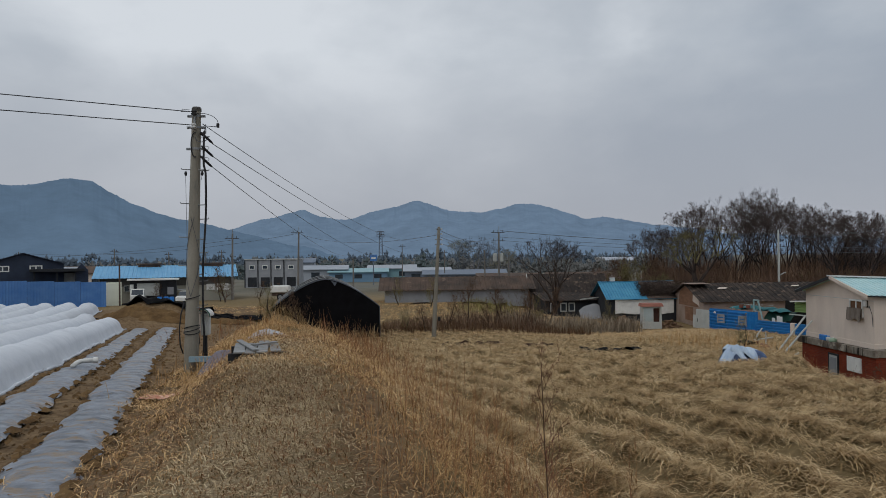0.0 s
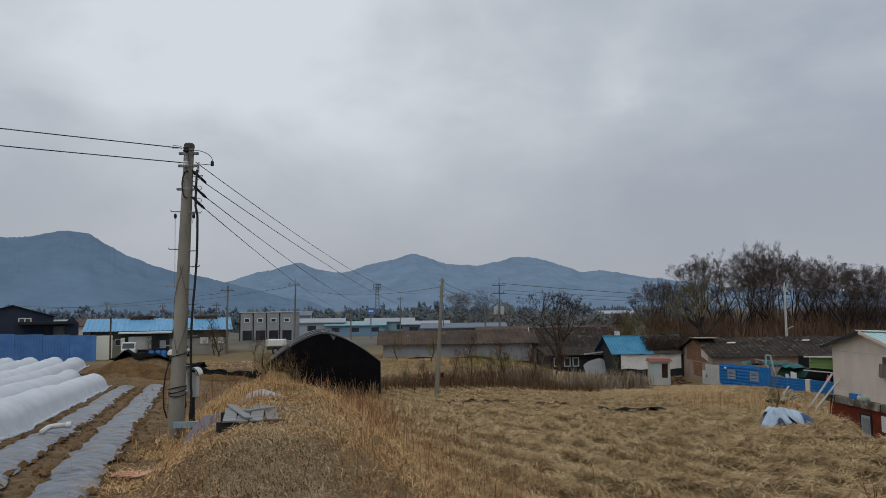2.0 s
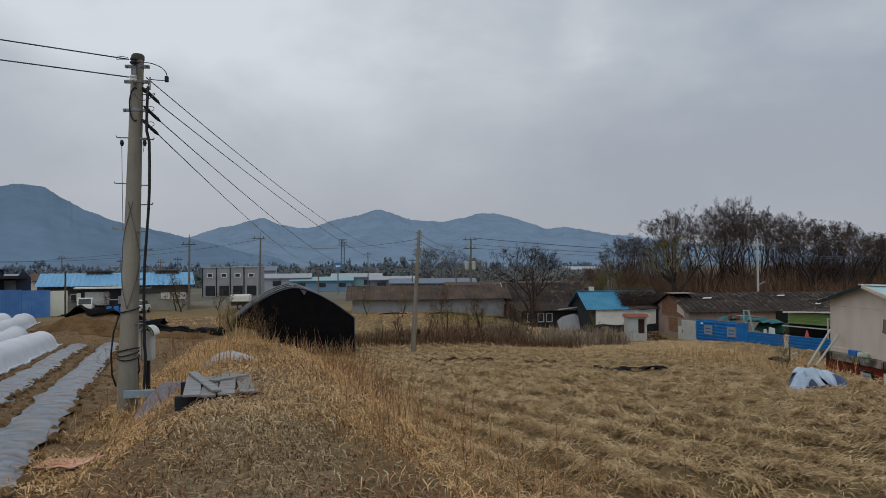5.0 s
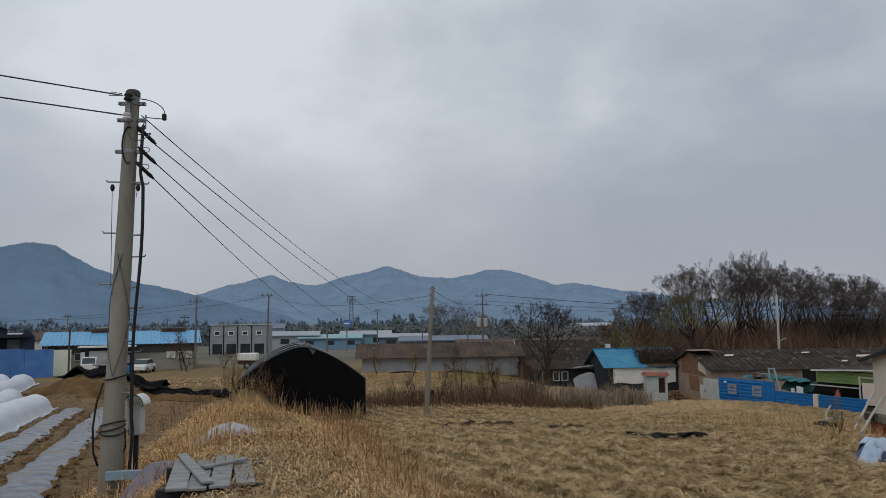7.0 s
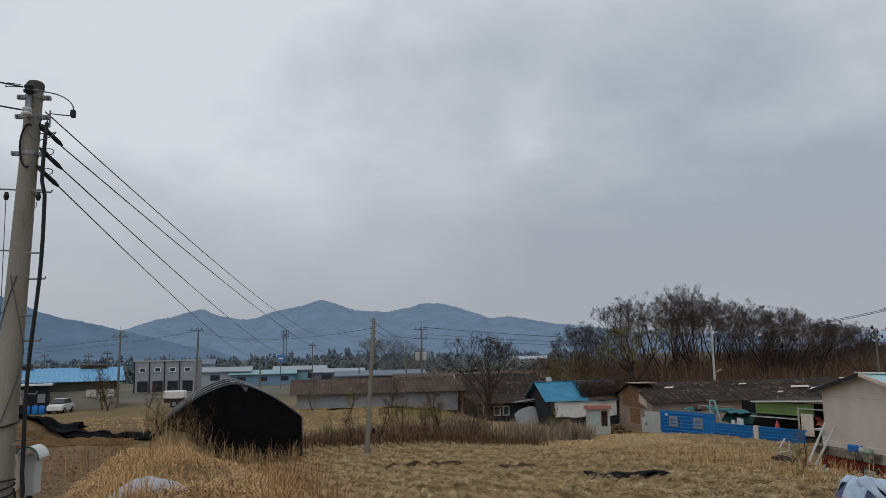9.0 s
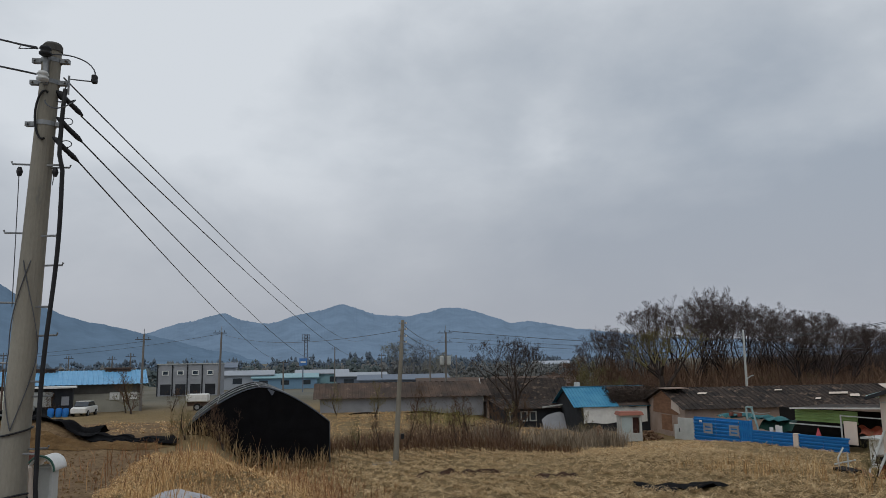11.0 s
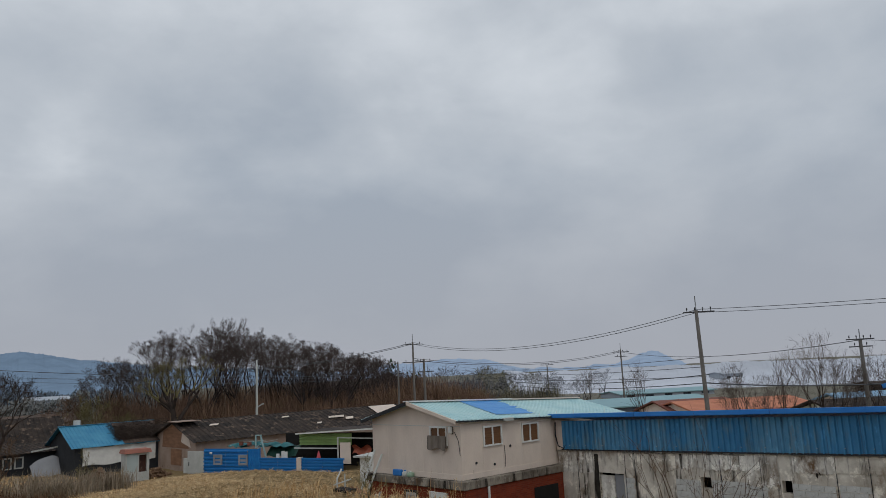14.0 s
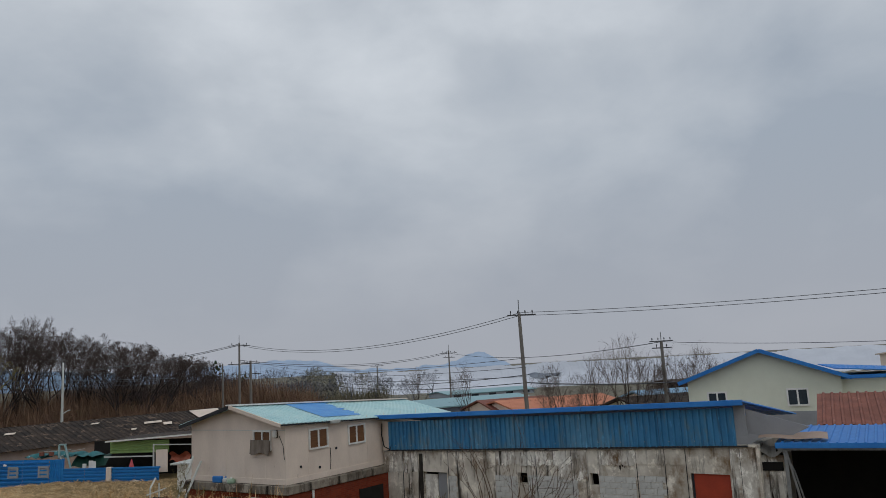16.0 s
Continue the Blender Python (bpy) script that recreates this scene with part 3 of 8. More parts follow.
# strain clamps in black sleeves
for x0, z0 in ((0.1, 5.5), (0.29, 5.34), (0.3, 5.03), (0.27, 4.80)):
    g = G().tube([(x0, -0.09, z0), (x0 + 0.04, -0.09, z0 - 0.03), (x0 + 0.1, -0.05, z0 - 0.1), (x0 + 0.2, 0.02, z0 - 0.2), (x0 + 0.24, 0.05, z0 - 0.24)], [0.012, 0.032, 0.028, 0.03, 0.012], 8)
    part("strain_sleeve", g, BLACKRUB, near_pole, smooth=True)
# service cable and conduit down the side
cz = np.linspace(5.36, 0.25, 28)
g = G().tube([(PX(z) + 0.27 + 0.02 * math.sin(z * 2.2) - (0.04 if z > 4.6 else 0) + 0.02 * (z < 1), -0.1, z) for z in cz], 0.024, 8)
part("service_cable", g, BLACKRUB, near_pole, smooth=True)
for z in (4.48, 3.68, 2.9, 2.1, 1.35):
    part("standoff", G().tube([(PX(z), -0.05, z), (PX(z) + 0.27, -0.1, z)], 0.012, 6), GALV, near_pole)
part("riser_tip", G().tube([(PX(5) + 0.26, -0.1, 5.3), (PX(5) + 0.26, -0.1, 5.52)], 0.012, 6), GALV, near_pole)


def loop_wire(pts, r=0.008, m=None, owner=None):
    part("jumper_wire", G().tube(pts, r, 5, False), m or WIRE, owner, smooth=True)


arc = [(PX(5.7) + 0.1 + 0.42 * math.sin(a), -0.1, 5.53 + 0.24 * math.cos(a)) for a in np.linspace(-0.4, 1.75, 14)]
loop_wire(arc, owner=near_pole)
part("wire_clamp", G().box(arc[-1][0] - 0.03, arc[-1][0] + 0.03, -0.13, -0.07, arc[-1][2] - 0.05, arc[-1][2] + 0.05), BLACKRUB, near_pole, bevel=0.01)
loop_wire([(arc[-1][0], -0.1, arc[-1][2] - 0.03), (0.52, -0.1, 5.47), (0.42, -0.1, 5.48), (0.38, -0.1, 5.38), (0.36, -0.1, 5.22)], owner=near_pole)
loop_wire([(0.33 + 0.16 * math.cos(a), -0.1 + 0.1 * math.sin(a), 5.2 + 0.07 * math.sin(a) + 0.03 * math.cos(2 * a)) for a in np.linspace(0, 6.28, 18)], owner=near_pole)
loop_wire([(0.2 + 0.09 * math.cos(a) - 0.03, -0.12, 5.05 + 0.28 * math.sin(a)) for a in np.linspace(1.2, 5.0, 14)], 0.013, BLACKRUB, near_pole)
for k, z in enumerate((4.98, 4.72)):
    loop_wire([(0.42 + 0.06 * math.cos(a), -0.1, z + 0.04 * math.sin(a)) for a in np.linspace(-1.5, 2.6, 10)], 0.006, None, near_pole)
loop_wire([(0.05, -0.1, 5.85), (-0.1, -0.14, 5.86), (-0.12, -0.16, 5.8), (0.1, -0.2, 5.79)], 0.006, None, near_pole)
# a thin earth wire with bobbins, and the loose turns of cable round the shaft
for s, z0, z1 in ((-1, 4.4, 2.9), (1, 4.4, 4.25)):
    x0 = PX(4.3) + s * (PR(4.3) + 0.07)
    part("bobbin", G().tube([(x0, -0.08, z0 - 0.05), (x0, -0.08, z0), (x0, -0.08, z0 + 0.05)], [0.02, 0.034, 0.02], 8), BLACKRUB, near_pole)
    loop_wire([(x0 - s * 0.02 * q, -0.09, z0 + (z1 - z0) * q) for q in np.linspace(0, 1, 8)], 0.005, None, near_pole)
for z, ph in ((0.78, 0), (0.84, 1), (0.9, 2), (1.58, 1)):
    pts = [(PX(z) + (PR(z) + 0.015) * math.cos(a), (PR(z) + 0.015) * math.sin(a), z + 0.04 * math.sin(a + ph)) for a in np.linspace(0, 6.28, 22)]
    part("binding_wire", G().tube(pts, 0.011, 5, False), BLACKRUB, near_pole, smooth=True)
for ph in (0, math.pi):
    pts = [(PX(z) + (PR(z) + 0.01) * math.sin(ph + (z - 1.6) * 1.9), -(PR(z) + 0.01) * abs(math.cos(ph + (z - 1.6) * 1.9)), z) for z in np.linspace(1.6, 3.4, 22)]
    part("crossed_wire", G().tube(pts, 0.006, 4, False), WIRE, near_pole, smooth=True)
pts = [(-0.10, -0.1, 1.5), (-0.18, -0.12, 1.2), (-0.22, -0.12, 0.85), (-0.21, -0.1, 0.5), (-0.16, -0.05, 0.3)]
part("slack_cable", G().tube(pts, 0.016, 6), BLACKRUB, near_pole, smooth=True)


def sagging(name, a, b, sag, r, label, n=24, material=None, group="overhead wires"):
    a, b = Vector(a), Vector(b)
    pts = [a.lerp(b, q) - Vector((0, 0, sag * 4 * q * (1 - q))) for q in np.linspace(0, 1, n)]
    return tagged(mesh_object(name, G().tube(pts, r, 5), material or WIRE, smooth=True), label, "wire", group)


P0 = Vector((-5.23, 17.63, -0.15))


def near(x, y, z):
    return P0 + Vector((x, y, z))


sagging("overhead_wire", near(0.1, -0.2, 5.79), (-40.7, -10, 6.0), 0.35, 0.011, "thin grey overhead wire strung from the concrete pole")
sagging("overhead_wire", near(0.1, -0.2, 5.49), (-40.7, -10, 5.55), 0.35, 0.011, "thin grey overhead wire strung from the concrete pole")
for (x, z), end, sag in (((0.3, 5.55), (2.3, 119, 6.0), 2.0), ((0.51, 5.1), (2.2, 119, 2.75), 1.3), ((0.53, 4.8), (-4.6, 119, 2.75), 1.2), ((0.5, 4.57), (-10.2, 119, 2.75), 1.0)):
    sagging("service_wire", near(x, 0.05, z), end, sag, 0.009, "sagging service wire running out over the fields", 40)


ARM = mat("dark_weathered_steel", C(74, 74, 76), C(58, 58, 60), 3, 0.7, bump=0)


def crossarm(t, z, width, r=0.0, n=3, rot=0.0):
    width *= 0.8
    c, s = math.cos(radians(rot)), math.sin(radians(rot))
    part("crossarm", G().beam((-c * width / 2, -s * width / 2, z), (c * width / 2, s * width / 2, z), 0.075, 0.085), ARM, t)
    for k in range(n):
        q = (-0.5 + (k + 0.5) / n) * width * 1.02
        part("pin_insulator", G().tube([(c * q, s * q, z), (c * q, s * q, z + 0.12), (c * q, s * q, z + 0.16), (c * q, s * q, z + 0.3)], [0.02, 0.02, 0.05, 0.035], 8), ARM, t)


# the thin pole out in the field
mid_pole = pole_thing("utility_pole", 0.87, 46.9, -3.1, 4.1, 0.15, 0.085, "slim weathered concrete pole standing in the straw field", lean=0.42)
for z in (7.05, 6.75, 6.4, 6.1):
    band(mid_pole, z, 0.42 * z / 7.2, 0.09)
    part("spool_insulator", G().tube([(0.42 + 0.16, 0, z - 0.05), (0.42 + 0.16, 0, z + 0.05)], 0.05, 8), PORCELAIN, mid_pole)
part("switch_box", G().box(0.28, 0.44, -0.1, 0.1, 1.35, 1.6), BLACKRUB, mid_pole, bevel=0.01)


FAR_CONCRETE = mat("weathered_pole", C(122, 118, 113), C(104, 100, 96), 1.5, 0.9, fine=20, var=0.08, c3=C(90, 87, 84), stretch=(1, 1, 0.3))


def line_pole(x, y, z0, z1, arms, label, r=0.16, lean=0.0, rot=0.0, tip=0.0, material=None):
    t = pole_thing("utility_pole", x, y, z0, z1 - tip, r, r * 0.6, label, lean=lean, material=material or FAR_CONCRETE)
    for dz, w, n in arms:
        crossarm(t, z1 - z0 - dz, w, 0, n, rot)
    if tip:
        part("lightning_tip", G().tube([(lean, 0, z1 - tip - z0 - 0.3), (lean, 0, z1 - z0)], 0.035, 6), GALV, t)
    return t


xp = line_pole(10.6, 99.7, -3.6, 6.15, ((0.9, 2.2, 3), (2.0, 2.2, 3)), "concrete line pole with crossarms and pale transformers", lean=0.12, tip=0.8)
for s in (-1, 1):
    part("transformer", G().tube([(s * 0.42, 0, 5.0), (s * 0.42, 0, 5.1), (s * 0.42, 0, 6.0), (s * 0.42, 0, 6.1)], [0.2, 0.27, 0.27, 0.2], 12), LTGREY, xp)
line_pole(-15.8, 99, -3, 6.3, ((0.8, 2.0, 3),), "line pole with a crossarm behind the net-covered shed", lean=0.2, tip=0.7, rot=25)
line_pole(-23.9, 97.4, -3, 6.0, ((1.2, 2.2, 3),), "line pole beside the long blue roof", lean=0.1, tip=0.6)
line_pole(-8.3, 96, -3, 2.1, ((0.1, 1.3, 2),), "short lighting pole beyond the field", r=0.12)
line_pole(8.9, 101, -3, 3.0, (), "bare concrete pole behind the barn", r=0.13)
line_pole(12.2, 101.5, -3, 2.6, (), "bare concrete pole behind the barn", r=0.13)
pp = line_pole(43.6, 89.8, -3.6, 4.85, ((0.25, 0.7, 2), (1.3, 1.3, 2)), "pale concrete pole before the bare woods", r=0.16, material=LTGREY)
part("lamp_arm", G().tube([(0.1, 0, 3.0), (0.5, -0.2, 3.3), (0.75, -0.3, 3.35)], 0.06, 6), LTGREY, pp)
up = line_pole(57.3, 77.4, -4.6, 7.05, ((1.2, 3.0, 3), (3.3, 3.2, 3)), "double line pole with crossarms behind the cabin", tip=0.9, rot=-35)
line_pole(58.6, 77.0, -4.6, 4.1, ((0.3, 2.6, 3), (1.5, 3.0, 2)), "line pole standing close to its taller neighbour", rot=-35, r=0.2)
line_pole(55.9, 78.6, -4.6, 3.9, ((1.4, 1.6, 2),), "plain concrete pole behind the cabin", r=0.14)
bp_ = line_pole(42.9, 33.0, -4.6, 6.35, ((1.0, 2.4, 4),), "tall line pole with a braced crossarm above the blue shed", r=0.17, lean=-0.35, tip=0.9, rot=-50)
for k in range(5):
    part("side_bracket", G().tube([(-0.1, 0, 5.4 + k * 0.4), (-0.32, -0.15, 5.42 + k * 0.4)], 0.025, 6), GALV, bp_)
line_pole(98.2, 75.8, -4.6, 5.6, ((1.3, 3.2, 4), (2.0, 2.4, 2)), "distant line pole with crossarms", tip=0.9, rot=-50)
line_pole(60.2, 29.4, -4.6, 4.1, ((0.75, 2.4, 4), (1.3, 2.0, 2)), "distant line pole above the trees", tip=0.8, rot=-60, r=0.2)
line_pole(110, 100, -4.6, 3.6, ((0.6, 3.0, 4),), "far line pole with a transformer", tip=0.6, rot=-50)
for x, y, zt in ((-60, 115, 3.6), (-47, 118, 3.9), (-40, 122, 3.4), (-33, 118, 3.2), (-29, 112, 3.5), (4.5, 130, 3.2), (-3, 140, 4.5), (88, 118, 4.2), (80, 110, 3.6)):
    line_pole(x, y, -3.2, zt, ((0.4, 1.6, 2),), "far slim utility pole on the plain", r=0.12)


def run(a, b, sag, r=0.03, n=2, gap=0.45, label="power line sagging between the poles"):
    for k in range(n):
        d = Vector((0, 0, gap * k))
        sagging("power_line", Vector(a) + d, Vector(b) + d, sag, r, label)


run((-15.6, 99, 5.4), (1.3, 47, 3.6), 0.8, 0.014, 1)
run((1.3, 47, 3.9), (10.6, 99.7, 5.2), 0.9, 0.014, 3, -0.4)
run((10.9, 99.7, 5.5), (60, 92, 2.6), 0.6, 0.035, 1)
run((10.9, 99.7, 4.2), (60, 96, 2.0), 0.5, 0.02, 2)
run((-15.8, 99, 5.4), (-60, 115, 3.4), 1.2, 0.02, 1)
run((-23.9, 97.4, 4.6), (-80, 112, 3.2), 1.2, 0.02, 1)
run((57.3, 77.4, 5.9), (42.6, 33.0, 5.3), 1.5, 0.02, 2, 0.18)
run((42.6, 33.0, 5.3), (40, -6, 5.05), 0.5, 0.017, 2, 0.2)
run((57.3, 77.4, 4.0), (98.2, 75.8, 4.3), 1.2, 0.03, 2, 0.2)
run((98.2, 75.8, 4.3), (60.2, 29.4, 3.3), 1.0, 0.03, 1)
run((60.2, 29.4, 3.3), (52, -10, 2.9), 0.8, 0.02, 1)
run((57.3, 77.4, 5.9), (43.6, 110, 4.6), 1.2, 0.03, 2, 0.15)
run((43.4, 33.0, 0.9), (100, 110, 1.6), 1.2, 0.03, 2, 0.5)
run((43.0, 33.0, 0.9), (60, 20, 0.7), 0.5, 0.04, 1)
run((43.0, 33.0, 1.3), (120, 140, 3.6), 1.2, 0.02, 3, 0.6)

# ---- buildings ----
def window(parent, o, u, w, h, frame_m, glass_m, depth=0.06, mull=1, bar=0.06, name="window"):
    """A framed window as part of a wall: o its lower corner on the wall face, u the way along the wall; it stands proud to the right-hand side of u."""
    o, u = Vector(o), Vector(u).normalized()
    n = Vector((u.y, -u.x, 0))
    z = Vector((0, 0, 1))
    g = G()

    def bar_(a0, a1, b0, b1, d0, d1):
        vs = [o + u * a + z * b + n * d for d in (d0, d1) for a, b in ((a0, b0), (a1, b0), (a1, b1), (a0, b1))]
        g.add(vs, [(0, 1, 2, 3), (7, 6, 5, 4), (0, 4, 5, 1), (1, 5, 6, 2), (2, 6, 7, 3), (3, 7, 4, 0)])

    bar_(0, w, 0, bar, -0.02, depth)
    bar_(0, w, h - bar, h, -0.02, depth)
    bar_(0, bar, bar, h - bar, -0.02, depth)
    bar_(w - bar, w, bar, h - bar, -0.02, depth)
    for k in range(mull):
        c = w * (k + 1) / (mull + 1)
        bar_(c - bar / 2, c + bar / 2, bar, h - bar, -0.02, depth * 0.8)
    fr = part(name, g, frame_m, parent)
    g2 = g
    for k in range(mull + 1):
        g = G()
        a0, a1 = w * k / (mull + 1) + bar * 0.5, w * (k + 1) / (mull + 1) - bar * 0.5
        bar_(a0, a1, bar, h - bar, 0.0, 0.012)
        part("pane", g, glass_m, fr)
    return fr


def gable_house(name, x, y, z, rz, w, d, eave, ridge_h, wall_m, roof_m, label, category="house", over=0.3, pitch=0.25, rib=True, eave2=None):
    """A house with its gable along local x (width w), its depth along local y (d) and a ridge along y."""
    t = thing(name, x, y, z, rz, label, category)
    e2 = eave if eave2 is None else eave2
    poly = [(0, 0), (w, 0), (w, e2), (w / 2, ridge_h), (0, eave)]
    part("wall", G().prism(poly, 0, d), wall_m, t)
    for (xa, za), (xb, zb) in (((0, eave), (w / 2, ridge_h)), ((w, e2), (w / 2, ridge_h))):
        sl = (zb - za) / (xb - xa)
        s = -1 if xa < xb else 1
        a = Vector((xa + s * over, -over, za + s * over * sl + 0.03))
        b = Vector((xb, -over, zb + 0.03))
        g = G()
        if rib:
            if s < 0:
                g.ribbed(a + Vector((0, d + 2 * over, 0)), Vector((0, -d - 2 * over, 0)), b - a, pitch, 0.03, 0.02)
            else:
                g.ribbed(a, Vector((0, d + 2 * over, 0)), b - a, pitch, 0.03, 0.02)
        else:
            u = Vector((0, d + 2 * over, 0))
            up = Vector((0, 0, 0.06))
            g.add([a, a + u, b + u, b, a + up, a + u + up, b + u + up, b + up], [(3, 2, 1, 0), (4, 5, 6, 7), (0, 1, 5, 4), (1, 2, 6, 5), (2, 3, 7, 6), (3, 0, 4, 7)])
        part("roof", g, roof_m, t)
    part("ridge_cap", G().beam((w / 2, -over, ridge_h + 0.07), (w / 2, d + over, ridge_h + 0.07), 0.3, 0.04), roof_m, t)
    return t


# the black net-covered greenhouse out in the field
def net_shed():
    t = thing("net_covered_shed", -5.3, 43.3, -2.35, 8, "arched shed under black shade netting with a pale hooped rim", "shed")
    w, h, d = 3.05, 3.36, 9.0
    prof = []
    for q in np.linspace(-1, 1, 25):
        a = abs(q)
        prof.append((q * w, 1.75 + (h - 1.75) * (1 - a ** 1.6)))
    outer = [(-w - 0.02, 0)] + prof + [(w + 0.02, 0)]
    n = len(outer)
    g = G()
    r = random.Random(3)
    for j, yy in enumerate(np.linspace(0, d, 9)):
        sag = 0 if j % 2 == 0 else 0.012
        g.v += [(p * (1 - sag * 0.3), yy, max(0, z - sag)) for p, z in outer]
    g.f += [(j * n + i, j * n + i + 1, (j + 1) * n + i + 1, (j + 1) * n + i) for j in range(8) for i in range(n - 1)]
    part("net_cover", g, NET, t, smooth=True)
    gg = G()
    front = [(p, z) for p, z in outer]
    gg.add([(p, 0.03 + 0.02 * r.uniform(-1, 1), z) for p, z in front] + [(0, 0.03, 0)], [tuple([i, i + 1, n]) for i in range(n - 1)])
    part("front_net", gg, NET, t)
    gg = G().add([(p, d - 0.05, z) for p, z in front] + [(0, d - 0.05, 0)], [tuple([i + 1, i, n]) for i in range(n - 1)])
    part("back_net", gg, NET, t)
    pale = mat("faded_net_edge", C(92, 98, 108), C(74, 78, 86), 2, 0.8)
    for yy in (0.02, d * 0.33, d * 0.66, d):
        part("hoop", G().tube([(p, yy, z + 0.02) for p, z in outer], 0.03, 6), pale if yy < 0.1 else GALV, t, smooth=True)
    for q in (-0.6, 0.0, 0.6):
        zz = 1.75 + (h - 1.75) * (1 - abs(q) ** 1.6)
        part("purlin", G().tube([(q * w, 0, zz), (q * w, d, zz)], 0.02, 6), GALV, t)
    part("torn_flap", G().add([(0.28, -0.02, 3.3), (0.62, -0.03, 3.18), (0.5, -0.04, 2.98)], [(0, 1, 2)]).add([(0.28, -0.04, 3.3), (0.62, -0.05, 3.18), (0.5, -0.06, 2.98)], [(2, 1, 0)]), pale, t)


net_shed()

# brick house with a flat slab and a cabin on it
def brick_material():
    m = bpy.data.materials.new("old_red_brickwork")
    m.use_nodes = True
    t = m.node_tree
    b = t.nodes["Principled BSDF"]
    b.inputs["Roughness"].default_value, b.inputs["Specular IOR Level"].default_value = 0.9, 0.15
    co, sep, com = t.nodes.new("ShaderNodeTexCoord"), t.nodes.new("ShaderNodeSeparateXYZ"), t.nodes.new("ShaderNodeCombineXYZ")
    add = t.nodes.new("ShaderNodeMath")
    br, nz, mx = t.nodes.new("ShaderNodeTexBrick"), t.nodes.new("ShaderNodeTexNoise"), t.nodes.new("ShaderNodeMix")
    t.links.new(co.outputs["Object"], sep.inputs[0])
    t.links.new(sep.outputs[0], add.inputs[0])
    t.links.new(sep.outputs[1], add.inputs[1])
    t.links.new(add.outputs[0], com.inputs[0])
    t.links.new(sep.outputs[2], com.inputs[1])
    t.links.new(com.outputs[0], br.inputs["Vector"])
    br.inputs["Scale"].default_value = 1.0
    br.inputs["Brick Width"].default_value, br.inputs["Row Height"].default_value, br.inputs["Mortar Size"].default_value = 0.21, 0.072, 0.006
    br.inputs["Color1"].default_value, br.inputs["Color2"].default_value, br.inputs["Mortar"].default_value = C(132, 58, 36), C(112, 46, 30), C(106, 66, 52)
    t.links.new(co.outputs["Object"], nz.inputs["Vector"])
    nz.inputs["Scale"].default_value, nz.inputs["Detail"].default_value = 1.1, 7.0
    rp = t.nodes.new("ShaderNodeMapRange")
    rp.inputs["From Min"].default_value, rp.inputs["From Max"].default_value, rp.inputs["To Max"].default_value = 0.5, 0.75, 0.6
    t.links.new(nz.outputs["Fac"], rp.inputs["Value"])
    mx.data_type = "RGBA"
    t.links.new(rp.outputs[0], mx.inputs["Factor"])
    t.links.new(br.outputs["Color"], mx.inputs["A"])
    mx.inputs["B"].default_value = C(86, 46, 36)
    t.links.new(mx.outputs["Result"], b.inputs["Base Color"])
    bp = t.nodes.new("ShaderNodeBump")
    bp.inputs["Strength"].default_value, bp.inputs["Distance"].default_value = 0.5, 0.01
    t.links.new(br.outputs["Fac"], bp.inputs["Height"])
    bp.invert = True
    t.links.new(bp.outputs[0], b.inputs["Normal"])
    return m


def grime_material(name, pale, mid, dark, brown, amount=0.5, across=1.0, white=0.5):
    """Old cement: pale and grey render in blotches, dark runs of damp down the face, brown stains and flaking whitewash."""
    m = bpy.data.materials.new(name)
    m.use_nodes = True
    t = m.node_tree
    b = t.nodes["Principled BSDF"]
    b.inputs["Roughness"].default_value, b.inputs["Specular IOR Level"].default_value = 0.93, 0.15
    co = t.nodes.new("ShaderNodeTexCoord")

    def nz(scale, stretch, detail=7.0, rough=0.65):
        mp, n = t.nodes.new("ShaderNodeMapping"), t.nodes.new("ShaderNodeTexNoise")
        mp.inputs["Scale"].default_value = stretch
        t.links.new(co.outputs["Object"], mp.inputs[0])
        t.links.new(mp.outputs[0], n.inputs["Vector"])
        n.inputs["Scale"].default_value, n.inputs["Detail"].default_value, n.inputs["Roughness"].default_value = scale, detail, rough
        return n.outputs["Fac"]

    def band(v, lo, hi):
        r = t.nodes.new("ShaderNodeMapRange")
        r.inputs["From Min"].default_value, r.inputs["From Max"].default_value = lo, hi
        t.links.new(v, r.inputs["Value"])
        return r.outputs[0]

    def mix(f, a, c):
        n = t.nodes.new("ShaderNodeMix")
        n.data_type = "RGBA"
        for key, v in (("Factor", f), ("A", a), ("B", c)):
            if isinstance(v, tuple):
                n.inputs[key].default_value = v
            else:
                t.links.new(v, n.inputs[key])
        return n.outputs["Result"]

    col = mix(band(nz(0.9, (across, 1, 0.7)), 0.38, 0.62), pale, mid)
    col = mix(band(nz(2.1, (across, 1, 0.8), 8.0, 0.72), 0.6 - 0.1 * white, 0.68 - 0.1 * white), col, tuple(min(1, v * 1.25) for v in pale[:3]) + (1,))
    col = mix(band(nz(1.3, (across, 1, 0.55)), 0.52, 0.66), col, brown)
    col = mix(band(nz(1.9, (across * 1.7, 1, 0.14), 8.0, 0.68), 0.66 - 0.26 * amount, 0.74 - 0.22 * amount), col, dark)
    grain = nz(26, (1, 1, 1), 4.0)
    col = mix(band(grain, 0.6, 0.8), col, mid)
    t.links.new(col, b.inputs["Base Color"])
    bp = t.nodes.new("ShaderNodeBump")
    bp.inputs["Strength"].default_value, bp.inputs["Distance"].default_value = 0.7, 0.02
    t.links.new(nz(9, (1, 1, 1), 8.0, 0.7), bp.inputs["Height"])
    t.links.new(bp.outputs[0], b.inputs["Normal"])
    return m


BRICKWORK = brick_material()
STAIN = grime_material("damp_stained_cement", C(216, 210, 198), C(172, 163, 150), C(46, 40, 35), C(126, 104, 80), 0.45, 0.8, 0.8)
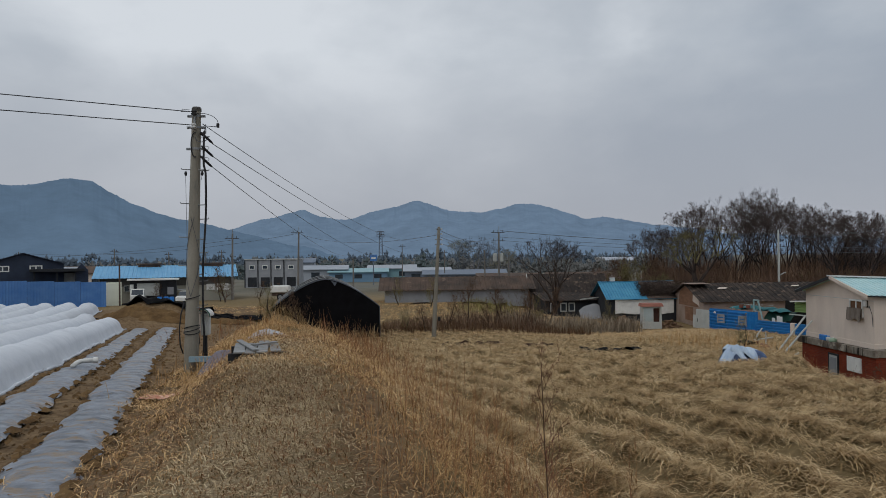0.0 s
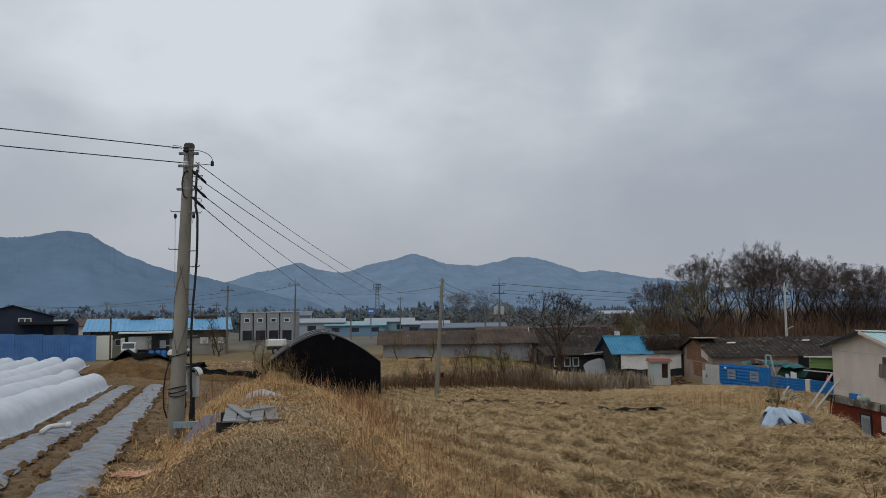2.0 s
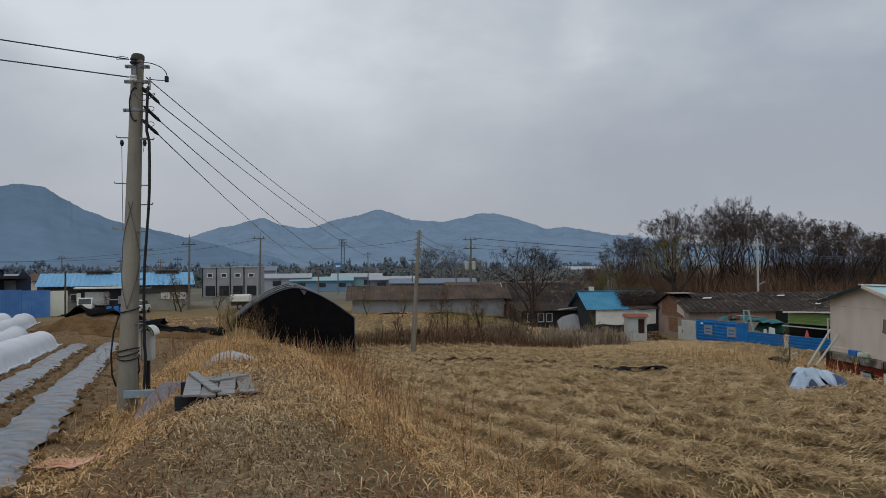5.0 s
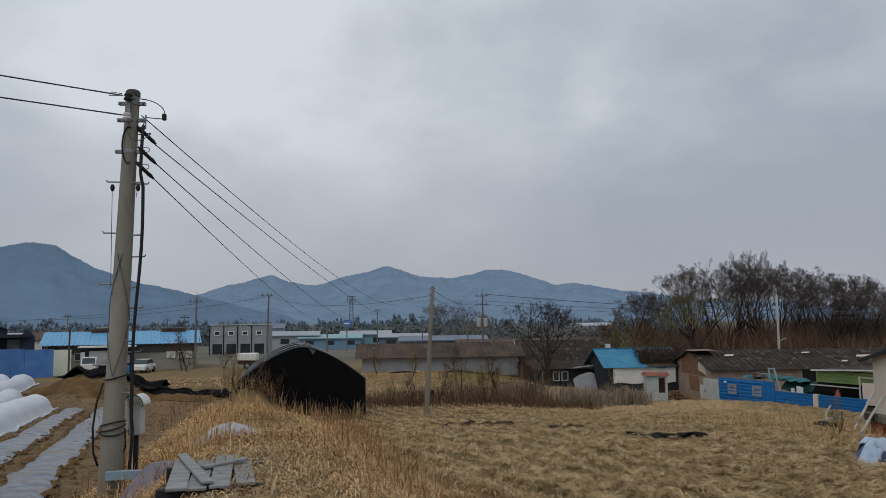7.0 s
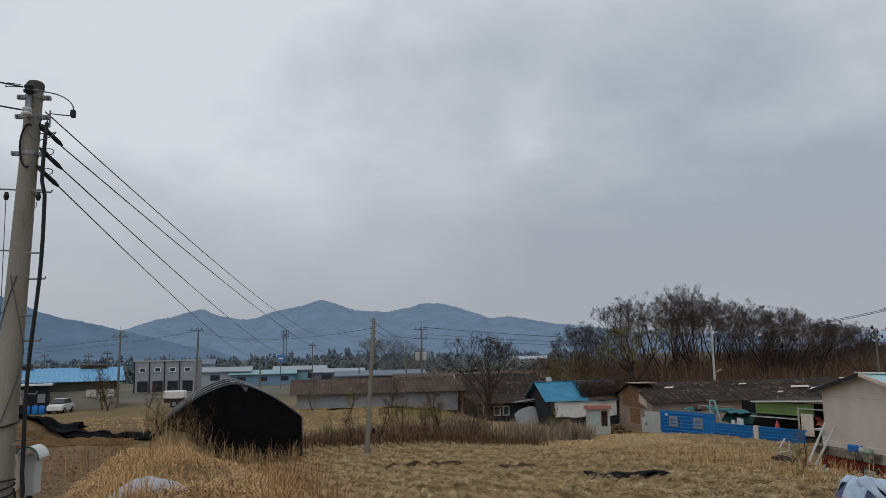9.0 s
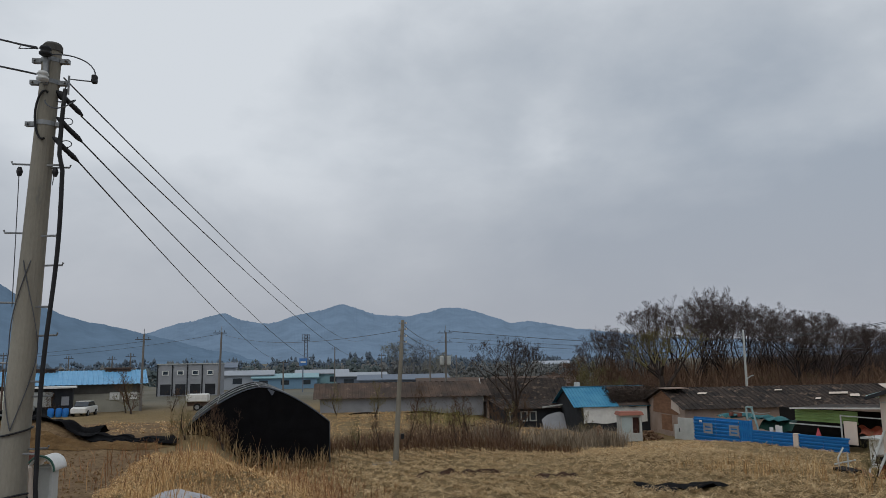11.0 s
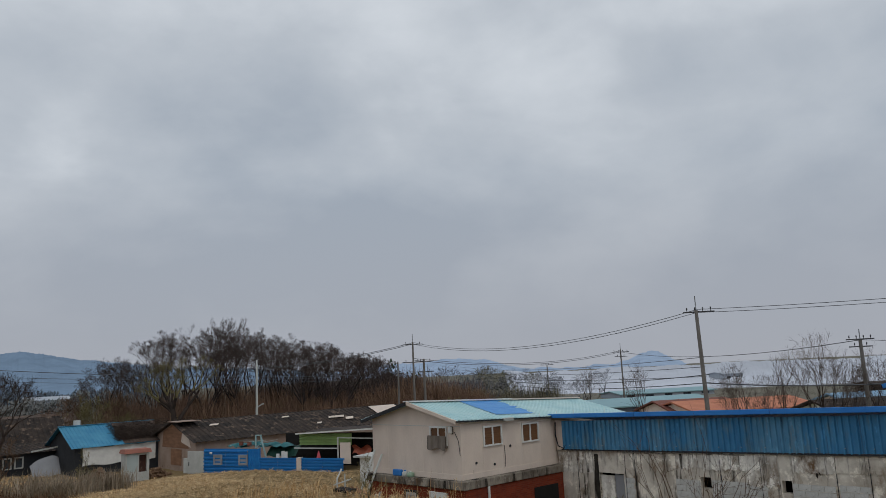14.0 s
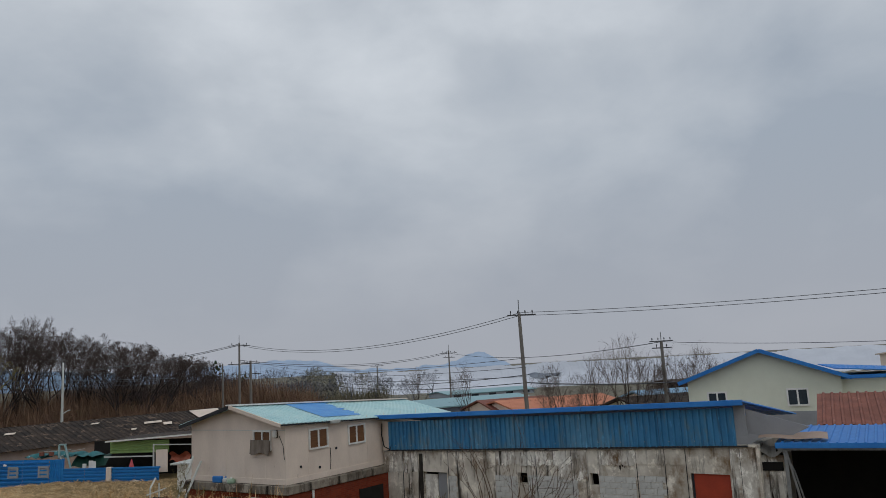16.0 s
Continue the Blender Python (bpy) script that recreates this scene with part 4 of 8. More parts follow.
PATCHY = grime_material("peeling_render", C(224, 221, 213), C(160, 150, 137), C(46, 40, 35), C(112, 90, 68), 0.5, 1.1, 1.0)
CAB_X, CAB_Y = 18.32, 29.97
brick_house = thing("brick_house", 18.2, 29.7, -4.5, 0, "low red brick house with a stained flat concrete roof", "house")
BH_W, BH_D, BH_H = 10.6, 5.75, 2.5
part("wall", G().box(0.0, BH_W, 0.0, BH_D, -0.3, BH_H), BRICKWORK, brick_house, "weathered red brick wall")
part("roof_slab", G().box(-0.14, BH_W + 0.2, -0.06, BH_D + 0.2, BH_H, BH_H + 0.3), grime_material("sooty_slab_edge", C(146, 138, 126), C(92, 84, 76), C(38, 34, 31), C(82, 66, 52), 0.5), brick_house, "black-stained concrete roof slab", bevel=0.02)
dr = part("door", G().box(-0.03, 0.02, 2.72, 3.36, 0.3, 2.22), LTGREY, brick_house)
part("door_glass", G().box(-0.045, -0.03, 2.8, 3.28, 1.0, 2.12), GREY, dr)
part("door_frame", G().box(-0.05, 0.02, 2.64, 2.72, 0.3, 2.3).box(-0.05, 0.02, 3.36, 3.44, 0.3, 2.3).box(-0.05, 0.02, 2.72, 3.36, 2.22, 2.3), DARKWALL, brick_house)
part("shutter_board", G().box(-0.05, 0.02, 0.95, 1.98, 1.72, 2.34), WHITE, brick_house, "white board over a window", bevel=0.01)
part("downpipe", G().tube([(1.15, -0.06, 0.0), (1.15, -0.06, 2.5)], 0.05, 8), WHITE, brick_house)
# flat near-black panel: an opening's shade painted on the wall
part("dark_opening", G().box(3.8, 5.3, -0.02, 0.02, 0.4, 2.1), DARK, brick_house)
part("slab_joint", G().box(-0.15, -0.13, 1.8, 1.83, BH_H, BH_H + 0.3), DARK, brick_house)

CB = -1.69
cabin = thing("rooftop_cabin", CAB_X, CAB_Y, CB, 0, "cream panel cabin with a pale green metal gable roof", "cabin")
CW, CD = 10.4, 5.3
eav, rid = 2.17, 2.80
FALL = 0.041
g = G().prism([(0, 0), (CD, 0), (CD, eav), (CD / 2, rid), (0, eav)], 0, CW, "x")
g.v = [(x, y, z - (FALL * x if z > 1 else 0)) for x, y, z in g.v]
part("wall", g, CREAM, cabin)
part("skirting", G().box(-0.025, CW, -0.025, CD, 0.0, 0.2), CREAM, cabin, "pale skirting board")
part("panel_joint", G().box(-0.014, 0.004, 0.0, CD, 1.93, 1.955), LTGREY, cabin)
for k in range(1, 9):
    part("panel_seam", G().box(k * 1.15, k * 1.15 + 0.015, -0.006, 0.004, 0.2, eav - 0.05), CREAM, cabin)
for k in range(1, 5):
    part("panel_seam", G().box(-0.006, 0.004, k * 1.07, k * 1.07 + 0.015, 0.2, 1.93), CREAM, cabin)
ov = 0.34
sl = (rid - eav) / (CD / 2)
roof_z = lambda y: eav + 0.05 + y * sl
of_ = 0.14
part("roof", G().ribbed((-ov, -of_, roof_z(-of_)), (CW + 2 * ov, 0, -FALL * (CW + 2 * ov)), (0, CD / 2 + of_, (CD / 2 + of_) * sl), 0.22, 0.035, 0.03, 0.5), PALEROOF, cabin, "pale green ribbed metal roof")
part("roof", G().ribbed((CW + ov, CD + ov, roof_z(-ov) - FALL * (CW + 2 * ov)), (-CW - 2 * ov, 0, FALL * (CW + 2 * ov)), (0, -CD / 2 - ov, (CD / 2 + ov) * sl), 0.22, 0.035, 0.03, 0.5), PALEROOF, cabin)
part("ridge_cap", G().beam((-ov, CD / 2, rid + 0.1), (CW * 0.55, CD / 2, rid + 0.1 - FALL * CW * 0.55), 0.42, 0.05), WHITE, cabin, "white ridge capping")
part("ridge_cap", G().beam((CW * 0.55, CD / 2, rid + 0.09 - FALL * CW * 0.55), (CW + ov, CD / 2, rid + 0.09 - FALL * (CW + ov)), 0.42, 0.05), CREAM, cabin)
for y0, o_ in ((-of_, of_), (CD + ov, ov)):
    part("verge_trim", G().beam((-ov, y0, roof_z(-o_) - 0.06), (-ov, CD / 2, rid + 0.03), 0.06, 0.13), CREAM if y0 < 0 else DARKWALL, cabin)
part("gutter", G().beam((-ov, -of_ - 0.03, roof_z(-of_) - 0.04), (CW + ov, -of_ - 0.03, roof_z(-of_) - 0.04 - FALL * CW), 0.06, 0.05), DARKWALL, cabin)
BLIND = mat("brown_blind", C(112, 78, 50), C(94, 64, 42), 2, 0.6, bump=0.1, stretch=(1, 1, 9))
window(cabin, (0.0, 1.66, 1.22), (0, -1, 0), 0.95, 0.72, WHITE, BLIND, 0.06, 1, 0.06)
part("wall_lamp", G().tube([(-0.09, 0.45, 1.68), (-0.09, 0.45, 1.72), (-0.09, 0.45, 1.9), (-0.09, 0.45, 1.94)], [0.05, 0.085, 0.085, 0.05], 10), WHITE, cabin, "round white wall lamp")
part("lamp_mount", G().box(-0.03, 0.0, 0.37, 0.53, 1.66, 1.95), SLATE2, cabin, bevel=0.01)
part("sacking", G().sheet(lambda u, v: (-0.12 - 0.05 * v - 0.012 * math.sin(u * 9), 1.72 - 1.02 * u, 1.6 - 0.5 * v - 0.05 * v * math.sin(u * 8)), 20, 5), mat("grey_sacking", C(128, 118, 108), C(98, 88, 80), 5, 0.95, bump=0.5, stretch=(1, 1, 0.3)), cabin, "grey sacking hung below the window")
part("sacking_back", G().box(-0.1, 0.0, 0.72, 1.7, 1.16, 1.58), bpy.data.materials["grey_sacking"], cabin)
for x0, z0 in ((1.18, 1.1), (3.4, 1.04)):
    window(cabin, (x0, 0.0, z0), (1, 0, 0), 1.05, 0.76, WHITE, BLIND, 0.06, 1, 0.06)
part("blue_paint_patch", G().sheet(lambda u, v: ((2.35 + 0.1 * v) + (2.3 + 0.5 * noise.noise(Vector((v * 11, 3, 1)))) * u, 0.3 + 2.25 * v, roof_z(0.3 + 2.25 * v) + 0.05 - FALL * (2.7 + 2.4 * u)), 6, 26), mat("faded_blue_paint", C(58, 128, 196), C(80, 144, 200), 2, 0.5, bump=0.05, c3=C(120, 170, 196), spots=0.64), cabin, "patch of worn blue paint on the roof")
part("eave_lamp", G().box(2.2, 2.68, -0.3, -0.0, 1.98, 2.1), LTGREY, cabin, bevel=0.01)
part("wall_cable", G().tube([(2.35, -0.02, 1.05), (2.37, -0.02, 0.6), (2.33, -0.02, 0.25)], 0.012, 5), DARKWALL, cabin)
part("wall_cable", G().tube([(-0.02, 0.3, 1.75), (-0.02, 0.1, 1.4), (-0.02, 0.05, 0.9)], 0.012, 5), DARKWALL, cabin)
# no holes cut: dark discs on the wall carry their shade
for x0, z0 in ((0.75, 0.55), (2.7, 1.0), (1.75, 0.4)):
    part("wall_hole", G().tube([(x0, -0.03, z0), (x0, 0.0, z0)], 0.05, 10), DARKWALL, cabin)


def small_box(name, x, y, z, sx, sy, sz, m, label, cat, rz=0, bevel=0.03):
    t = mesh_object(name, G().box(-sx / 2, sx / 2, -sy / 2, sy / 2, 0, sz), m, bevel=bevel)
    t.matrix_basis = pose(x, y, z, 0, 0, rz)
    return tagged(t, label, cat)


small_box("blue_crate", 18.16, 33.5, -1.7, 0.16, 0.5, 0.24, BLUE, "small blue plastic crate on the slab edge", "crate")
jar = thing("water_jug", 18.16, 33.05, -1.7, 0, "translucent pale water jug on the slab edge", "jug")
part("body", G().tube([(0, 0, 0), (0, 0, 0.02), (0, 0, 0.15), (0, 0, 0.2)], [0.1, 0.12, 0.12, 0.05], 12), LTGREY, jar, smooth=True)
part("cap", G().tube([(0, 0, 0.2), (0, 0, 0.24)], 0.04, 8), BLUE, jar)
jar2 = thing("water_jug", 18.16, 32.72, -1.7, 0, "pale green plastic jug on the slab edge", "jug")
part("body", G().tube([(0, 0, 0), (0, 0, 0.02), (0, 0, 0.14), (0, 0, 0.18)], [0.14, 0.16, 0.15, 0.06], 12), mat("pale_green_plastic", C(142, 164, 142), C(128, 150, 130), 3, 0.4, bump=0), jar2, smooth=True)
part("cap", G().tube([(0, 0, 0.18), (0, 0, 0.22)], 0.04, 8), WHITE, jar2)

# blue-clad shed on old block walls
A0, A1 = Vector((23.85, 29.25, 0)), Vector((23.0, 14.7, 0))
BL = (A1 - A0).length
shed_rz = math.degrees(math.atan2(A1.y - A0.y, A1.x - A0.x))
block_shed = thing("block_shed", A0.x, A0.y, -4.5, shed_rz, "long shed of stained blockwork with weathered blue cladding above", "shed")
zb = lambda s: 3.43 + 0.031 * s
zt = lambda s: 4.74 + 0.027 * s
hole = [(1.45, 2.65, 0.5, 2.6), (5.95, 6.35, 2.36, 2.74), (8.88, 9.2, 2.44, 2.83), (12.42, 13.65, 0.6, 2.97)]
S0 = -0.66
g = G()
xs = sorted({S0, BL} | {v for h_ in hole for v in h_[:2]})
for a, b in zip(xs, xs[1:]):
    cut = [h_ for h_ in hole if h_[0] <= a and h_[1] >= b]
    segs = [(-0.3, cut[0][2]), (cut[0][3], None)] if cut else [(-0.3, None)]
    for z0, z1 in segs:
        za, zbb = (zb(a), zb(b)) if z1 is None else (z1, z1)
        g = G()
        g.add([(a, 0, z0), (b, 0, z0), (b, 0, zbb), (a, 0, za), (a, 0.22, z0), (b, 0.22, z0), (b, 0.22, zbb), (a, 0.22, za)],
              [(0, 1, 2, 3), (7, 6, 5, 4), (0, 4, 5, 1), (1, 5, 6, 2), (2, 6, 7, 3), (3, 7, 4, 0)])
        part("wall", g, STAIN, block_shed, "grey cement wall with black stains")
# near-black backing behind the holes, its colour giving the shade inside
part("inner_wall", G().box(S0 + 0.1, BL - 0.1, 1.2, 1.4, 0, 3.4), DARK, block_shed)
red = part("door", G().box(12.44, 13.63, 0.06, 0.12, 0.6, 2.96), REDDOOR, block_shed, "faded red steel door")
# dark strip down one edge of the door
part("door_stain", G().box(12.44, 12.5, 0.04, 0.06, 0.6, 2.96), DARKWALL, red)
part("door", G().box(2.15, 2.62, 0.1, 0.15, 0.5, 2.55), GREY, block_shed)
part("door_jamb", G().box(1.28, 1.45, -0.03, 0.1, 0.3, 3.3), mat("soot_black", C(34, 31, 28), C(60, 56, 50), 3, 0.95, bump=0.5, c3=C(120, 114, 106), spots=0.62), block_shed, "sooty post beside the doorway")
part("door_board", G().box(1.46, 2.1, 0.12, 0.16, 0.5, 2.5), PATCHY, block_shed)
# ragged mortar band under the cladding, and peeling render in patches
rr = random.Random(9)
for s0, s1, top, dep in ((-0.6, 1.2, 0.0, 0.9), (2.7, 5.0, 0.05, 0.75), (5.0, 7.7, 0.04, 0.62), (7.7, 8.8, 0.0, 1.1), (9.3, 10.6, 0.03, 0.6), (10.6, 12.3, 0.02, 0.58), (13.7, 14.5, 0.0, 1.6)):
    n = 24
    lower = [(s0 + (s1 - s0) * k / n, zb(s0 + (s1 - s0) * k / n) - dep + 0.05 * rr.uniform(-1, 1)) for k in range(n + 1)]
    upper = [(s0 + (s1 - s0) * k / n, zb(s0 + (s1 - s0) * k / n) - top - 0.02 - 0.05 * rr.random()) for k in range(n + 1)]
    m_ = n + 1
    yy = 0.006 + 0.012 * rr.random()
    gg = G().add([(x, -yy - 0.01, z) for x, z in lower + upper] + [(x, 0.02, z) for x, z in lower + upper],
                 [(k, k + 1, m_ + k + 1, m_ + k) for k in range(n)] + [(2 * m_ + k, k, k + 1, 2 * m_ + k + 1)[::-1] for k in range(n)] + [(m_ + k, 3 * m_ + k, 3 * m_ + k + 1, m_ + k + 1)[::-1] for k in range(n)])
    part("render_patch", gg, PATCHY if rr.random() < 0.6 else STAIN, block_shed)
    part("torn_edge", G().tube([(x, -0.04, z + 0.015 * rr.uniform(-1, 1)) for x, z in upper], [0.012 + 0.02 * rr.random() for _ in upper], 5), STAIN if rr.random() < 0.5 else CEMENT, block_shed)
for s in (2.75, 3.2, 6.75, 8.2, 10.62, 11.6, 12.3, 14.0, 0.4):
    part("pilaster_joint", G().box(s, s + 0.012, -0.03, 0.0, 1.0, zb(s) - 0.08), DARKWALL, block_shed)
for s, w, z0 in ((10.0, 0.2, 3.1),):
    pts = [(s + w * (k / 6 + 0.12 * rr.uniform(-1, 1)), z0 + 0.4 * rr.random()) for k in range(7)]
    gg = G().add([(x, -0.026, zb(s) - 0.12 + 0.03 * rr.random()) for x, _ in pts] + [(x, -0.026, z - 0.25) for x, z in pts], [(k, 7 + k, 8 + k, k + 1) for k in range(6)])
    part("soot_streak", gg, bpy.data.materials["soot_black"], block_shed)
CLAD = grime_material("weathered_blue_sheet", C(76, 140, 182), C(64, 124, 166), C(64, 100, 126), C(98, 132, 148), 0.4, 2.0, 0.3)
CLAD.node_tree.nodes["Principled BSDF"].inputs["Roughness"].default_value = 0.5
CLAD_PALE = grime_material("chalky_blue_sheet", C(98, 150, 182), C(80, 134, 168), C(70, 104, 128), C(118, 138, 146), 0.44, 2.0, 0.5)
nseg = 17
for k in range(nseg):
    s0, s1 = -0.3 + 14.25 * k / nseg, -0.3 + 14.25 * (k + 1) / nseg
    part("cladding_sheet", G().ribbed((s0, -0.05 - 0.006 * (k % 2), zb(s0) + 0.01 * rr.uniform(-1, 1)), (s1 - s0 + 0.02, 0, 0.031 * (s1 - s0)), (0, 0, 1.14), 0.21, 0.075, 0.012, 0.66), CLAD_PALE if rr.random() < 0.3 else CLAD, block_shed)
    s = s0 + 0.4
    part("screw", G().tube([(s, -0.12, zb(s) + 0.16), (s, -0.08, zb(s) + 0.16)], 0.025, 6), LTGREY, block_shed)
part("bare_end", G().box(-0.86 + 0.2, -0.3, -0.02, 0.05, zb(0) - 0.05, zt(0) - 0.16), CREAM, block_shed)
part("bare_end", G().box(13.95, 14.3, -0.04, 0.03, zb(14) + 0.28, zt(14) - 0.05), GREY, block_shed)
part("foot_flashing", G().beam((-0.3, -0.1, zb(-0.3) - 0.02), (14.3, -0.1, zb(14.3) - 0.02), 0.05, 0.05), DARKWALL, block_shed)
for s0, s1 in ((-1.4, 3.6), (3.62, 8.9), (8.92, 14.35)):
    part("eave_trim", G().beam((s0, -0.34, zt(s0) + 0.05), (s1, -0.34, zt(s1) + 0.05), 0.06, 0.17), BLUE, block_shed, "bright blue eave trim", bevel=0.01)
part("soffit", G().add([(-1.4, -0.31, zt(-1.4) - 0.03), (14.35, -0.31, zt(14.35) - 0.03), (14.35, 0.1, zt(14.35) - 0.03), (-0.66, 0.1, zt(-1.4) - 0.03)], [(3, 2, 1, 0)]), DARKWALL, block_shed)
part("roof", G().ribbed((-0.6, -0.3, zt(-0.6) + 0.09), (14.95, 0, 0.4), (0, 6.5, -0.9), 0.3, 0.03, 0.02), BLUE, block_shed)
part("side_wall", G().box(BL - 0.25, BL - 0.02, 0.24, 6, -0.3, 3.9), CEMENT, block_shed)
part("pipe", G().tube([(3.5, -0.5, 1.0), (3.55, -0.15, 1.05)], 0.16, 14), LTGREY, block_shed)
part("pipe", G().tube([(3.95, -0.5, 1.05), (4.0, -0.15, 1.1)], 0.16, 14), LTGREY, block_shed)
cable = [(-0.6, -0.1, 4.5), (-0.62, -0.12, 4.0), (-0.5, -0.12, 3.55), (-0.2, -0.12, 3.45), (-0.1, -0.1, 3.6)]
part("black_hose", G().tube(cable, 0.025, 6), BLACKRUB, block_shed, smooth=True)
# rows of whitewashed concrete blocks showing in the wall
blk = bpy.data.meshes.new("block")
bg = G().box(0, 0.385, -0.016, 0.01, 0, 0.185)
blk.from_pydata(bg.v, [], bg.f)
blk.materials.append(BLOCK)
for s0, s1, ztop in ((4.95, 5.92, 2.62), (6.38, 8.4, 2.68), (9.22, 10.55, 2.78), (10.68, 11.58, 2.84), (2.7, 3.15, 2.5)):
    for row in range(10):
        z = ztop - 0.2 * (row + 1)
        s = s0 + (0.0 if row % 2 else -0.2)
        while s < s1 - 0.1:
            a, b = max(s, s0), min(s + 0.385, s1)
            if b - a > 0.08:
                o = new("block", blk)
                o.parent = block_shed
                o.location = (a, 0.002 * rr.uniform(-1, 1), z)
                o.scale = ((b - a) / 0.385, 1, 1)
            s += 0.4

# the pale house with a bright blue roof behind it
wl, wr = Vector((44.45, 22.95, 0)), Vector((46.1, 14.9, 0))
pale_house = gable_house("pale_house", wl.x, wl.y, -4.6, math.degrees(math.atan2(wr.y - wl.y, wr.x - wl.x)), (wr - wl).length, 14, 5.22, 6.72, CREAM2, BLUE, "pale green house with a bright blue metal gable roof", over=0.45, pitch=0.4)
for s, (xa, xb) in ((0, (-0.5, (wr - wl).length / 2)), (1, ((wr - wl).length + 0.5, (wr - wl).length / 2))):
    part("verge_trim", G().beam((xa, -0.47, 5.05), (xb, -0.47, 6.78), 0.08, 0.22), BLUE, pale_house)
for x0, w_, z0, h_ in ((1.05, 1.1, 3.5, 1.0), (5.35, 1.15, 3.55, 1.0)):
    window(pale_house, (x0, -0.0, z0), (1, 0, 0), w_, h_, WHITE, GLASS, 0.07, 1, 0.09)

wing_w = (wr - wl).length
part("wing_wall", G().box(wing_w + 0.01, wing_w + 6.0, 1.2, 13.0, 0.0, 4.9), CREAM2, pale_house)
part("wing_roof", G().ribbed((wing_w - 0.2, 0.6, 5.55), (0, 13.0, 0), (6.8, 0, -0.55), 0.4, 0.03, 0.03).box(wing_w - 0.1, wing_w + 6.4, 0.55, 0.62, 4.95, 5.15), BLUE, pale_house)

# rusty shed and the blue carport at its foot
rust_shed = thing("rusty_shed", 27.7, 13.7, -4.6, -86, "open store with a red-brown rusty roof", "shed")
part("roof", G().ribbed((0, 0, 4.12), (9, 0, 0), (-0.2, 4.4, 0.85), 0.3, 0.05, 0.02), RUST, rust_shed, "rusty ribbed roof")
part("wall", G().box(0.2, 8.8, 4.0, 4.2, 0, 4.7), GREY, rust_shed)
part("side_wall", G().prism([(0.2, 0), (4.2, 0), (4.2, 4.75), (0.2, 4.05)], 0.05, 0.18, "x"), GREY, rust_shed)
carport = thing("carport", 22.95, 14.1, -4.6, -82, "open carport with a bright blue metal roof", "carport")
part("roof", G().ribbed((-0.1, -0.1, 4.05), (8.5, 0, 0), (0.3, 4.3, 0.12), 0.24, 0.035, 0.02), BLUE, carport, "blue ribbed roof")
part("fascia", G().box(-0.1, 8.4, -0.16, -0.1, 3.92, 4.07), BLUE, carport)
for x0 in (0.1, 3.4, 7.0):
    part("post", G().box(x0, x0 + 0.1, 0.0, 0.1, -0.3, 4.0), GALV, carport)
part("brace", G().beam((0.15, 0.05, 4.0), (0.5, 0.05, 2.0), 0.06, 0.06), GALV, carport)
# back, side and floor near-black: the carport's shade is in their colour
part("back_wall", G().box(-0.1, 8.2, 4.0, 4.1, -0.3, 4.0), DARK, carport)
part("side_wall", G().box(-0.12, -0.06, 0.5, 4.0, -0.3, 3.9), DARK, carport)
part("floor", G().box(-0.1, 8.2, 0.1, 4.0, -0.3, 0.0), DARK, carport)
part("rafter", G().box(-0.05, 8.3, 0.0, 0.08, 3.84, 3.93), GALV, carport)
for k, (x0, z0, w_, h_, m_) in enumerate(((2.2, 0.9, 1.6, 1.0, PLY), (2.5, 2.0, 0.6, 0.5, GREY), (2.4, 2.6, 0.9, 0.18, LTGREY))):
    small_box("stored_box", 26.2 - 0.1 * k, 13.6 - x0, -4.6 + z0 - (0.9 if k == 0 else 0.1), 0.5, w_, h_, m_, ("old wooden chest kept in the carport", "grey box stacked on the chest", "pale tray on the stacked boxes")[k], "box")
lean_to = thing("lean_to", 23.2, 15.0, -4.6, -82, "grey sheet lean-to between the shed and the carport", "shed")
part("sheet", G().add([(0, 0, 5.05), (1.75, 0.35, 4.45), (1.0, 0.3, 4.1), (0, 0.1, 4.3), (0, 0.04, 5.05), (1.75, 0.39, 4.45), (1.0, 0.34, 4.1), (0, 0.14, 4.3)], [(0, 3, 2, 1), (4, 5, 6, 7), (0, 1, 5, 4), (1, 2, 6, 5), (2, 3, 7, 6), (3, 0, 4, 7)]), GREY, lean_to)
part("rubble_wall", G().box(0.1, 0.95, 0.05, 0.4, -0.3, 3.65), PATCHY, lean_to, bevel=0.03)
part("broken_top", G().sheet(lambda u, v: (0.05 + 1.1 * u, -0.1 + 0.6 * v, 3.7 + 0.1 * math.sin(u * 9) + 0.25 * v), 12, 4), CEMENT, lean_to)
# near-black strip painted as the shade of a gap
part("dark_gap", G().box(0.1, 0.9, 0.0, 0.06, 3.2, 3.45), DARK, lean_to)
part("broken_sheet", G().sheet(lambda u, v: (0.3 + 1.9 * u, -0.25 + 1.0 * v, 4.2 + 0.02 * math.sin(u * 9) + 0.1 * v - 0.05 * u), 14, 4), MUDWALL, lean_to)
part("hanging_pipe", G().tube([(0.9, -0.12, 4.1), (1.2, -0.15, 3.2), (1.55, -0.15, 1.6)], 0.025, 6), GALV, lean_to)
grey_wall = thing("yard_wall", 38.5, 21.8, -4.6, -83, "grey sheet wall below the pale house", "wall")
part("panel", G().box(0, 12, 0, 0.1, 0, 3.75), GREY, grey_wall)

# blue sheet fence and the shack behind its windows
F0, F1 = Vector((26.1, 67.0, 0)), Vector((30.75, 54.8, 0))
FL = (F1 - F0).length
fence = thing("sheet_fence", F0.x, F0.y, -4.85, math.degrees(math.atan2(F1.y - F0.y, F1.x - F0.x)), "bright blue ribbed steel fence with two small windows", "fence")
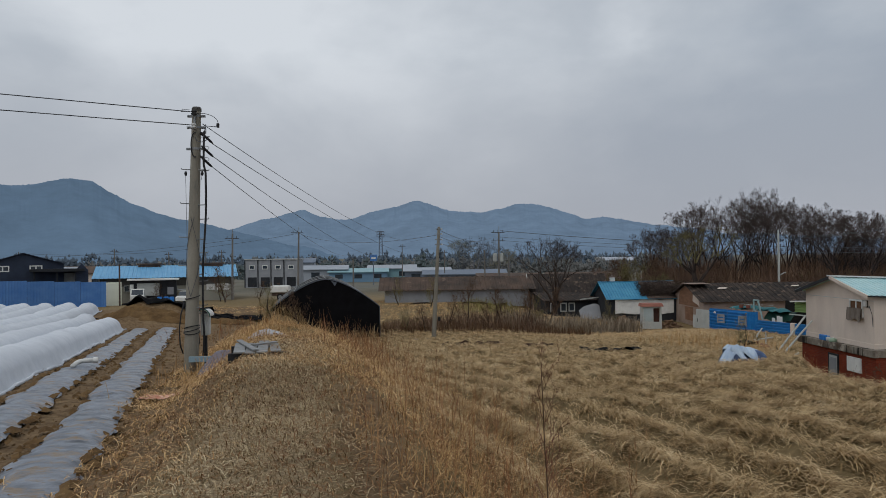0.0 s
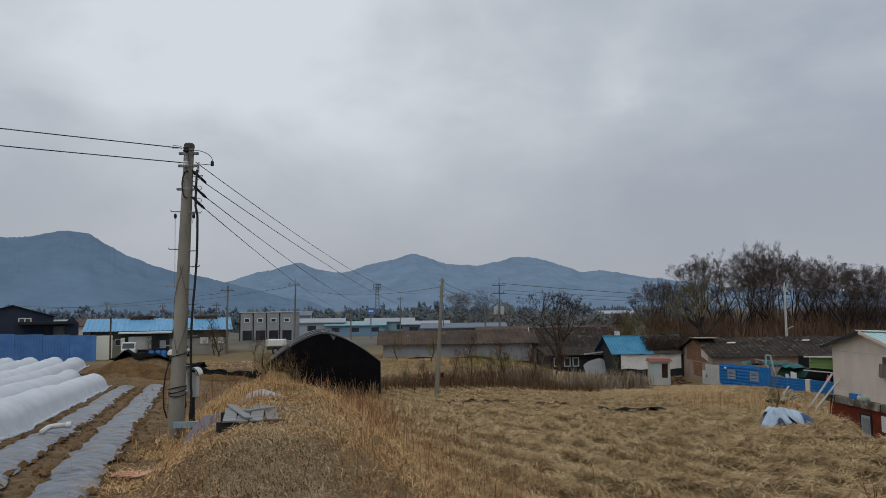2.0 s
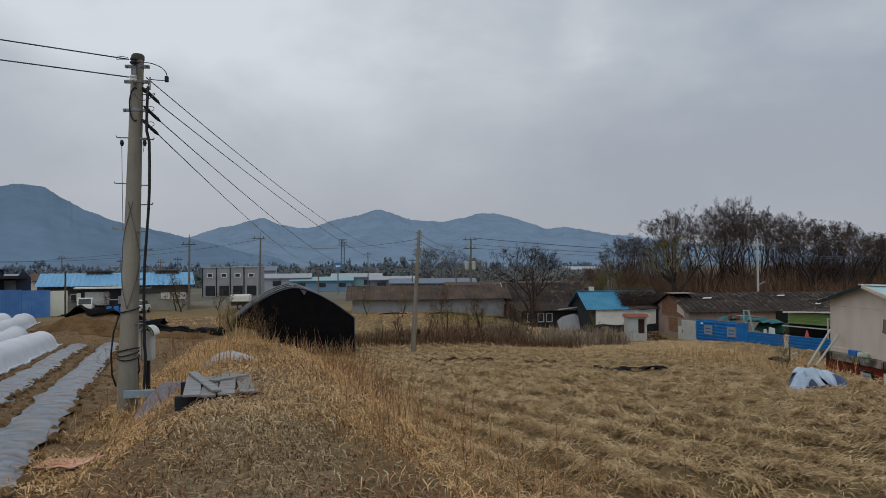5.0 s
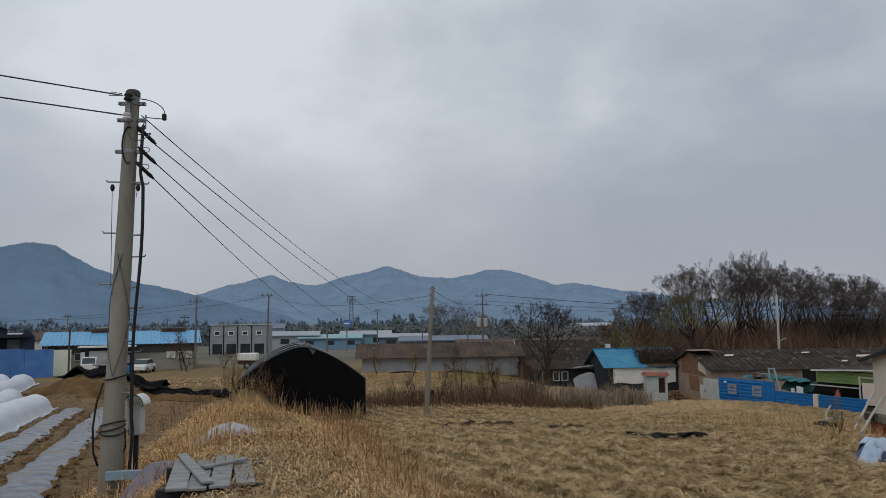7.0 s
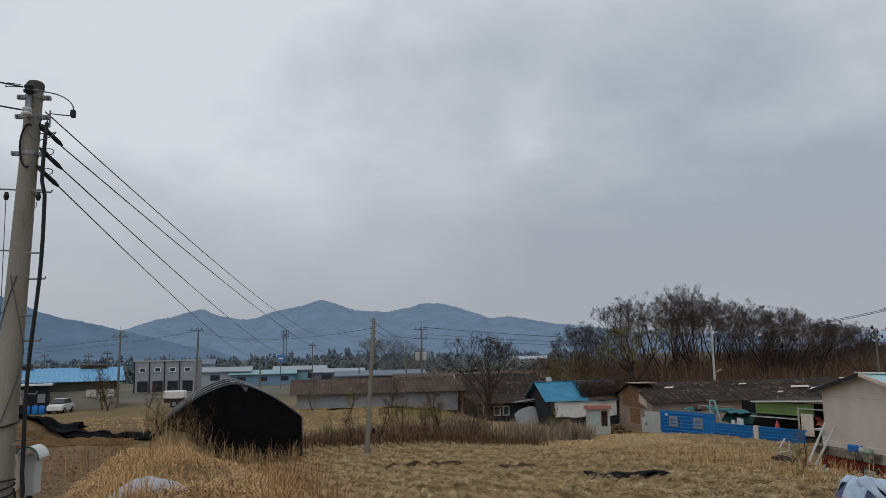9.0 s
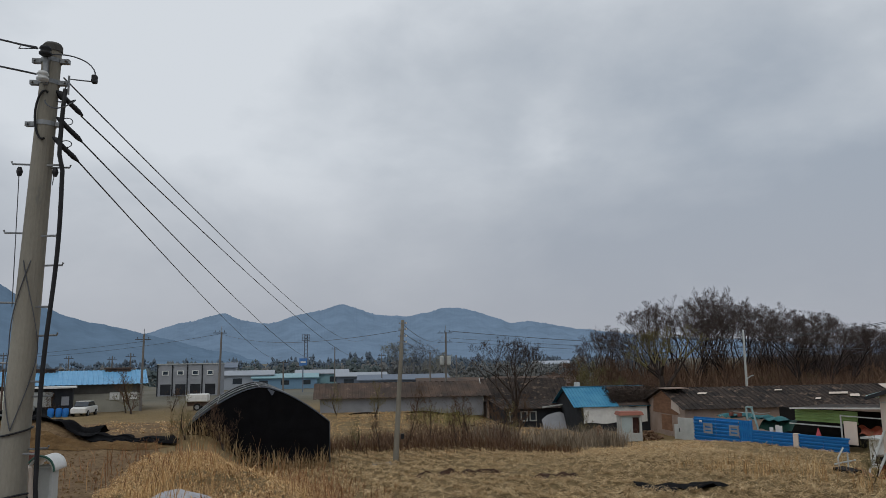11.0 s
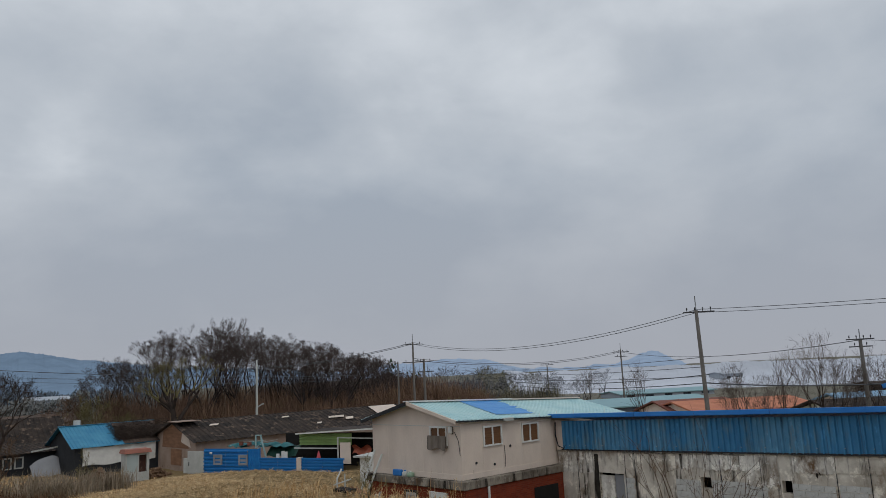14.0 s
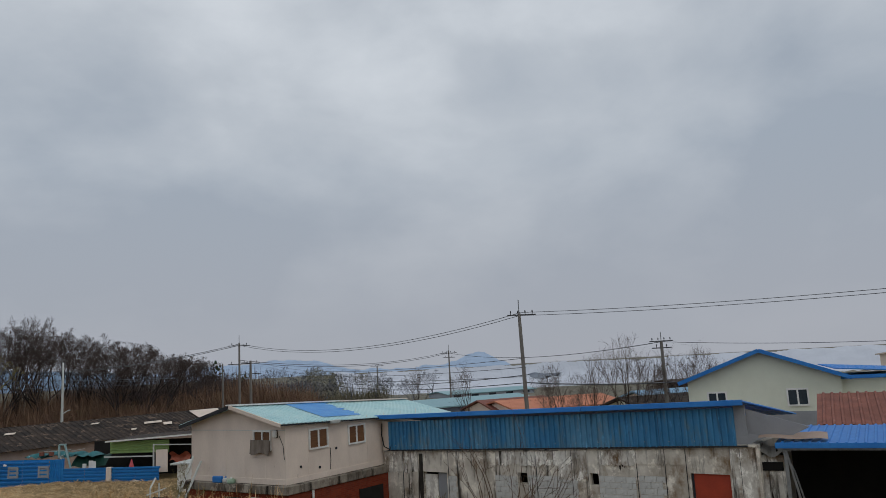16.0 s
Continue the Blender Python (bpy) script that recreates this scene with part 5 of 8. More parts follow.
FENCE_BLUE = mat("fence_blue", C(24, 104, 172), C(34, 118, 182), 1.2, 0.5, bump=0.05, var=0.07, c3=C(60, 104, 150), spots=0.66, stretch=(1, 1, 2))
for k in range(2):
    part("panel", G().ribbed((0.02 + 2.2 * k, 0, 2.14), (0, 0, -2.14), (2.18, 0, 0), 0.27, 0.08, 0.01, 0.5), FENCE_BLUE, fence)
part("panel", G().ribbed((4.42, -0.02, 0.0), (1.05, 0, 0), (0, 0, 2.12), 0.17, 0.04, 0.01), FENCE_BLUE, fence)
for x0, x1, h in ((5.55, 8.95, 1.42), (9.4, FL, 1.42)):
    for k in range(2):
        w = (x1 - x0) / 2
        part("panel", G().ribbed((x0 + w * k, 0, h - 0.05), (0, 0, -h + 0.05), (w - 0.02, 0, 0), 0.23, 0.055, 0.01, 0.45), FENCE_BLUE, fence)
    part("top_board", G().box(x0, x1, -0.06, 0.12, h - 0.05, h + 0.05), FENCE_BLUE, fence)
part("corner_post", G().box(5.45, 5.55, -0.06, 0.08, -0.1, 2.16), FENCE_BLUE, fence)
part("concrete_post", G().box(8.97, 9.36, -0.08, 0.2, -0.1, 1.5), CREAM, fence, "cream concrete gatepost", bevel=0.02)
for x0 in (1.05, 3.55):
    window(fence, (x0, -0.05, 0.92), (1, 0, 0), 0.85, 0.78, GREY, GREY, 0.07, 0, 0.12)
part("spotlight", G().tube([(0.85, -0.3, 1.85), (1.0, -0.2, 1.8)], 0.08, 8), WHITE, fence)
part("white_tray", G().box(11.2, 11.6, -0.3, -0.12, 0.0, 0.62), WHITE, fence)
part("gate", G().box(-1.7, -0.02, -0.04, 0.05, 0, 1.95), LTGREY, fence, "pale grey steel gate leaf", bevel=0.01)
part("gate", G().box(-2.15, -1.74, 0.0, 0.08, 0, 1.4), LTGREY, fence)
part("gate_handle", G().box(-1.55, -1.5, -0.08, -0.03, 0.8, 1.1), DARKWALL, fence)

# long dark-roofed barn behind the fence
long_barn = thing("long_barn", 26.2, 68.7, -4.75, 0, "long old barn with a patched dark roof and mud-coloured gable", "barn")
part("wall", G().prism([(0, 0), (8.4, 0), (8.4, 2.6), (4.0, 4.0), (0, 2.65)], 0, 24, "x"), MUDWALL, long_barn)
part("roof", G().ribbed((-0.4, -0.5, 2.48), (24.8, 0, 0), (0, 4.5, 1.55), 0.5, 0.05, 0.03, 0.5), SLATE, long_barn, "dark patched corrugated roof")
part("roof", G().ribbed((24.4, 8.9, 2.48), (-24.8, 0, 0), (0, -4.9, 1.55), 0.5, 0.05, 0.03, 0.5), SLATE, long_barn)
part("gable_board", G().add([(-0.03, 1.2, 1.9), (-0.03, 6.4, 1.9), (-0.03, 6.2, 3.2), (-0.03, 4.0, 3.9), (-0.03, 1.6, 3.1)], [(4, 3, 2, 1, 0)]), PLY, long_barn)
part("gable_patch", G().add([(-0.05, 0.8, 2.0), (-0.05, 2.6, 2.4), (-0.05, 2.4, 3.4), (-0.05, 1.2, 2.9)], [(3, 2, 1, 0)]), CREAM, long_barn)
part("shutter", G().box(-0.05, 0.0, 2.6, 4.6, 0.5, 1.8), PLY, long_barn)
part("roof_sheet", G().box(-0.5, 1.6, 2.4, 4.4, 4.02, 4.08), MUDWALL, long_barn)
for x0, y0, dx, dy in ((14, 1.6, 1.8, 0.4), (15.6, 1.0, 0.9, 0.5), (20, 1.4, 3.4, 2.2), (2.2, 2.2, 0.8, 0.3), (9.5, 2.6, 0.7, 0.25), (12.0, 0.6, 0.5, 0.3)):
    z0 = 2.55 + (y0 + 0.5) * 0.344 + 0.1
    part("roof_sheet", G().add([(x0, y0, z0), (x0 + dx, y0, z0), (x0 + dx + 0.3, y0 + dy, z0 + dy * 0.344), (x0 + 0.3, y0 + dy, z0 + dy * 0.344)], [(0, 1, 2, 3)]).add([(x0, y0, z0 - 0.02), (x0 + dx, y0, z0 - 0.02), (x0 + dx + 0.3, y0 + dy, z0 + dy * 0.344 - 0.02), (x0 + 0.3, y0 + dy, z0 + dy * 0.344 - 0.02)], [(3, 2, 1, 0)]), CREAM, long_barn)

fence_rz = math.degrees(math.atan2(F1.y - F0.y, F1.x - F0.x))
yard_shed = thing("yard_shed", F0.x, F0.y, -4.85, fence_rz, "lean-to with lime green panels and a long drooping roof", "shed")
part("wall", G().ribbed((8.5, 1.0, 3.12), (0, 0, -0.82), (4.6, 0, 0), 0.2, 0.05, 0.01).box(8.5, 13.1, 1.02, 1.06, 2.3, 3.12), LIME, yard_shed, "lime green ribbed panel")
# near-black back: the shade under the lean-to is in its colour
part("back", G().box(5.5, 15.5, 3.2, 3.3, 0, 3.0), DARK, yard_shed)
part("roof", G().add([(8.6, 0.5, 3.18), (16, 0.5, 3.5), (16, 4.0, 3.6), (8.6, 4.0, 3.3), (8.6, 0.5, 3.12), (16, 0.5, 3.44), (16, 4.0, 3.54), (8.6, 4.0, 3.24)], [(0, 1, 2, 3), (7, 6, 5, 4), (0, 4, 5, 1), (1, 5, 6, 2), (2, 6, 7, 3), (3, 7, 4, 0)]), SLATE, yard_shed)
part("roof_edge", G().beam((8.5, 0.46, 3.16), (16, 0.46, 3.5), 0.05, 0.1), WHITE, yard_shed)
part("frame_rail", G().beam((8.3, 0.6, 2.12), (12.2, 0.6, 2.1), 0.06, 0.08).beam((12.2, 0.6, 0), (12.2, 0.6, 2.9), 0.08, 0.08).beam((12.2, 0.6, 2.85), (15.2, 0.6, 2.8), 0.06, 0.06), LTGREY, yard_shed)
part("door", G().box(12.3, 13.2, 0.7, 0.75, 1.0, 2.5), CREAM, yard_shed)
part("cloth_bundle", G().sheet(lambda u, v: (13.4 + 1.5 * u, 0.55 + 0.3 * math.sin(v * 3.1), 1.7 + 0.55 * v + 0.12 * math.sin(u * 9)), 16, 6), mat("rust_red_cloth", C(128, 62, 44), C(150, 92, 74), 3, 0.9), yard_shed, "rust-red cloths hung in the yard")
# clutter heaped over the fence: teal and green sheets, boards, a pale frame
rr = random.Random(31)
TEAL = mat("teal_tarpaulin", C(48, 112, 116), C(36, 92, 98), 2, 0.6, bump=0.3, fine=12, c3=C(130, 160, 164), spots=0.62)
DKGREEN = mat("dark_green_tarpaulin", C(26, 66, 56), C(20, 52, 46), 2, 0.6, bump=0.3, fine=12)
junk = thing("tarpaulin_clutter", F0.x, F0.y, -4.85, fence_rz, "heap of teal and green tarpaulins and boards behind the fence", "clutter")
for k in range(9):
    x0, w_ = 2.2 + 0.55 * k + rr.uniform(-0.2, 0.2), rr.uniform(0.8, 1.5)
    z0 = 2.12 + rr.uniform(0, 0.35)
    part("tarpaulin", G().sheet(lambda u, v, x0=x0, w_=w_, z0=z0, k=k: (x0 + w_ * u, 0.3 + 1.2 * v + 0.1 * k % 0.4, z0 + 0.22 * math.sin(u * 3.1) * math.sin(v * 3) + 0.06 * math.sin(u * 11 + k)), 10, 6), rr.choice((TEAL, TEAL, DKGREEN, LTGREY)), junk)
part("green_cover", G().sheet(lambda u, v: (5.6 + 2.8 * u, 0.6 + 0.9 * v, 1.5 + 0.75 * math.sin(v * 1.5) + 0.06 * math.sin(u * 15)), 18, 6), DKGREEN, junk)
part("pale_frame", G().beam((5.0, 0.2, 2.2), (5.0, 0.2, 3.1), 0.1, 0.1).beam((5.0, 0.2, 3.1), (5.55, 0.2, 3.1), 0.1, 0.1).beam((5.45, 0.2, 3.1), (5.95, 0.2, 1.5), 0.1, 0.1), mat("pale_teal_paint", C(150, 176, 178), C(136, 164, 168), 3, 0.6), junk)
for k in range(6):
    x0 = 3.0 + k * 0.55
    part("board", G().beam((x0, 0.5, 2.5 + 0.2 * rr.random()), (x0 + 1.1, 0.4, 2.6 + 0.25 * rr.random()), 0.12, 0.03), rr.choice((WOOD, LTGREY, PLANK)), junk)
for x0 in (3.4, 4.2):
    part("red_tub", G().tube([(x0, 0.4, 2.35), (x0, 0.4, 2.6)], 0.17, 10), RUST, junk)
for x0, h_ in ((6.9, 0.35), (7.4, 0.55), (7.65, 0.5)):
    part("white_board", G().box(x0, x0 + 0.28, 0.2, 0.26, 1.4, 1.4 + h_), WHITE, junk)
part("red_cone", G().tube([(10.7, 0.3, 1.45), (10.7, 0.3, 1.95)], [0.18, 0.03], 10), mat("red_cone", C(200, 90, 96), C(186, 76, 84), 3, 0.6), junk)
white_store = thing("white_store", 28.0, 49.2, -4.8, -70, "low white-walled store with a flat tin roof", "shed")
part("wall", G().box(0, 3.2, 0, 2.2, 0, 2.05), WHITE, white_store)
part("roof", G().box(-0.3, 3.5, -0.3, 2.4, 2.05, 2.15), LTGREY, white_store)

# shack with a turquoise roof and a white sheet hung along its eave
shack = gable_house("turquoise_shack", 19.3, 82.6, -4.6, -90, 6.6, 7.4, 2.35, 3.85, DARKWALL, TURQ, "dark shack with a torn turquoise metal roof", "shed", over=0.35, pitch=0.3)
part("hung_sheet", G().sheet(lambda u, v: (6.72 + 0.06 * math.sin(u * 21) * (1 - v), 0.6 + 6.0 * u, 2.2 - 1.45 * v + 0.06 * math.sin(u * 14)), 40, 6), WHITE, shack, "white sheet hung along the eave")
part("rusted_roof_sheet", G().ribbed((6.95, 3.9, 2.28), (0, 3.8, 0), (-3.6, 0, 1.64), 0.3, 0.04, 0.02), SLATE2, shack, "brown rusted sheets over half the roof")
part("water_tank", G().tube([(2.2, 1.5, 3.9), (2.2, 1.5, 4.3)], 0.28, 14), WHITE, shack)
dead_vine = G()
r = random.Random(5)
for k in range(4200):
    q, w = r.uniform(0, 1), r.random() ** 0.5
    p = Vector((6.5 - 3.0 * w * r.random(), 3.4 + 7.5 * q, 0))
    p.z = 2.35 + (6.6 - p.x) * 0.45 + 0.1 + 0.35 * r.random()
    d = Vector((r.uniform(-1, 1), r.uniform(-1, 1), r.uniform(-0.7, 0.5))) * 0.35
    dead_vine.tube([p, p + d], [0.02, 0.008], 3, False)
tagged(mesh_object("dead_vine", dead_vine, BARK), "tangle of dead vine over the turquoise roof", "vine", kind="stuff").matrix_basis = shack.matrix_basis

# dark lean-to roofs and old fences on both sides of the shack
dark_lean = thing("dark_lean_to", 26.9, 75.9, -4.7, 0, "low dark-roofed lean-to beside the turquoise shack", "shed")
part("wall", G().prism([(0, 0), (6.0, 0), (6.0, 3.3), (0, 2.3)], 0, 5.2, "x"), DARKWALL, dark_lean)
part("roof", G().ribbed((-0.2, -0.4, 2.3), (5.6, 0, 0), (0, 6.6, 1.12), 0.4, 0.05, 0.02), SLATE, dark_lean)
old_barn = thing("old_barn", 13.0, 86.0, -4.4, -4, "old barn with a sagging dark roof and pale cement gable", "barn")
part("wall", G().prism([(0, 0), (6.4, 0), (6.4, 2.5), (3.2, 4.3), (0, 2.5)], 0, 8.4, "x"), MUDWALL, old_barn)
part("gable", G().prism([(0, 0), (6.4, 0), (6.4, 2.5), (3.2, 4.25), (0, 2.5)], -0.05, 0.0, "x"), GREY, old_barn, "pale cement gable wall")
part("front_boarding", G().box(0.2, 8.4, -0.06, 0.0, 0.0, 2.3), DARKWALL, old_barn)
part("roof", G().ribbed((-0.4, -0.6, 2.2), (9.2, 0, 0), (0, 3.8, 2.12), 0.45, 0.06, 0.03, 0.5), SLATE, old_barn, "dark corrugated asbestos roof")
part("roof", G().ribbed((8.8, 7.0, 2.2), (-9.2, 0, 0), (0, -3.8, 2.12), 0.45, 0.06, 0.03, 0.5), SLATE, old_barn)
part("verge_board", G().beam((-0.42, -0.6, 2.22), (-0.42, 3.2, 4.36), 0.06, 0.16), LTGREY, old_barn)
west_lean = thing("dark_lean_to", 13.6, 80.6, -4.6, 4, "dark tumbledown shed with pale window frames", "shed")
part("wall", G().prism([(0, 0), (5.0, 0), (5.0, 2.5), (0, 1.9)], 0, 6.2, "x"), DARKWALL, west_lean)
part("roof", G().ribbed((-0.3, -0.5, 1.9), (6.8, 0, 0), (0, 5.7, 0.7), 0.4, 0.05, 0.02), SLATE, west_lean)
part("eave_board", G().beam((3.6, -0.6, 2.0), (6.6, -0.5, 2.3), 0.08, 0.12), LTGREY, west_lean)
for x0 in (0.5, 1.6, 2.5):
    window(west_lean, (x0, -0.02, 0.7), (1, 0, 0), 0.7, 0.95, LTGREY, GLASS, 0.08, 0, 0.1)
part("grey_cloth", G().sheet(lambda u, v: (3.4 + 3.0 * u, -0.9 - 0.9 * v, 1.55 * (1 - v) * (0.55 + 0.45 * math.sin(u * 3.1)) + 0.05 * math.sin(u * 12)), 20, 6), GREY, west_lean, "grey sheet thrown over a heap")

# firewood thrown down on both sides of the booth
rl = random.Random(6)
log_mesh = bpy.data.meshes.new("log")
lg = G().tube([(-0.3, 0, 0), (0.3, 0, 0)], 0.065, 7)
log_mesh.from_pydata(lg.v, [], lg.f)
log_mesh.materials.append(mat("split_wood", C(132, 104, 80), C(88, 68, 54), 2, 0.9, bump=0.3, c3=C(168, 140, 108), spots=0.6))
for cx, cy, nlog, wid, hgt in ((18.6, 68.6, 130, 1.3, 1.15), (22.9, 68.4, 90, 1.1, 0.7)):
    pile = thing("firewood_pile", cx, cy, land_at(cx, cy), 0, "heap of split firewood beside the booth", "firewood", "firewood piles")
    for k in range(nlog):
        q = rl.random()
        o = new("log", log_mesh)
        o.parent = pile
        a = rl.uniform(0, 6.28)
        o.matrix_basis = pose(math.cos(a) * wid * (1 - q ** 1.6) * rl.random() ** 0.4, math.sin(a) * 0.8 * (1 - q), 0.05 + hgt * q * 0.9, 0, rl.uniform(-28, 28), rl.uniform(0, 180))
        o.scale = (rl.uniform(0.6, 1.5), rl.uniform(0.7, 1.3), rl.uniform(0.7, 1.3))

# security booth
booth = thing("guard_booth", 20.95, 67.6, -4.65, -6, "small grey steel booth with a salmon roof and open doorway", "booth")
g = G().box(-0.85, 0.85, -0.6, 0.6, 0.12, 0.75).box(-0.85, 0.12, -0.6, -0.56, 0.75, 2.15).box(0.66, 0.85, -0.6, 0.6, 0.75, 2.15).box(-0.85, -0.8, -0.56, 0.6, 0.75, 2.15).box(-0.8, 0.66, 0.56, 0.6, 0.75, 2.15).box(0.12, 0.66, -0.6, -0.56, 1.98, 2.15)
part("body", g, LTGREY, booth, bevel=0.01)
part("panel", G().box(-0.75, 0.04, -0.625, -0.6, 0.82, 2.08), mat("booth_panel", C(160, 172, 172), C(150, 160, 160), 1, 0.5, bump=0), booth)
# dark brown sheet just inside the doorway: interior shade put into its colour
part("dark_interior", G().box(0.13, 0.65, -0.4, -0.38, 0.75, 2.0), mat("booth_inside", C(70, 44, 36), C(52, 34, 30), 2, 0.9), booth)
part("roof", G().add([(-1, -0.8, 2.15), (1, -0.8, 2.15), (1, 0.75, 2.15), (-1, 0.75, 2.15), (-0.9, -0.65, 2.42), (0.9, -0.65, 2.42), (0.9, 0.6, 2.42), (-0.9, 0.6, 2.42)], [(3, 2, 1, 0), (4, 5, 6, 7), (0, 1, 5, 4), (1, 2, 6, 5), (2, 3, 7, 6), (3, 0, 4, 7)]), REDOX, booth, "salmon sheet roof")
part("skid", G().box(-0.8, 0.8, -0.55, -0.4, 0, 0.12).box(-0.8, 0.8, 0.4, 0.55, 0, 0.12), DARKWALL, booth)

# long brown-roofed barn across the plain
far_barn = thing("brown_roof_barn", -4.2, 86, -3.6, 0, "long low barn with a brown asbestos roof and whitewashed wall", "barn")
part("wall", G().prism([(0, 0), (6, 0), (6, 2.0), (3, 3.2), (0, 2.0)], 0.3, 16.8, "x"), GREY, far_barn)
part("roof", G().ribbed((-0.4, -0.5, 1.95), (18.0, 0, 0), (0, 3.5, 1.4), 0.6, 0.06, 0.03, 0.5), SLATE2, far_barn, "brown corrugated asbestos roof")
part("roof", G().ribbed((17.6, 6.5, 1.95), (-18.0, 0, 0), (0, -3.5, 1.4), 0.6, 0.06, 0.03, 0.5), SLATE2, far_barn)
part("low_net", G().sheet(lambda u, v: (2 + 12 * u, -2.6, 0.75 * (1 - v) * (0.5 + 0.5 * abs(math.sin(u * 7))) + 0.0), 40, 2), NET, far_barn)

# long blue-roofed building and its neighbours on the far side
blue_hall = thing("blue_roof_hall", -39.4, 93.2, -3.05, 17, "long low cream hall with a pale blue metal roof", "building")
part("wall", G().prism([(0, 0), (9, 0), (9, 3.1), (4.5, 4.35), (0, 3.1)], 0.3, 16.2, "x"), mat("hall_wall", C(160, 158, 146), C(142, 140, 130), 0.6, 0.85, bump=0.1), blue_hall)
part("roof", G().ribbed((-0.4, -0.7, 3.02), (17.2, 0, 0), (0, 5.2, 1.45), 0.5, 0.05, 0.03), BLUEROOF, blue_hall, "pale blue ribbed roof")
part("roof", G().ribbed((16.8, 9.7, 3.02), (-17.2, 0, 0), (0, -5.2, 1.45), 0.5, 0.05, 0.03), BLUEROOF, blue_hall)
for x0 in (4.6, 12.4):
    part("roof_vent", G().box(x0, x0 + 2.7, 3.9, 5.1, 4.3, 4.55).box(x0 - 0.15, x0 + 2.85, 3.8, 5.2, 4.6, 4.78).box(x0 + 0.1, x0 + 2.6, 4.0, 5.0, 4.5, 4.65), SLATE2, blue_hall, "rusty ridge ventilator")
# shade under the eave, painted as a grey strip along the wall top
part("dark_band", G().box(0.5, 16.0, -0.06, 0.0, 2.0, 3.0), mat("hall_shade_band", C(92, 90, 86), C(80, 78, 74), 1, 0.9), blue_hall)
for x0, w in ((1.5, 1.2), (3.2, 1.2), (12.9, 1.0), (14.2, 1.5)):
    window(blue_hall, (x0, -0.07, 1.3), (1, 0, 0), w, 0.8, WHITE, WHITE if x0 > 10 else GLASS, 0.05, 1)
annex = thing("white_annex", -34.3, 90.6, -3.0, 16, "small white lean-to annex with shade painted as a dark front wall", "shed")
part("roof", G().box(-0.3, 5.5, -0.3, 3.0, 2.75, 2.9), WHITE, annex)
# closed dark box: shade of an open front put into the wall colour
part("wall", G().box(0, 5.2, 0.3, 2.9, 0, 2.75), DARKWALL, annex)
part("panel", G().box(0.8, 3.3, 0.15, 0.28, 0.9, 2.4), LTGREY, annex)
part("panel", G().box(0.0, 0.4, 0.15, 0.28, 0.2, 2.3), WHITE, annex)
part("window", G().box(4.2, 4.9, 0.2, 0.28, 1.0, 1.9), GREY, annex)

grey_block = thing("grey_office_block", -30.9, 135, -3.2, 0, "grey two-storey block with square windows", "building")
part("wall", G().box(0, 9.3, 0, 7, 0, 5.1), GREY, grey_block)
for k in range(4):
    window(grey_block, (0.75 + k * 2.3, 0, 3.4), (1, 0, 0), 1.0, 0.75, WHITE, GLASS, 0.1, 0, 0.12)
    # dark panel on the solid wall: painted shade of an open bay
    part("bay_opening", G().box(0.5 + k * 2.3, 2.1 + k * 2.3, -0.03, 0.0, 0.3, 2.0), DARKWALL, grey_block)
    part("pier", G().box(-0.06 + k * 2.3, 0.1 + k * 2.3, -0.12, 0.0, 0, 5.1), DARKWALL, grey_block)
part("parapet", G().box(-0.1, 9.4, -0.15, 7.1, 5.1, 5.25), LTGREY, grey_block)

dark_house = gable_house("navy_house", -48.6, 85.4, -3.1, 27, 8.2, 9, 4.95, 6.2, NAVY, NAVY, "navy clad house with white windows", over=0.3, rib=False)
for x0 in (1.4, 4.7):
    window(dark_house, (x0, 0, 4.15), (1, 0, 0), 1.3, 0.68, WHITE, GLASS, 0.06, 1, 0.12)
hoarding = thing("blue_hoarding", -44.9, 82.2, -3.1, 25, "faded blue sheet hoarding along a yard", "fence")
for k in range(4):
    part("panel", G().ribbed((k * 2.62, 0, 0), (2.6, 0, 0), (0, 0, 3.2 - 0.1 * k), 0.3, 0.03, 0.01), FADEBLUE, hoarding)
porch = thing("open_shed", -43.4, 86.4, -3.1, 24, "open shed with a dark roof", "shed")
part("roof", G().box(-0.4, 5.2, -0.5, 4, 4.1, 4.4), DARKWALL, porch)
part("wall", G().box(0, 5.0, 2.5, 2.7, 0, 4.1), DARKWALL, porch)
part("panel", G().box(2.6, 4.3, 2.2, 2.3, 1.0, 3.9), LTGREY, porch)
part("gable", G().prism([(4.3, 0), (5.6, 0), (5.6, 4.2), (4.9, 5.0), (4.3, 4.3)], 0.0, 3.0), NAVY, porch)
for x0 in (0, 2.3, 4.2):
    part("post", G().box(x0, x0 + 0.15, -0.2, -0.05, 0, 4.1), DARKWALL, porch)
low_wall = thing("garden_wall", -36.6, 88.0, -3.1, 18, "low cream rendered garden wall", "wall")
part("panel", G().box(0, 2.2, 0, 0.2, 0, 2.75), CREAM2, low_wall, bevel=0.02)
old_post = pole_thing("wooden_post", -34.5, 88.1, -3.1, 1.75, 0.1, 0.09, "dark leaning timber post by the garden wall", material=SLATE2)

# ---- ploughed rows: row-cover tunnels and mulch film ----
ROWK = -0.29


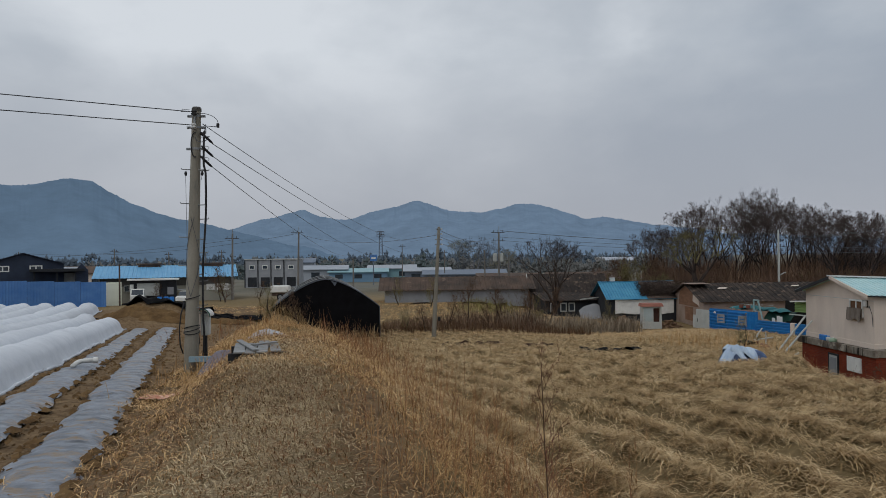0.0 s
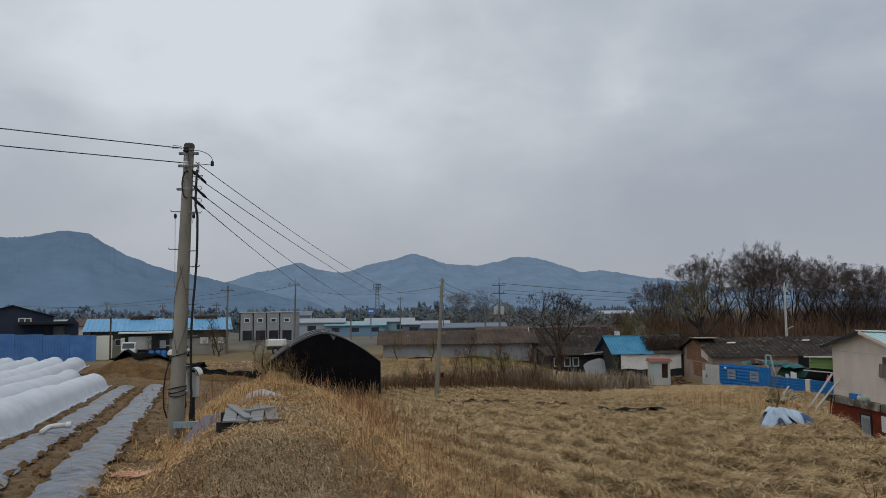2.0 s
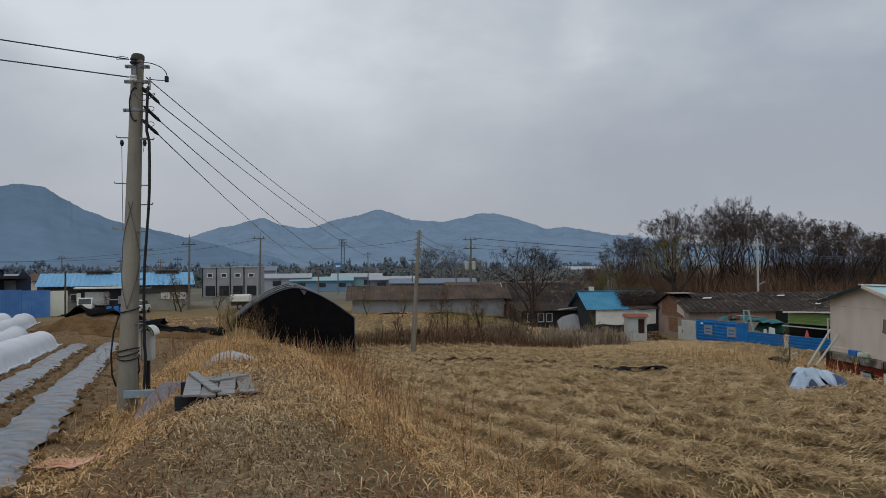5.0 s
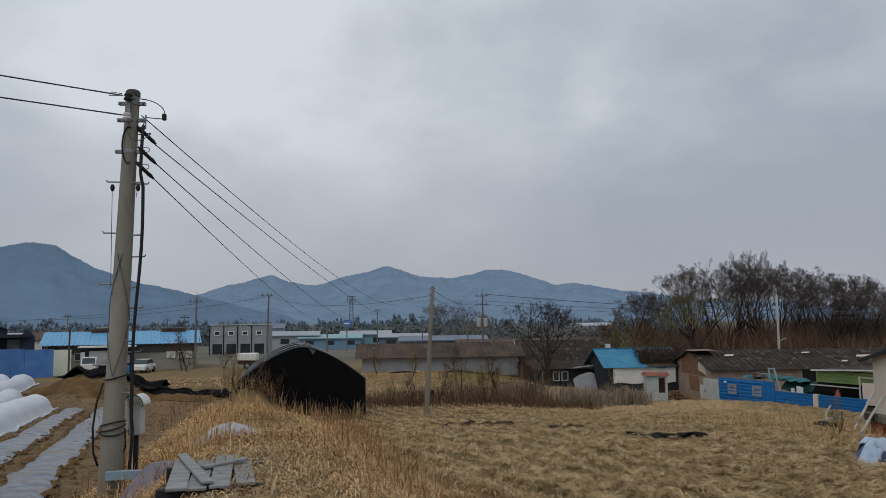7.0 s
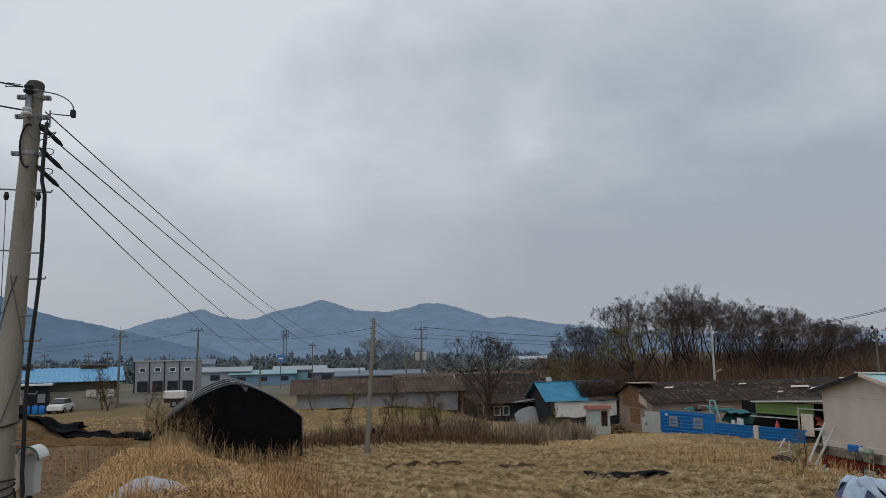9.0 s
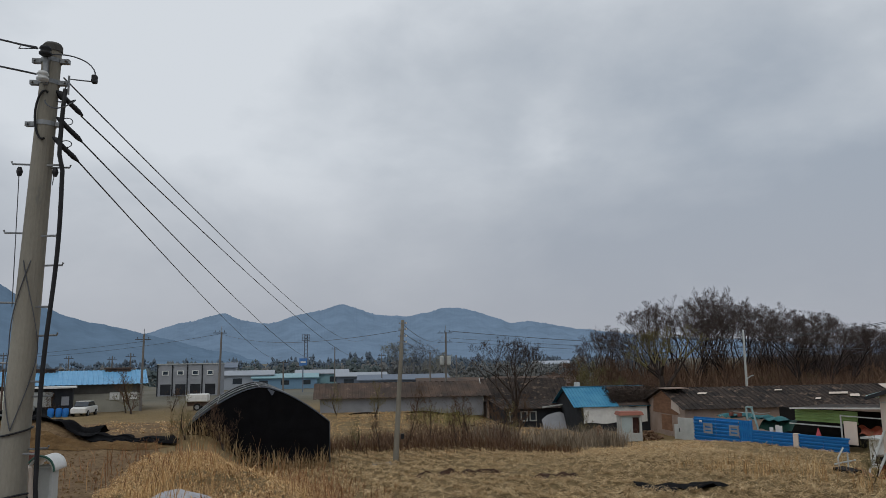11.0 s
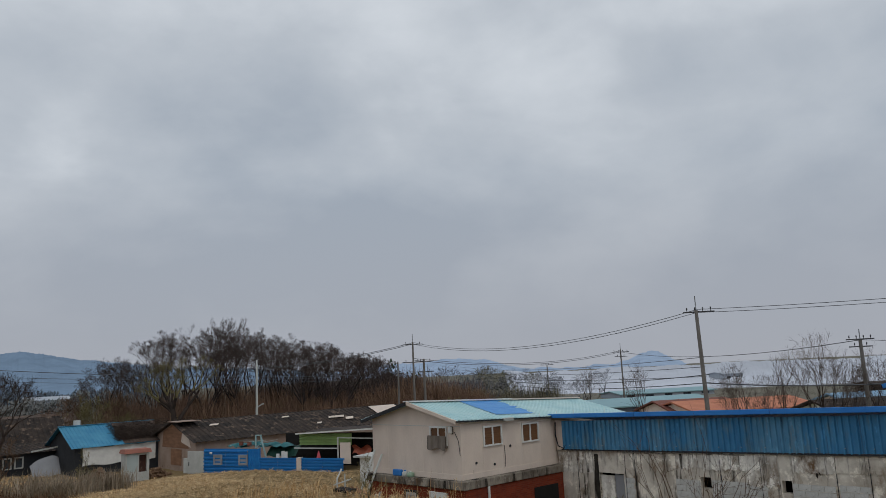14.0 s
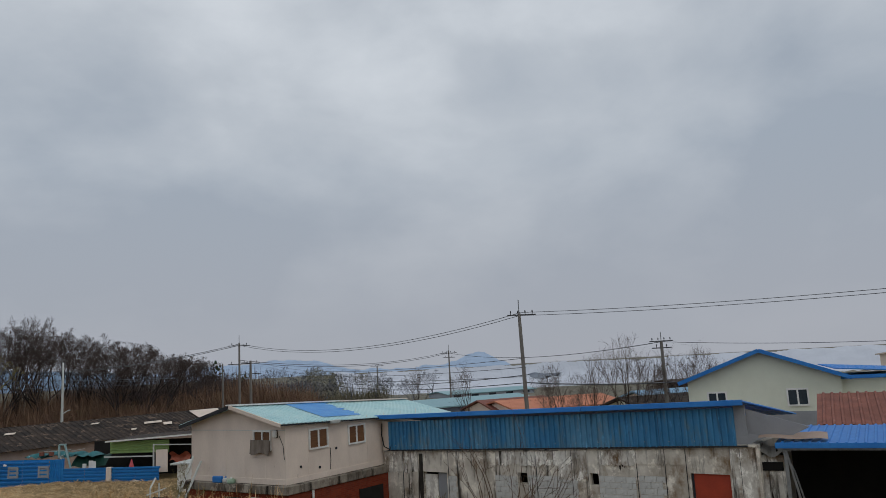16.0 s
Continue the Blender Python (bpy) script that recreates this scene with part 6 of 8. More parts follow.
def tunnel(x0, y0, y1, label_extra=""):
    """A low white fleece tunnel over hoops, along a row, pinched and tied at its far end."""
    r = random.Random(int(x0 * 100))
    t = thing("row_cover_tunnel", x0 + ROWK * y0, y0, 0, 0, "long low tunnel of white row-cover fleece over hoops", "row cover", "row-cover tunnels")
    n, m = 100, 14
    g = G()

    def at(u, v):
        y = y0 + (y1 - y0) * u
        a = math.pi * v
        end = 1.0 if u < 0.965 else math.sqrt(max(0.02, 1 - ((u - 0.965) / 0.035) ** 2))
        hoop = 1 - 0.008 * abs(math.sin(y * math.pi / 1.1))
        w, h = 0.62 * (1 + 0.03 * math.sin(y * 2.3)) * (0.6 + 0.4 * end), 0.66 * hoop * end * (1 + 0.02 * math.sin(y * 0.8 + x0))
        fl = 0.10 * (1 if v in (0, 1) else 0)
        x = x0 + ROWK * y + math.cos(a) * (w + fl)
        z = land_at(x0 + ROWK * y, y) + max(0.0, h * math.sin(a) ** 0.88) + 0.02 + 0.007 * math.sin(y * 9 + v * 13) + 0.012 * math.sin(y * 1.7 + v * 5 + x0)
        return (x - t.location.x, y - t.location.y, z)

    g.sheet(at, n, m)
    part("fleece", g, PVC, t, smooth=True)
    hem = G()
    for s in (-1, 1):
        pts = []
        for u in np.linspace(0, 1, 60):
            y = y0 + (y1 - y0) * u
            x = x0 + ROWK * y + s * (0.70 + 0.03 * math.sin(y * 5))
            pts.append((x - t.location.x, y - t.location.y, land_at(x, y) + 0.03 + 0.02 * math.sin(y * 7)))
        hem.tube(pts, 0.045, 5)
    part("tucked_hem", hem, PVC, t, smooth=True)
    return t


for x0, y1 in ((-4.25, 38.2), (-5.85, 41.2), (-7.4, 54), (-8.95, 55), (-10.5, 55), (-12.1, 55), (-13.7, 55), (-15.3, 55)):
    tunnel(x0, 3.0, y1)


def mulch(x0, y0, y1, seed):
    """A strip of grey mulch film over a raised bed, wrinkled across, its edges held by clods of soil."""
    r = random.Random(seed)
    nz = noise.noise

    def at(u, v):
        y = y0 + (y1 - y0) * v
        q = u * 2 - 1
        wv = 0.40 + 0.13 * nz(Vector((0, y * 1.3, seed + (3 if q > 0 else 0))))
        x = x0 + ROWK * y + q * wv
        bed = 0.085 * (1 - abs(q) ** 3)
        wr = 0.018 * (1 - abs(math.sin(y * 9 + 4 * nz(Vector((q * 1.5, y * 1.5, seed)))))) ** 3 * (0.6 + 1.2 * nz(Vector((q * 2, y * 0.8, seed + 9)))) + 0.016 * nz(Vector((q * 3, y * 4, seed))) + 0.006 * nz(Vector((q * 7, y * 9, seed)))
        return (x, y, land_at(x0 + ROWK * y, y) + bed + wr + 0.035)

    t = thing("mulch_film", 0, 0, 0, 0, "wrinkled grey plastic mulch film on a raised bed", "mulch film", "mulch beds")
    part("film", G().sheet(at, 14, 900), FILM, t, smooth=True)
    clods = G()
    for k in range(300):
        y = r.uniform(y0, y1)
        s = r.choice((-1, 1))
        x = x0 + ROWK * y + s * r.uniform(0.32, 0.5)
        z = land_at(x, y) + 0.05
        w = r.uniform(0.03, 0.1)
        c = Vector((x, y, z))
        vs = [c + Vector((math.cos(a) * w * r.uniform(0.6, 1.2), math.sin(a) * w * 1.5 * r.uniform(0.6, 1.2), r.uniform(-0.02, 0.03))) for a in (0, 1.05, 2.1, 3.14, 4.2, 5.2)] + [c + Vector((0, 0, w * 0.7))]
        clods.add(vs, [(i, (i + 1) % 6, 6) for i in range(6)])
    tagged(part("loose_soil", clods, SOIL, t), kind="stuff")


mulch(-1.45, 4.0, 37.5, 3)
mulch(-2.75, 5.0, 37.0, 8)

# white plastic elbow lying on the further mulch bed
elbow = thing("drain_pipe", -8.05, 18.3, land_at(-8.05, 18.3) + 0.16, 10, "white plastic drain pipe elbow lying on the mulch film", "pipe")
part("pipe", G().tube([(-0.05, -0.35, 0.02), (-0.04, -0.05, 0.05), (0.0, 0.03, 0.07), (0.08, 0.06, 0.08), (0.36, 0.08, 0.09)], 0.055, 10), WHITE, elbow, smooth=True)
part("socket", G().tube([(0.3, 0.075, 0.09), (0.4, 0.085, 0.09)], 0.07, 10), WHITE, elbow)

# loose soil clods over the ploughed strip
r = random.Random(21)
g = G()
for k in range(5200):
    y = 4 + 36 * r.random() ** 1.4
    x = crest_x(y) - 1.4 - (1.2 + 0.145 * y * 0.9 + 2.0) * r.random()
    z = land_at(x, y)
    w = 0.015 + 0.06 * r.random() ** 3
    c = Vector((x, y, z))
    vs = [c + Vector((math.cos(a) * w * r.uniform(0.6, 1.3), math.sin(a) * w * r.uniform(0.6, 1.3), -0.01)) for a in (0, 1.25, 2.5, 3.8, 5.0)] + [c + Vector((r.uniform(-0.3, 0.3) * w, 0, w * r.uniform(0.5, 1.0)))]
    g.add(vs, [(i, (i + 1) % 5, 5) for i in range(5)])
tagged(mesh_object("soil_clods", g, SOIL), "loose brown soil clods between the rows", "soil", kind="stuff")

# black netting thrown over the earth bank at the end of the rows
def draped(name, x0, x1, y0, y1, lift, m, label, cat, seed, nu=40, nv=16, ragged=0.3, bulge=0.05):
    def at(u, v):
        e = ragged * noise.noise(Vector((u * 4, v * 4, seed)))
        x = x0 + (x1 - x0) * u + e * (v - 0.5)
        y = y0 + (y1 - y0) * v + e
        return (x, y, land_at(x, y, 0.3) + lift + bulge * (noise.noise(Vector((x * 1.6, y * 1.6, seed))) + 0.5))
    t = tagged(mesh_object(name, G().sheet(at, nu, nv), m, smooth=True), label, cat)
    s = t.modifiers.new("thickness", "SOLIDIFY")
    s.thickness = 0.01
    return t


draped("shade_net", 6.2, 8.2, 27.6, 29.4, 0.14, NET, "black net lying flat on the straw", "netting", 8.5, ragged=0.4)
draped("shade_net", -0.3, 1.2, 45.2, 46.2, 0.05, mat("grey_sheet", C(110, 112, 118), C(92, 94, 100), 2, 0.7), "small grey sheet on the field edge", "netting", 9.5)
draped("feed_sack", -4.8, -4.15, 13.15, 13.6, 0.04, PINK, "flattened orange and white printed sack on the soil", "sack", 2.2, 16, 10, 0.2)
draped("shade_net", -24.5, -15.6, 43.2, 44.1, 0.10, NET, "strip of black net lying along the top of the earth bank", "netting", 4.4, 70, 6, 0.5, 0.12)
draped("shade_net", -16.2, -11.6, 41.5, 43.6, 0.06, NET, "black net slumped over the end of the earth bank", "netting", 6.1, 60, 16, 0.7, 0.3)
draped("shade_net", -12.3, -8.4, 41.4, 42.2, 0.05, NET, "torn black net trailing over the soil", "netting", 7.3, 50, 8, 0.6, 0.12)
draped("white_sheet", -10.9, -10.2, 26.8, 27.4, 0.06, PVC, "scrap of white fleece beside the tunnel", "sheet", 3.2, 12, 8)

# planks, steel bar, covered heaps and meter boxes by the pole
planks = thing("plank_stack", -2.95, 14.1, 0.6, 11, "weathered grey boards stacked on blocks on the bank", "planks")
for k, (x0, w_, y0, y1, z, tw) in enumerate(((-0.42, 0.19, -0.85, 0.8, 0.07, 0.02), (-0.21, 0.18, -0.8, 0.7, 0.06, -0.02), (-0.01, 0.19, -0.78, 0.82, 0.075, -0.02), (0.2, 0.18, -0.72, 0.55, 0.06, 0.03), (-0.24, 0.11, -0.75, 0.95, 0.105, 0.2), (-0.3, 0.1, 0.2, 0.75, 0.1, -0.9))):
    b_ = part("board", G().box(0, w_, y0, y1, 0, 0.026), PLANK, planks, bevel=0.004)
    b_.location = (x0, 0, z)
    b_.rotation_euler = (0.01 * (k % 3 - 1), 0, tw)
# bearers made dark and tall: their colour gives the shadow under the boards
for y0 in (-0.66, 0.45):
    part("bearer", G().box(-0.5, 0.5, y0, y0 + 0.1, -0.1, 0.055), DARKWALL, planks)
bar_t = thing("steel_bar", -5.2, 17.35, -0.02, 8, "pale blue painted steel channel lying by the pole", "steel bar")
part("channel", G().box(0, 0.62, 0, 0.12, 0.1, 0.115).box(0, 0.62, 0, 0.012, 0.0, 0.1).box(0, 0.62, 0.108, 0.12, 0.0, 0.1), mat("pale_blue_paint", C(140, 164, 176), C(124, 148, 162), 3, 0.5), bar_t)
GREYTARP = mat("grey_violet_tarp", C(128, 122, 130), C(108, 104, 114), 2, 0.6, bump=0.3, fine=12)
for x, y, w, l, h, m, lab in ((-4.5, 17.0, 0.42, 0.65, 0.32, GREYTARP, "small heap under a faded violet tarpaulin"), (-3.95, 19.2, 0.7, 0.7, 0.24, mat("pale_tarp", C(176, 176, 180), C(158, 158, 162), 2, 0.6, bump=0.3, fine=10), "rounded heap under a pale grey sheet")):
    def dome(u, v, x=x, y=y, w=w, l=l, h=h):
        a = u * math.tau
        q = 1 - v
        e = 1 + 0.15 * noise.noise(Vector((math.cos(a) * 2, math.sin(a) * 2, x)))
        px_, py_ = x + math.cos(a) * w * q * e, y + math.sin(a) * l * q * e
        return (px_, py_, land_at(px_, py_) + h * (1 - q * q) + 0.03 * noise.noise(Vector((px_ * 5, py_ * 5, 1))))
    tagged(mesh_object("tarpaulin_cover", G().sheet(dome, 28, 8), m, smooth=True), lab, "heap")
meter = thing("meter_box", -5.2, 18.1, land_at(-5.2, 18.1), 0, "cream electric meter box on a short post behind the pole", "meter box")
zg = -land_at(-5.2, 18.1)
part("post", G().box(-0.1, 0.0, -0.02, 0.08, -0.2, zg + 0.62), WOOD, meter)
part("case", G().box(-0.14, 0.06, -0.1, 0.14, zg + 0.58, zg + 1.02), CREAM, meter, bevel=0.02)
part("lid", G().box(-0.11, 0.03, -0.125, -0.1, zg + 0.62, zg + 0.98), mat("pale_green_enamel", C(168, 170, 150), C(152, 155, 138), 4, 0.5, bump=0.05), meter, bevel=0.01)
part("rusty_bracket", G().box(-0.12, 0.04, -0.02, 0.02, zg + 1.02, zg + 1.16), RUST, meter)
for k, x0 in enumerate((-0.1, -0.03, 0.03)):
    part("lead_cable", G().tube([(x0, -0.06, zg + 0.6), (x0 + 0.03, -0.1, zg + 0.35), (x0 - 0.04 * k, -0.14, zg + 0.1), (x0 - 0.05 * k, -0.12, 0.02)], 0.014, 6), BLACKRUB, meter, smooth=True)
hood = thing("meter_box", -5.05, 18.2, land_at(-5.05, 18.2), 0, "second meter box under a rounded white hood", "meter box")
zg = -land_at(-5.05, 18.2)
part("case", G().box(-0.1, 0.09, -0.1, 0.14, zg + 0.5, zg + 1.0), LTGREY, hood, bevel=0.02)
part("hood", G().sheet(lambda u, v: (-0.005 - 0.14 * math.cos(u * math.pi), -0.18 + 0.42 * v, zg + 0.95 + 0.16 * math.sin(u * math.pi)), 14, 4), WHITE, hood, smooth=True).modifiers.new("thickness", "SOLIDIFY").thickness = 0.015
part("strap", G().tube([(-0.005 - 0.152 * math.cos(a), -0.19, zg + 0.95 + 0.172 * math.sin(a)) for a in np.linspace(0.6, 3.14, 12)], 0.012, 5), mat("green_strap", C(70, 110, 96), C(60, 96, 84), 3, 0.7), hood)
part("post", G().box(-0.04, 0.02, 0.0, 0.06, -0.2, zg + 0.5), DARKWALL, hood)

# white tarpaulin heap, pipes and scrap at the field edge
def tarp_heap():
    r = random.Random(12)
    blue = mat("blue_tarp_face", C(70, 92, 128), C(48, 62, 92), 4, 0.5, bump=0.3, fine=14, var=0.12)
    x0, y0 = 8.95, 20.95
    t = thing("crumpled_tarpaulin", x0, y0, land_at(x0, y0), 0, "crumpled pale blue and white tarpaulin on the straw", "tarpaulin")

    def dome(u, v):
        a, q = u * math.tau, 1 - v
        x, y = math.cos(a) * 0.72 * q ** 0.8, math.sin(a) * 0.5 * q ** 0.8
        return (x, y, land_at(x0 + x, y0 + y) - t.location.z + 0.02 + 0.36 * (1 - q ** 2.2) + 0.05 * noise.noise(Vector((x * 5, y * 5, 1))))

    part("underside", G().sheet(dome, 48, 16), blue, t, "dark blue dome showing between the folds", smooth=True)
    for k in range(13):
        a = -2.9 + 0.235 * k * 1.9 + r.uniform(-0.15, 0.15)
        ln = r.uniform(0.6, 0.95)
        top = Vector((r.uniform(-0.22, 0.12), r.uniform(-0.1, 0.1), 0.4 + r.uniform(0, 0.07)))
        foot = Vector((math.cos(a) * 0.86 * ln, math.sin(a) * 0.6 * ln, 0.0))
        swing = Vector((-math.sin(a), math.cos(a), 0)) * r.uniform(-0.14, 0.14)
        g = G()

        def fold(u, v, top=top, foot=foot, swing=swing, k=k):
            p = top.lerp(foot, v) + swing * math.sin(v * 3.14) + Vector((0, 0, 0.13 * math.sin(v * 3.14)))
            p.z += (land_at(x0 + p.x, y0 + p.y) - t.location.z) * v + 0.03
            d = (foot - top).normalized()
            s_ = Vector((-d.y, d.x, 0)).normalized()
            w = 0.04 + 0.12 * math.sin(min(1.0, v * 1.15 + 0.1) * 2.6) + 0.02 * math.sin(v * 9 + k)
            b = math.pi * u
            return p - s_ * math.cos(b) * w + Vector((0, 0, math.sin(b) * w * 0.75 + 0.012 * math.sin(u * 17 + v * 11)))

        part("fold", g.sheet(fold, 12, 16), TARP, t, smooth=True)
    return t


tarp_heap()
for (a, b), lab in ((((14.72, 32.0, -2.75), (17.95, 34.7, -0.75)), "long pale steel pipe leaning on the house"), (((14.95, 32.0, -2.75), (18.2, 34.55, -0.95)), "long pale steel pipe leaning on the house"), (((15.0, 31.8, -2.6), (16.9, 33.3, -2.25)), "short pale pipe propped on the scrap")):
    tagged(mesh_object("steel_pipe", G().tube([a, b], 0.045, 10), LTGREY), lab, "pipe", "leaning pipes")
rk = random.Random(17)
scrap_m = [mat("scrap_white", C(170, 172, 170), C(150, 152, 150), 2, 0.8), mat("scrap_red", C(120, 66, 54), C(104, 58, 48), 2, 0.8), mat("scrap_teal", C(90, 132, 132), C(70, 110, 112), 2, 0.8), mat("scrap_grey", C(120, 118, 114), C(98, 96, 92), 2, 0.9), DARK, PLY]
for k in range(46):
    u = rk.random()
    x, y = 13.6 + 3.2 * u + rk.gauss(0, 0.5), 29.4 + 4.5 * u + rk.gauss(0, 0.6)
    z = land_at(x, y)
    s = rk.uniform(0.15, 0.6)
    kind = rk.random()
    g = G()
    if kind < 0.45:
        g.box(-s, s, -s * 0.5, s * 0.5, 0, 0.03 + 0.1 * rk.random())
        nm, lb, ct = "scrap_board", "broken board lying in the scrap heap", "board"
    elif kind < 0.75:
        g.sheet(lambda a_, b_: ((a_ - 0.5) * 2 * s, (b_ - 0.5) * 1.4 * s, 0.16 * math.sin(a_ * 5 + k) * math.sin(b_ * 4) + 0.15), 8, 6)
        nm, lb, ct = "scrap_sheet", "crumpled sheet lying in the scrap heap", "sheet"
    else:
        g.tube([(0, 0, 0), (0, 0, s * 0.3), (0, 0, s * 0.8)], [s * 0.4, s * 0.45, s * 0.4], 10)
        nm, lb, ct = "scrap_tub", "old tub standing in the scrap heap", "tub"
    o = tagged(mesh_object(nm, g, rk.choice(scrap_m)), lb, ct, "scrap heap")
    o.matrix_basis = pose(x, y, z + 0.02 + 0.3 * rk.random() * math.exp(-((u - 0.6) / 0.4) ** 2), rk.uniform(-12, 12), rk.uniform(-12, 12), rk.uniform(0, 180))
frame_t = thing("pipe_frame", 15.0, 33.2, land_at(15, 33.2), 20, "bent pipe frame standing by the scrap", "frame")
part("bars", G().tube([(0, 0, 0), (0, 0, 0.9), (0.3, 0, 1.2)], 0.03, 6).tube([(0.5, 0, 0), (0.5, 0, 1.0)], 0.03, 6).tube([(-0.2, 0, 0.7), (0.9, 0, 0.75)], 0.03, 6), LTGREY, frame_t)
# dug soil patches in the straw
for x, y, w, l, sd in ((2.9, 37.4, 2.2, 0.6, 1), (5.4, 34.0, 1.1, 0.5, 2), (8.2, 17.2, 0.35, 0.2, 3), (-13.2, 40.6, 2.2, 0.6, 4), (-10.2, 41.0, 1.6, 0.5, 5), (-16.0, 41.0, 1.4, 0.5, 6)):
    def clod(u, v, x=x, y=y, w=w, l=l, sd=sd):
        a, q = u * math.tau, 1 - v
        e = 1 + 0.35 * noise.noise(Vector((math.cos(a) * 2, math.sin(a) * 2, sd)))
        xx, yy = x + math.cos(a) * w * q * e, y + math.sin(a) * l * q * e
        return (xx, yy, land_at(xx, yy, 0.2) + 0.02 + 0.26 * (1 - q * q) * (0.6 + noise.noise(Vector((xx * 3, yy * 3, sd)))) )
    tagged(mesh_object("dug_soil", G().sheet(clod, 40, 8), mat("dark_soil", C(72, 50, 36), C(54, 38, 28), 3, 0.95, bump=0.8, fine=16) if sd == 1 else SOIL if sd > 3 else bpy.data.materials["dark_soil"]), "patch of dark dug soil in the straw", "soil")

# ---- dry grass, weeds and reeds ----
def blades(name, roots, lengths, widths, azim, elev, droop, material, label, category):
    """Many grass blades as one mesh: each a strip in three lengths that leaves its root at an angle and droops."""
    n = len(roots)
    d0 = np.stack([np.cos(azim) * np.cos(elev), np.sin(azim) * np.cos(elev), np.sin(elev)], -1)
    e1 = elev - droop
    d1 = np.stack([np.cos(azim) * np.cos(e1), np.sin(azim) * np.cos(e1), np.sin(e1)], -1)
    side = np.stack([-np.sin(azim), np.cos(azim), 0 * azim], -1) * widths[:, None]
    e2 = e1 - droop * 0.9
    d2 = np.stack([np.cos(azim) * np.cos(e2), np.sin(azim) * np.cos(e2), np.sin(e2)], -1)
    mid = roots + d0 * (lengths * 0.4)[:, None]
    bend = mid + d1 * (lengths * 0.33)[:, None]
    tip = bend + d2 * (lengths * 0.27)[:, None]
    v = np.stack([roots - side, roots + side, mid - side * 0.9, mid + side * 0.9, bend - side * 0.7, bend + side * 0.7, tip], 1).reshape(-1, 3)
    k = np.arange(n) * 7
    m = bpy.data.meshes.new(name)
    m.vertices.add(len(v))
    m.vertices.foreach_set("co", v.astype(np.float32).ravel())
    loops = np.stack([k, k + 1, k + 3, k + 2, k + 2, k + 3, k + 5, k + 4, k + 4, k + 5, k + 6], -1).reshape(-1)
    m.loops.add(len(loops))
    m.loops.foreach_set("vertex_index", loops.astype(np.int32))
    starts = (np.arange(n)[:, None] * 11 + np.array([0, 4, 8])).ravel()
    m.polygons.add(3 * n)
    m.polygons.foreach_set("loop_start", starts.astype(np.int32))
    m.update(calc_edges=True)
    m.validate()
    m.materials.append(material)
    return tagged(new(name, m), label, category, kind="stuff")


def blade_material(name, cols, patch=0.35, scale=0.5):
    """Straw that varies from tuft to tuft and over the field."""
    m = bpy.data.materials.new(name)
    m.use_nodes = True
    t = m.node_tree
    b = t.nodes["Principled BSDF"]
    b.inputs["Roughness"].default_value, b.inputs["Specular IOR Level"].default_value = 0.85, 0.15
    geo, rp, co = t.nodes.new("ShaderNodeNewGeometry"), t.nodes.new("ShaderNodeValToRGB"), t.nodes.new("ShaderNodeTexCoord")
    nz, add = t.nodes.new("ShaderNodeTexNoise"), t.nodes.new("ShaderNodeMath")
    nz.inputs["Scale"].default_value, nz.inputs["Detail"].default_value = scale, 4.0
    t.links.new(co.outputs["Object"], nz.inputs["Vector"])
    add.operation = "MULTIPLY_ADD"
    t.links.new(nz.outputs["Fac"], add.inputs[0])
    add.inputs[1].default_value = patch * 2
    mul = t.nodes.new("ShaderNodeMath")
    mul.operation = "MULTIPLY_ADD"
    t.links.new(geo.outputs["Random Per Island"], mul.inputs[0])
    mul.inputs[1].default_value, mul.inputs[2].default_value = 1 - patch, -patch * 0.5
    t.links.new(mul.outputs[0], add.inputs[2])
    while len(rp.color_ramp.elements) < len(cols):
        rp.color_ramp.elements.new(0.5)
    for k, c in enumerate(cols):
        rp.color_ramp.elements[k].position, rp.color_ramp.elements[k].color = k / (len(cols) - 1), c
    t.links.new(add.outputs[0], rp.inputs[0])
    t.links.new(rp.outputs[0], b.inputs["Base Color"])
    return m


FIELD_M = blade_material("field_straw", [C(96, 76, 48), C(144, 117, 80), C(186, 158, 116), C(214, 188, 146), C(240, 218, 180)], 0.5, 2.6)
BANK_M = blade_material("bank_straw", [C(120, 88, 54), C(168, 130, 86), C(208, 172, 122), C(232, 202, 156)])
WEED_M = blade_material("tall_weed", [C(74, 52, 40), C(116, 80, 56), C(150, 106, 74), C(172, 132, 92), C(184, 154, 112)])
REED_M = blade_material("pale_reed", [C(108, 96, 82), C(140, 126, 108), C(164, 150, 130)])
SOILSTRAW_M = blade_material("brown_litter", [C(92, 70, 48), C(140, 114, 80), C(178, 152, 114), C(204, 184, 148)])

rng = np.random.default_rng(11)


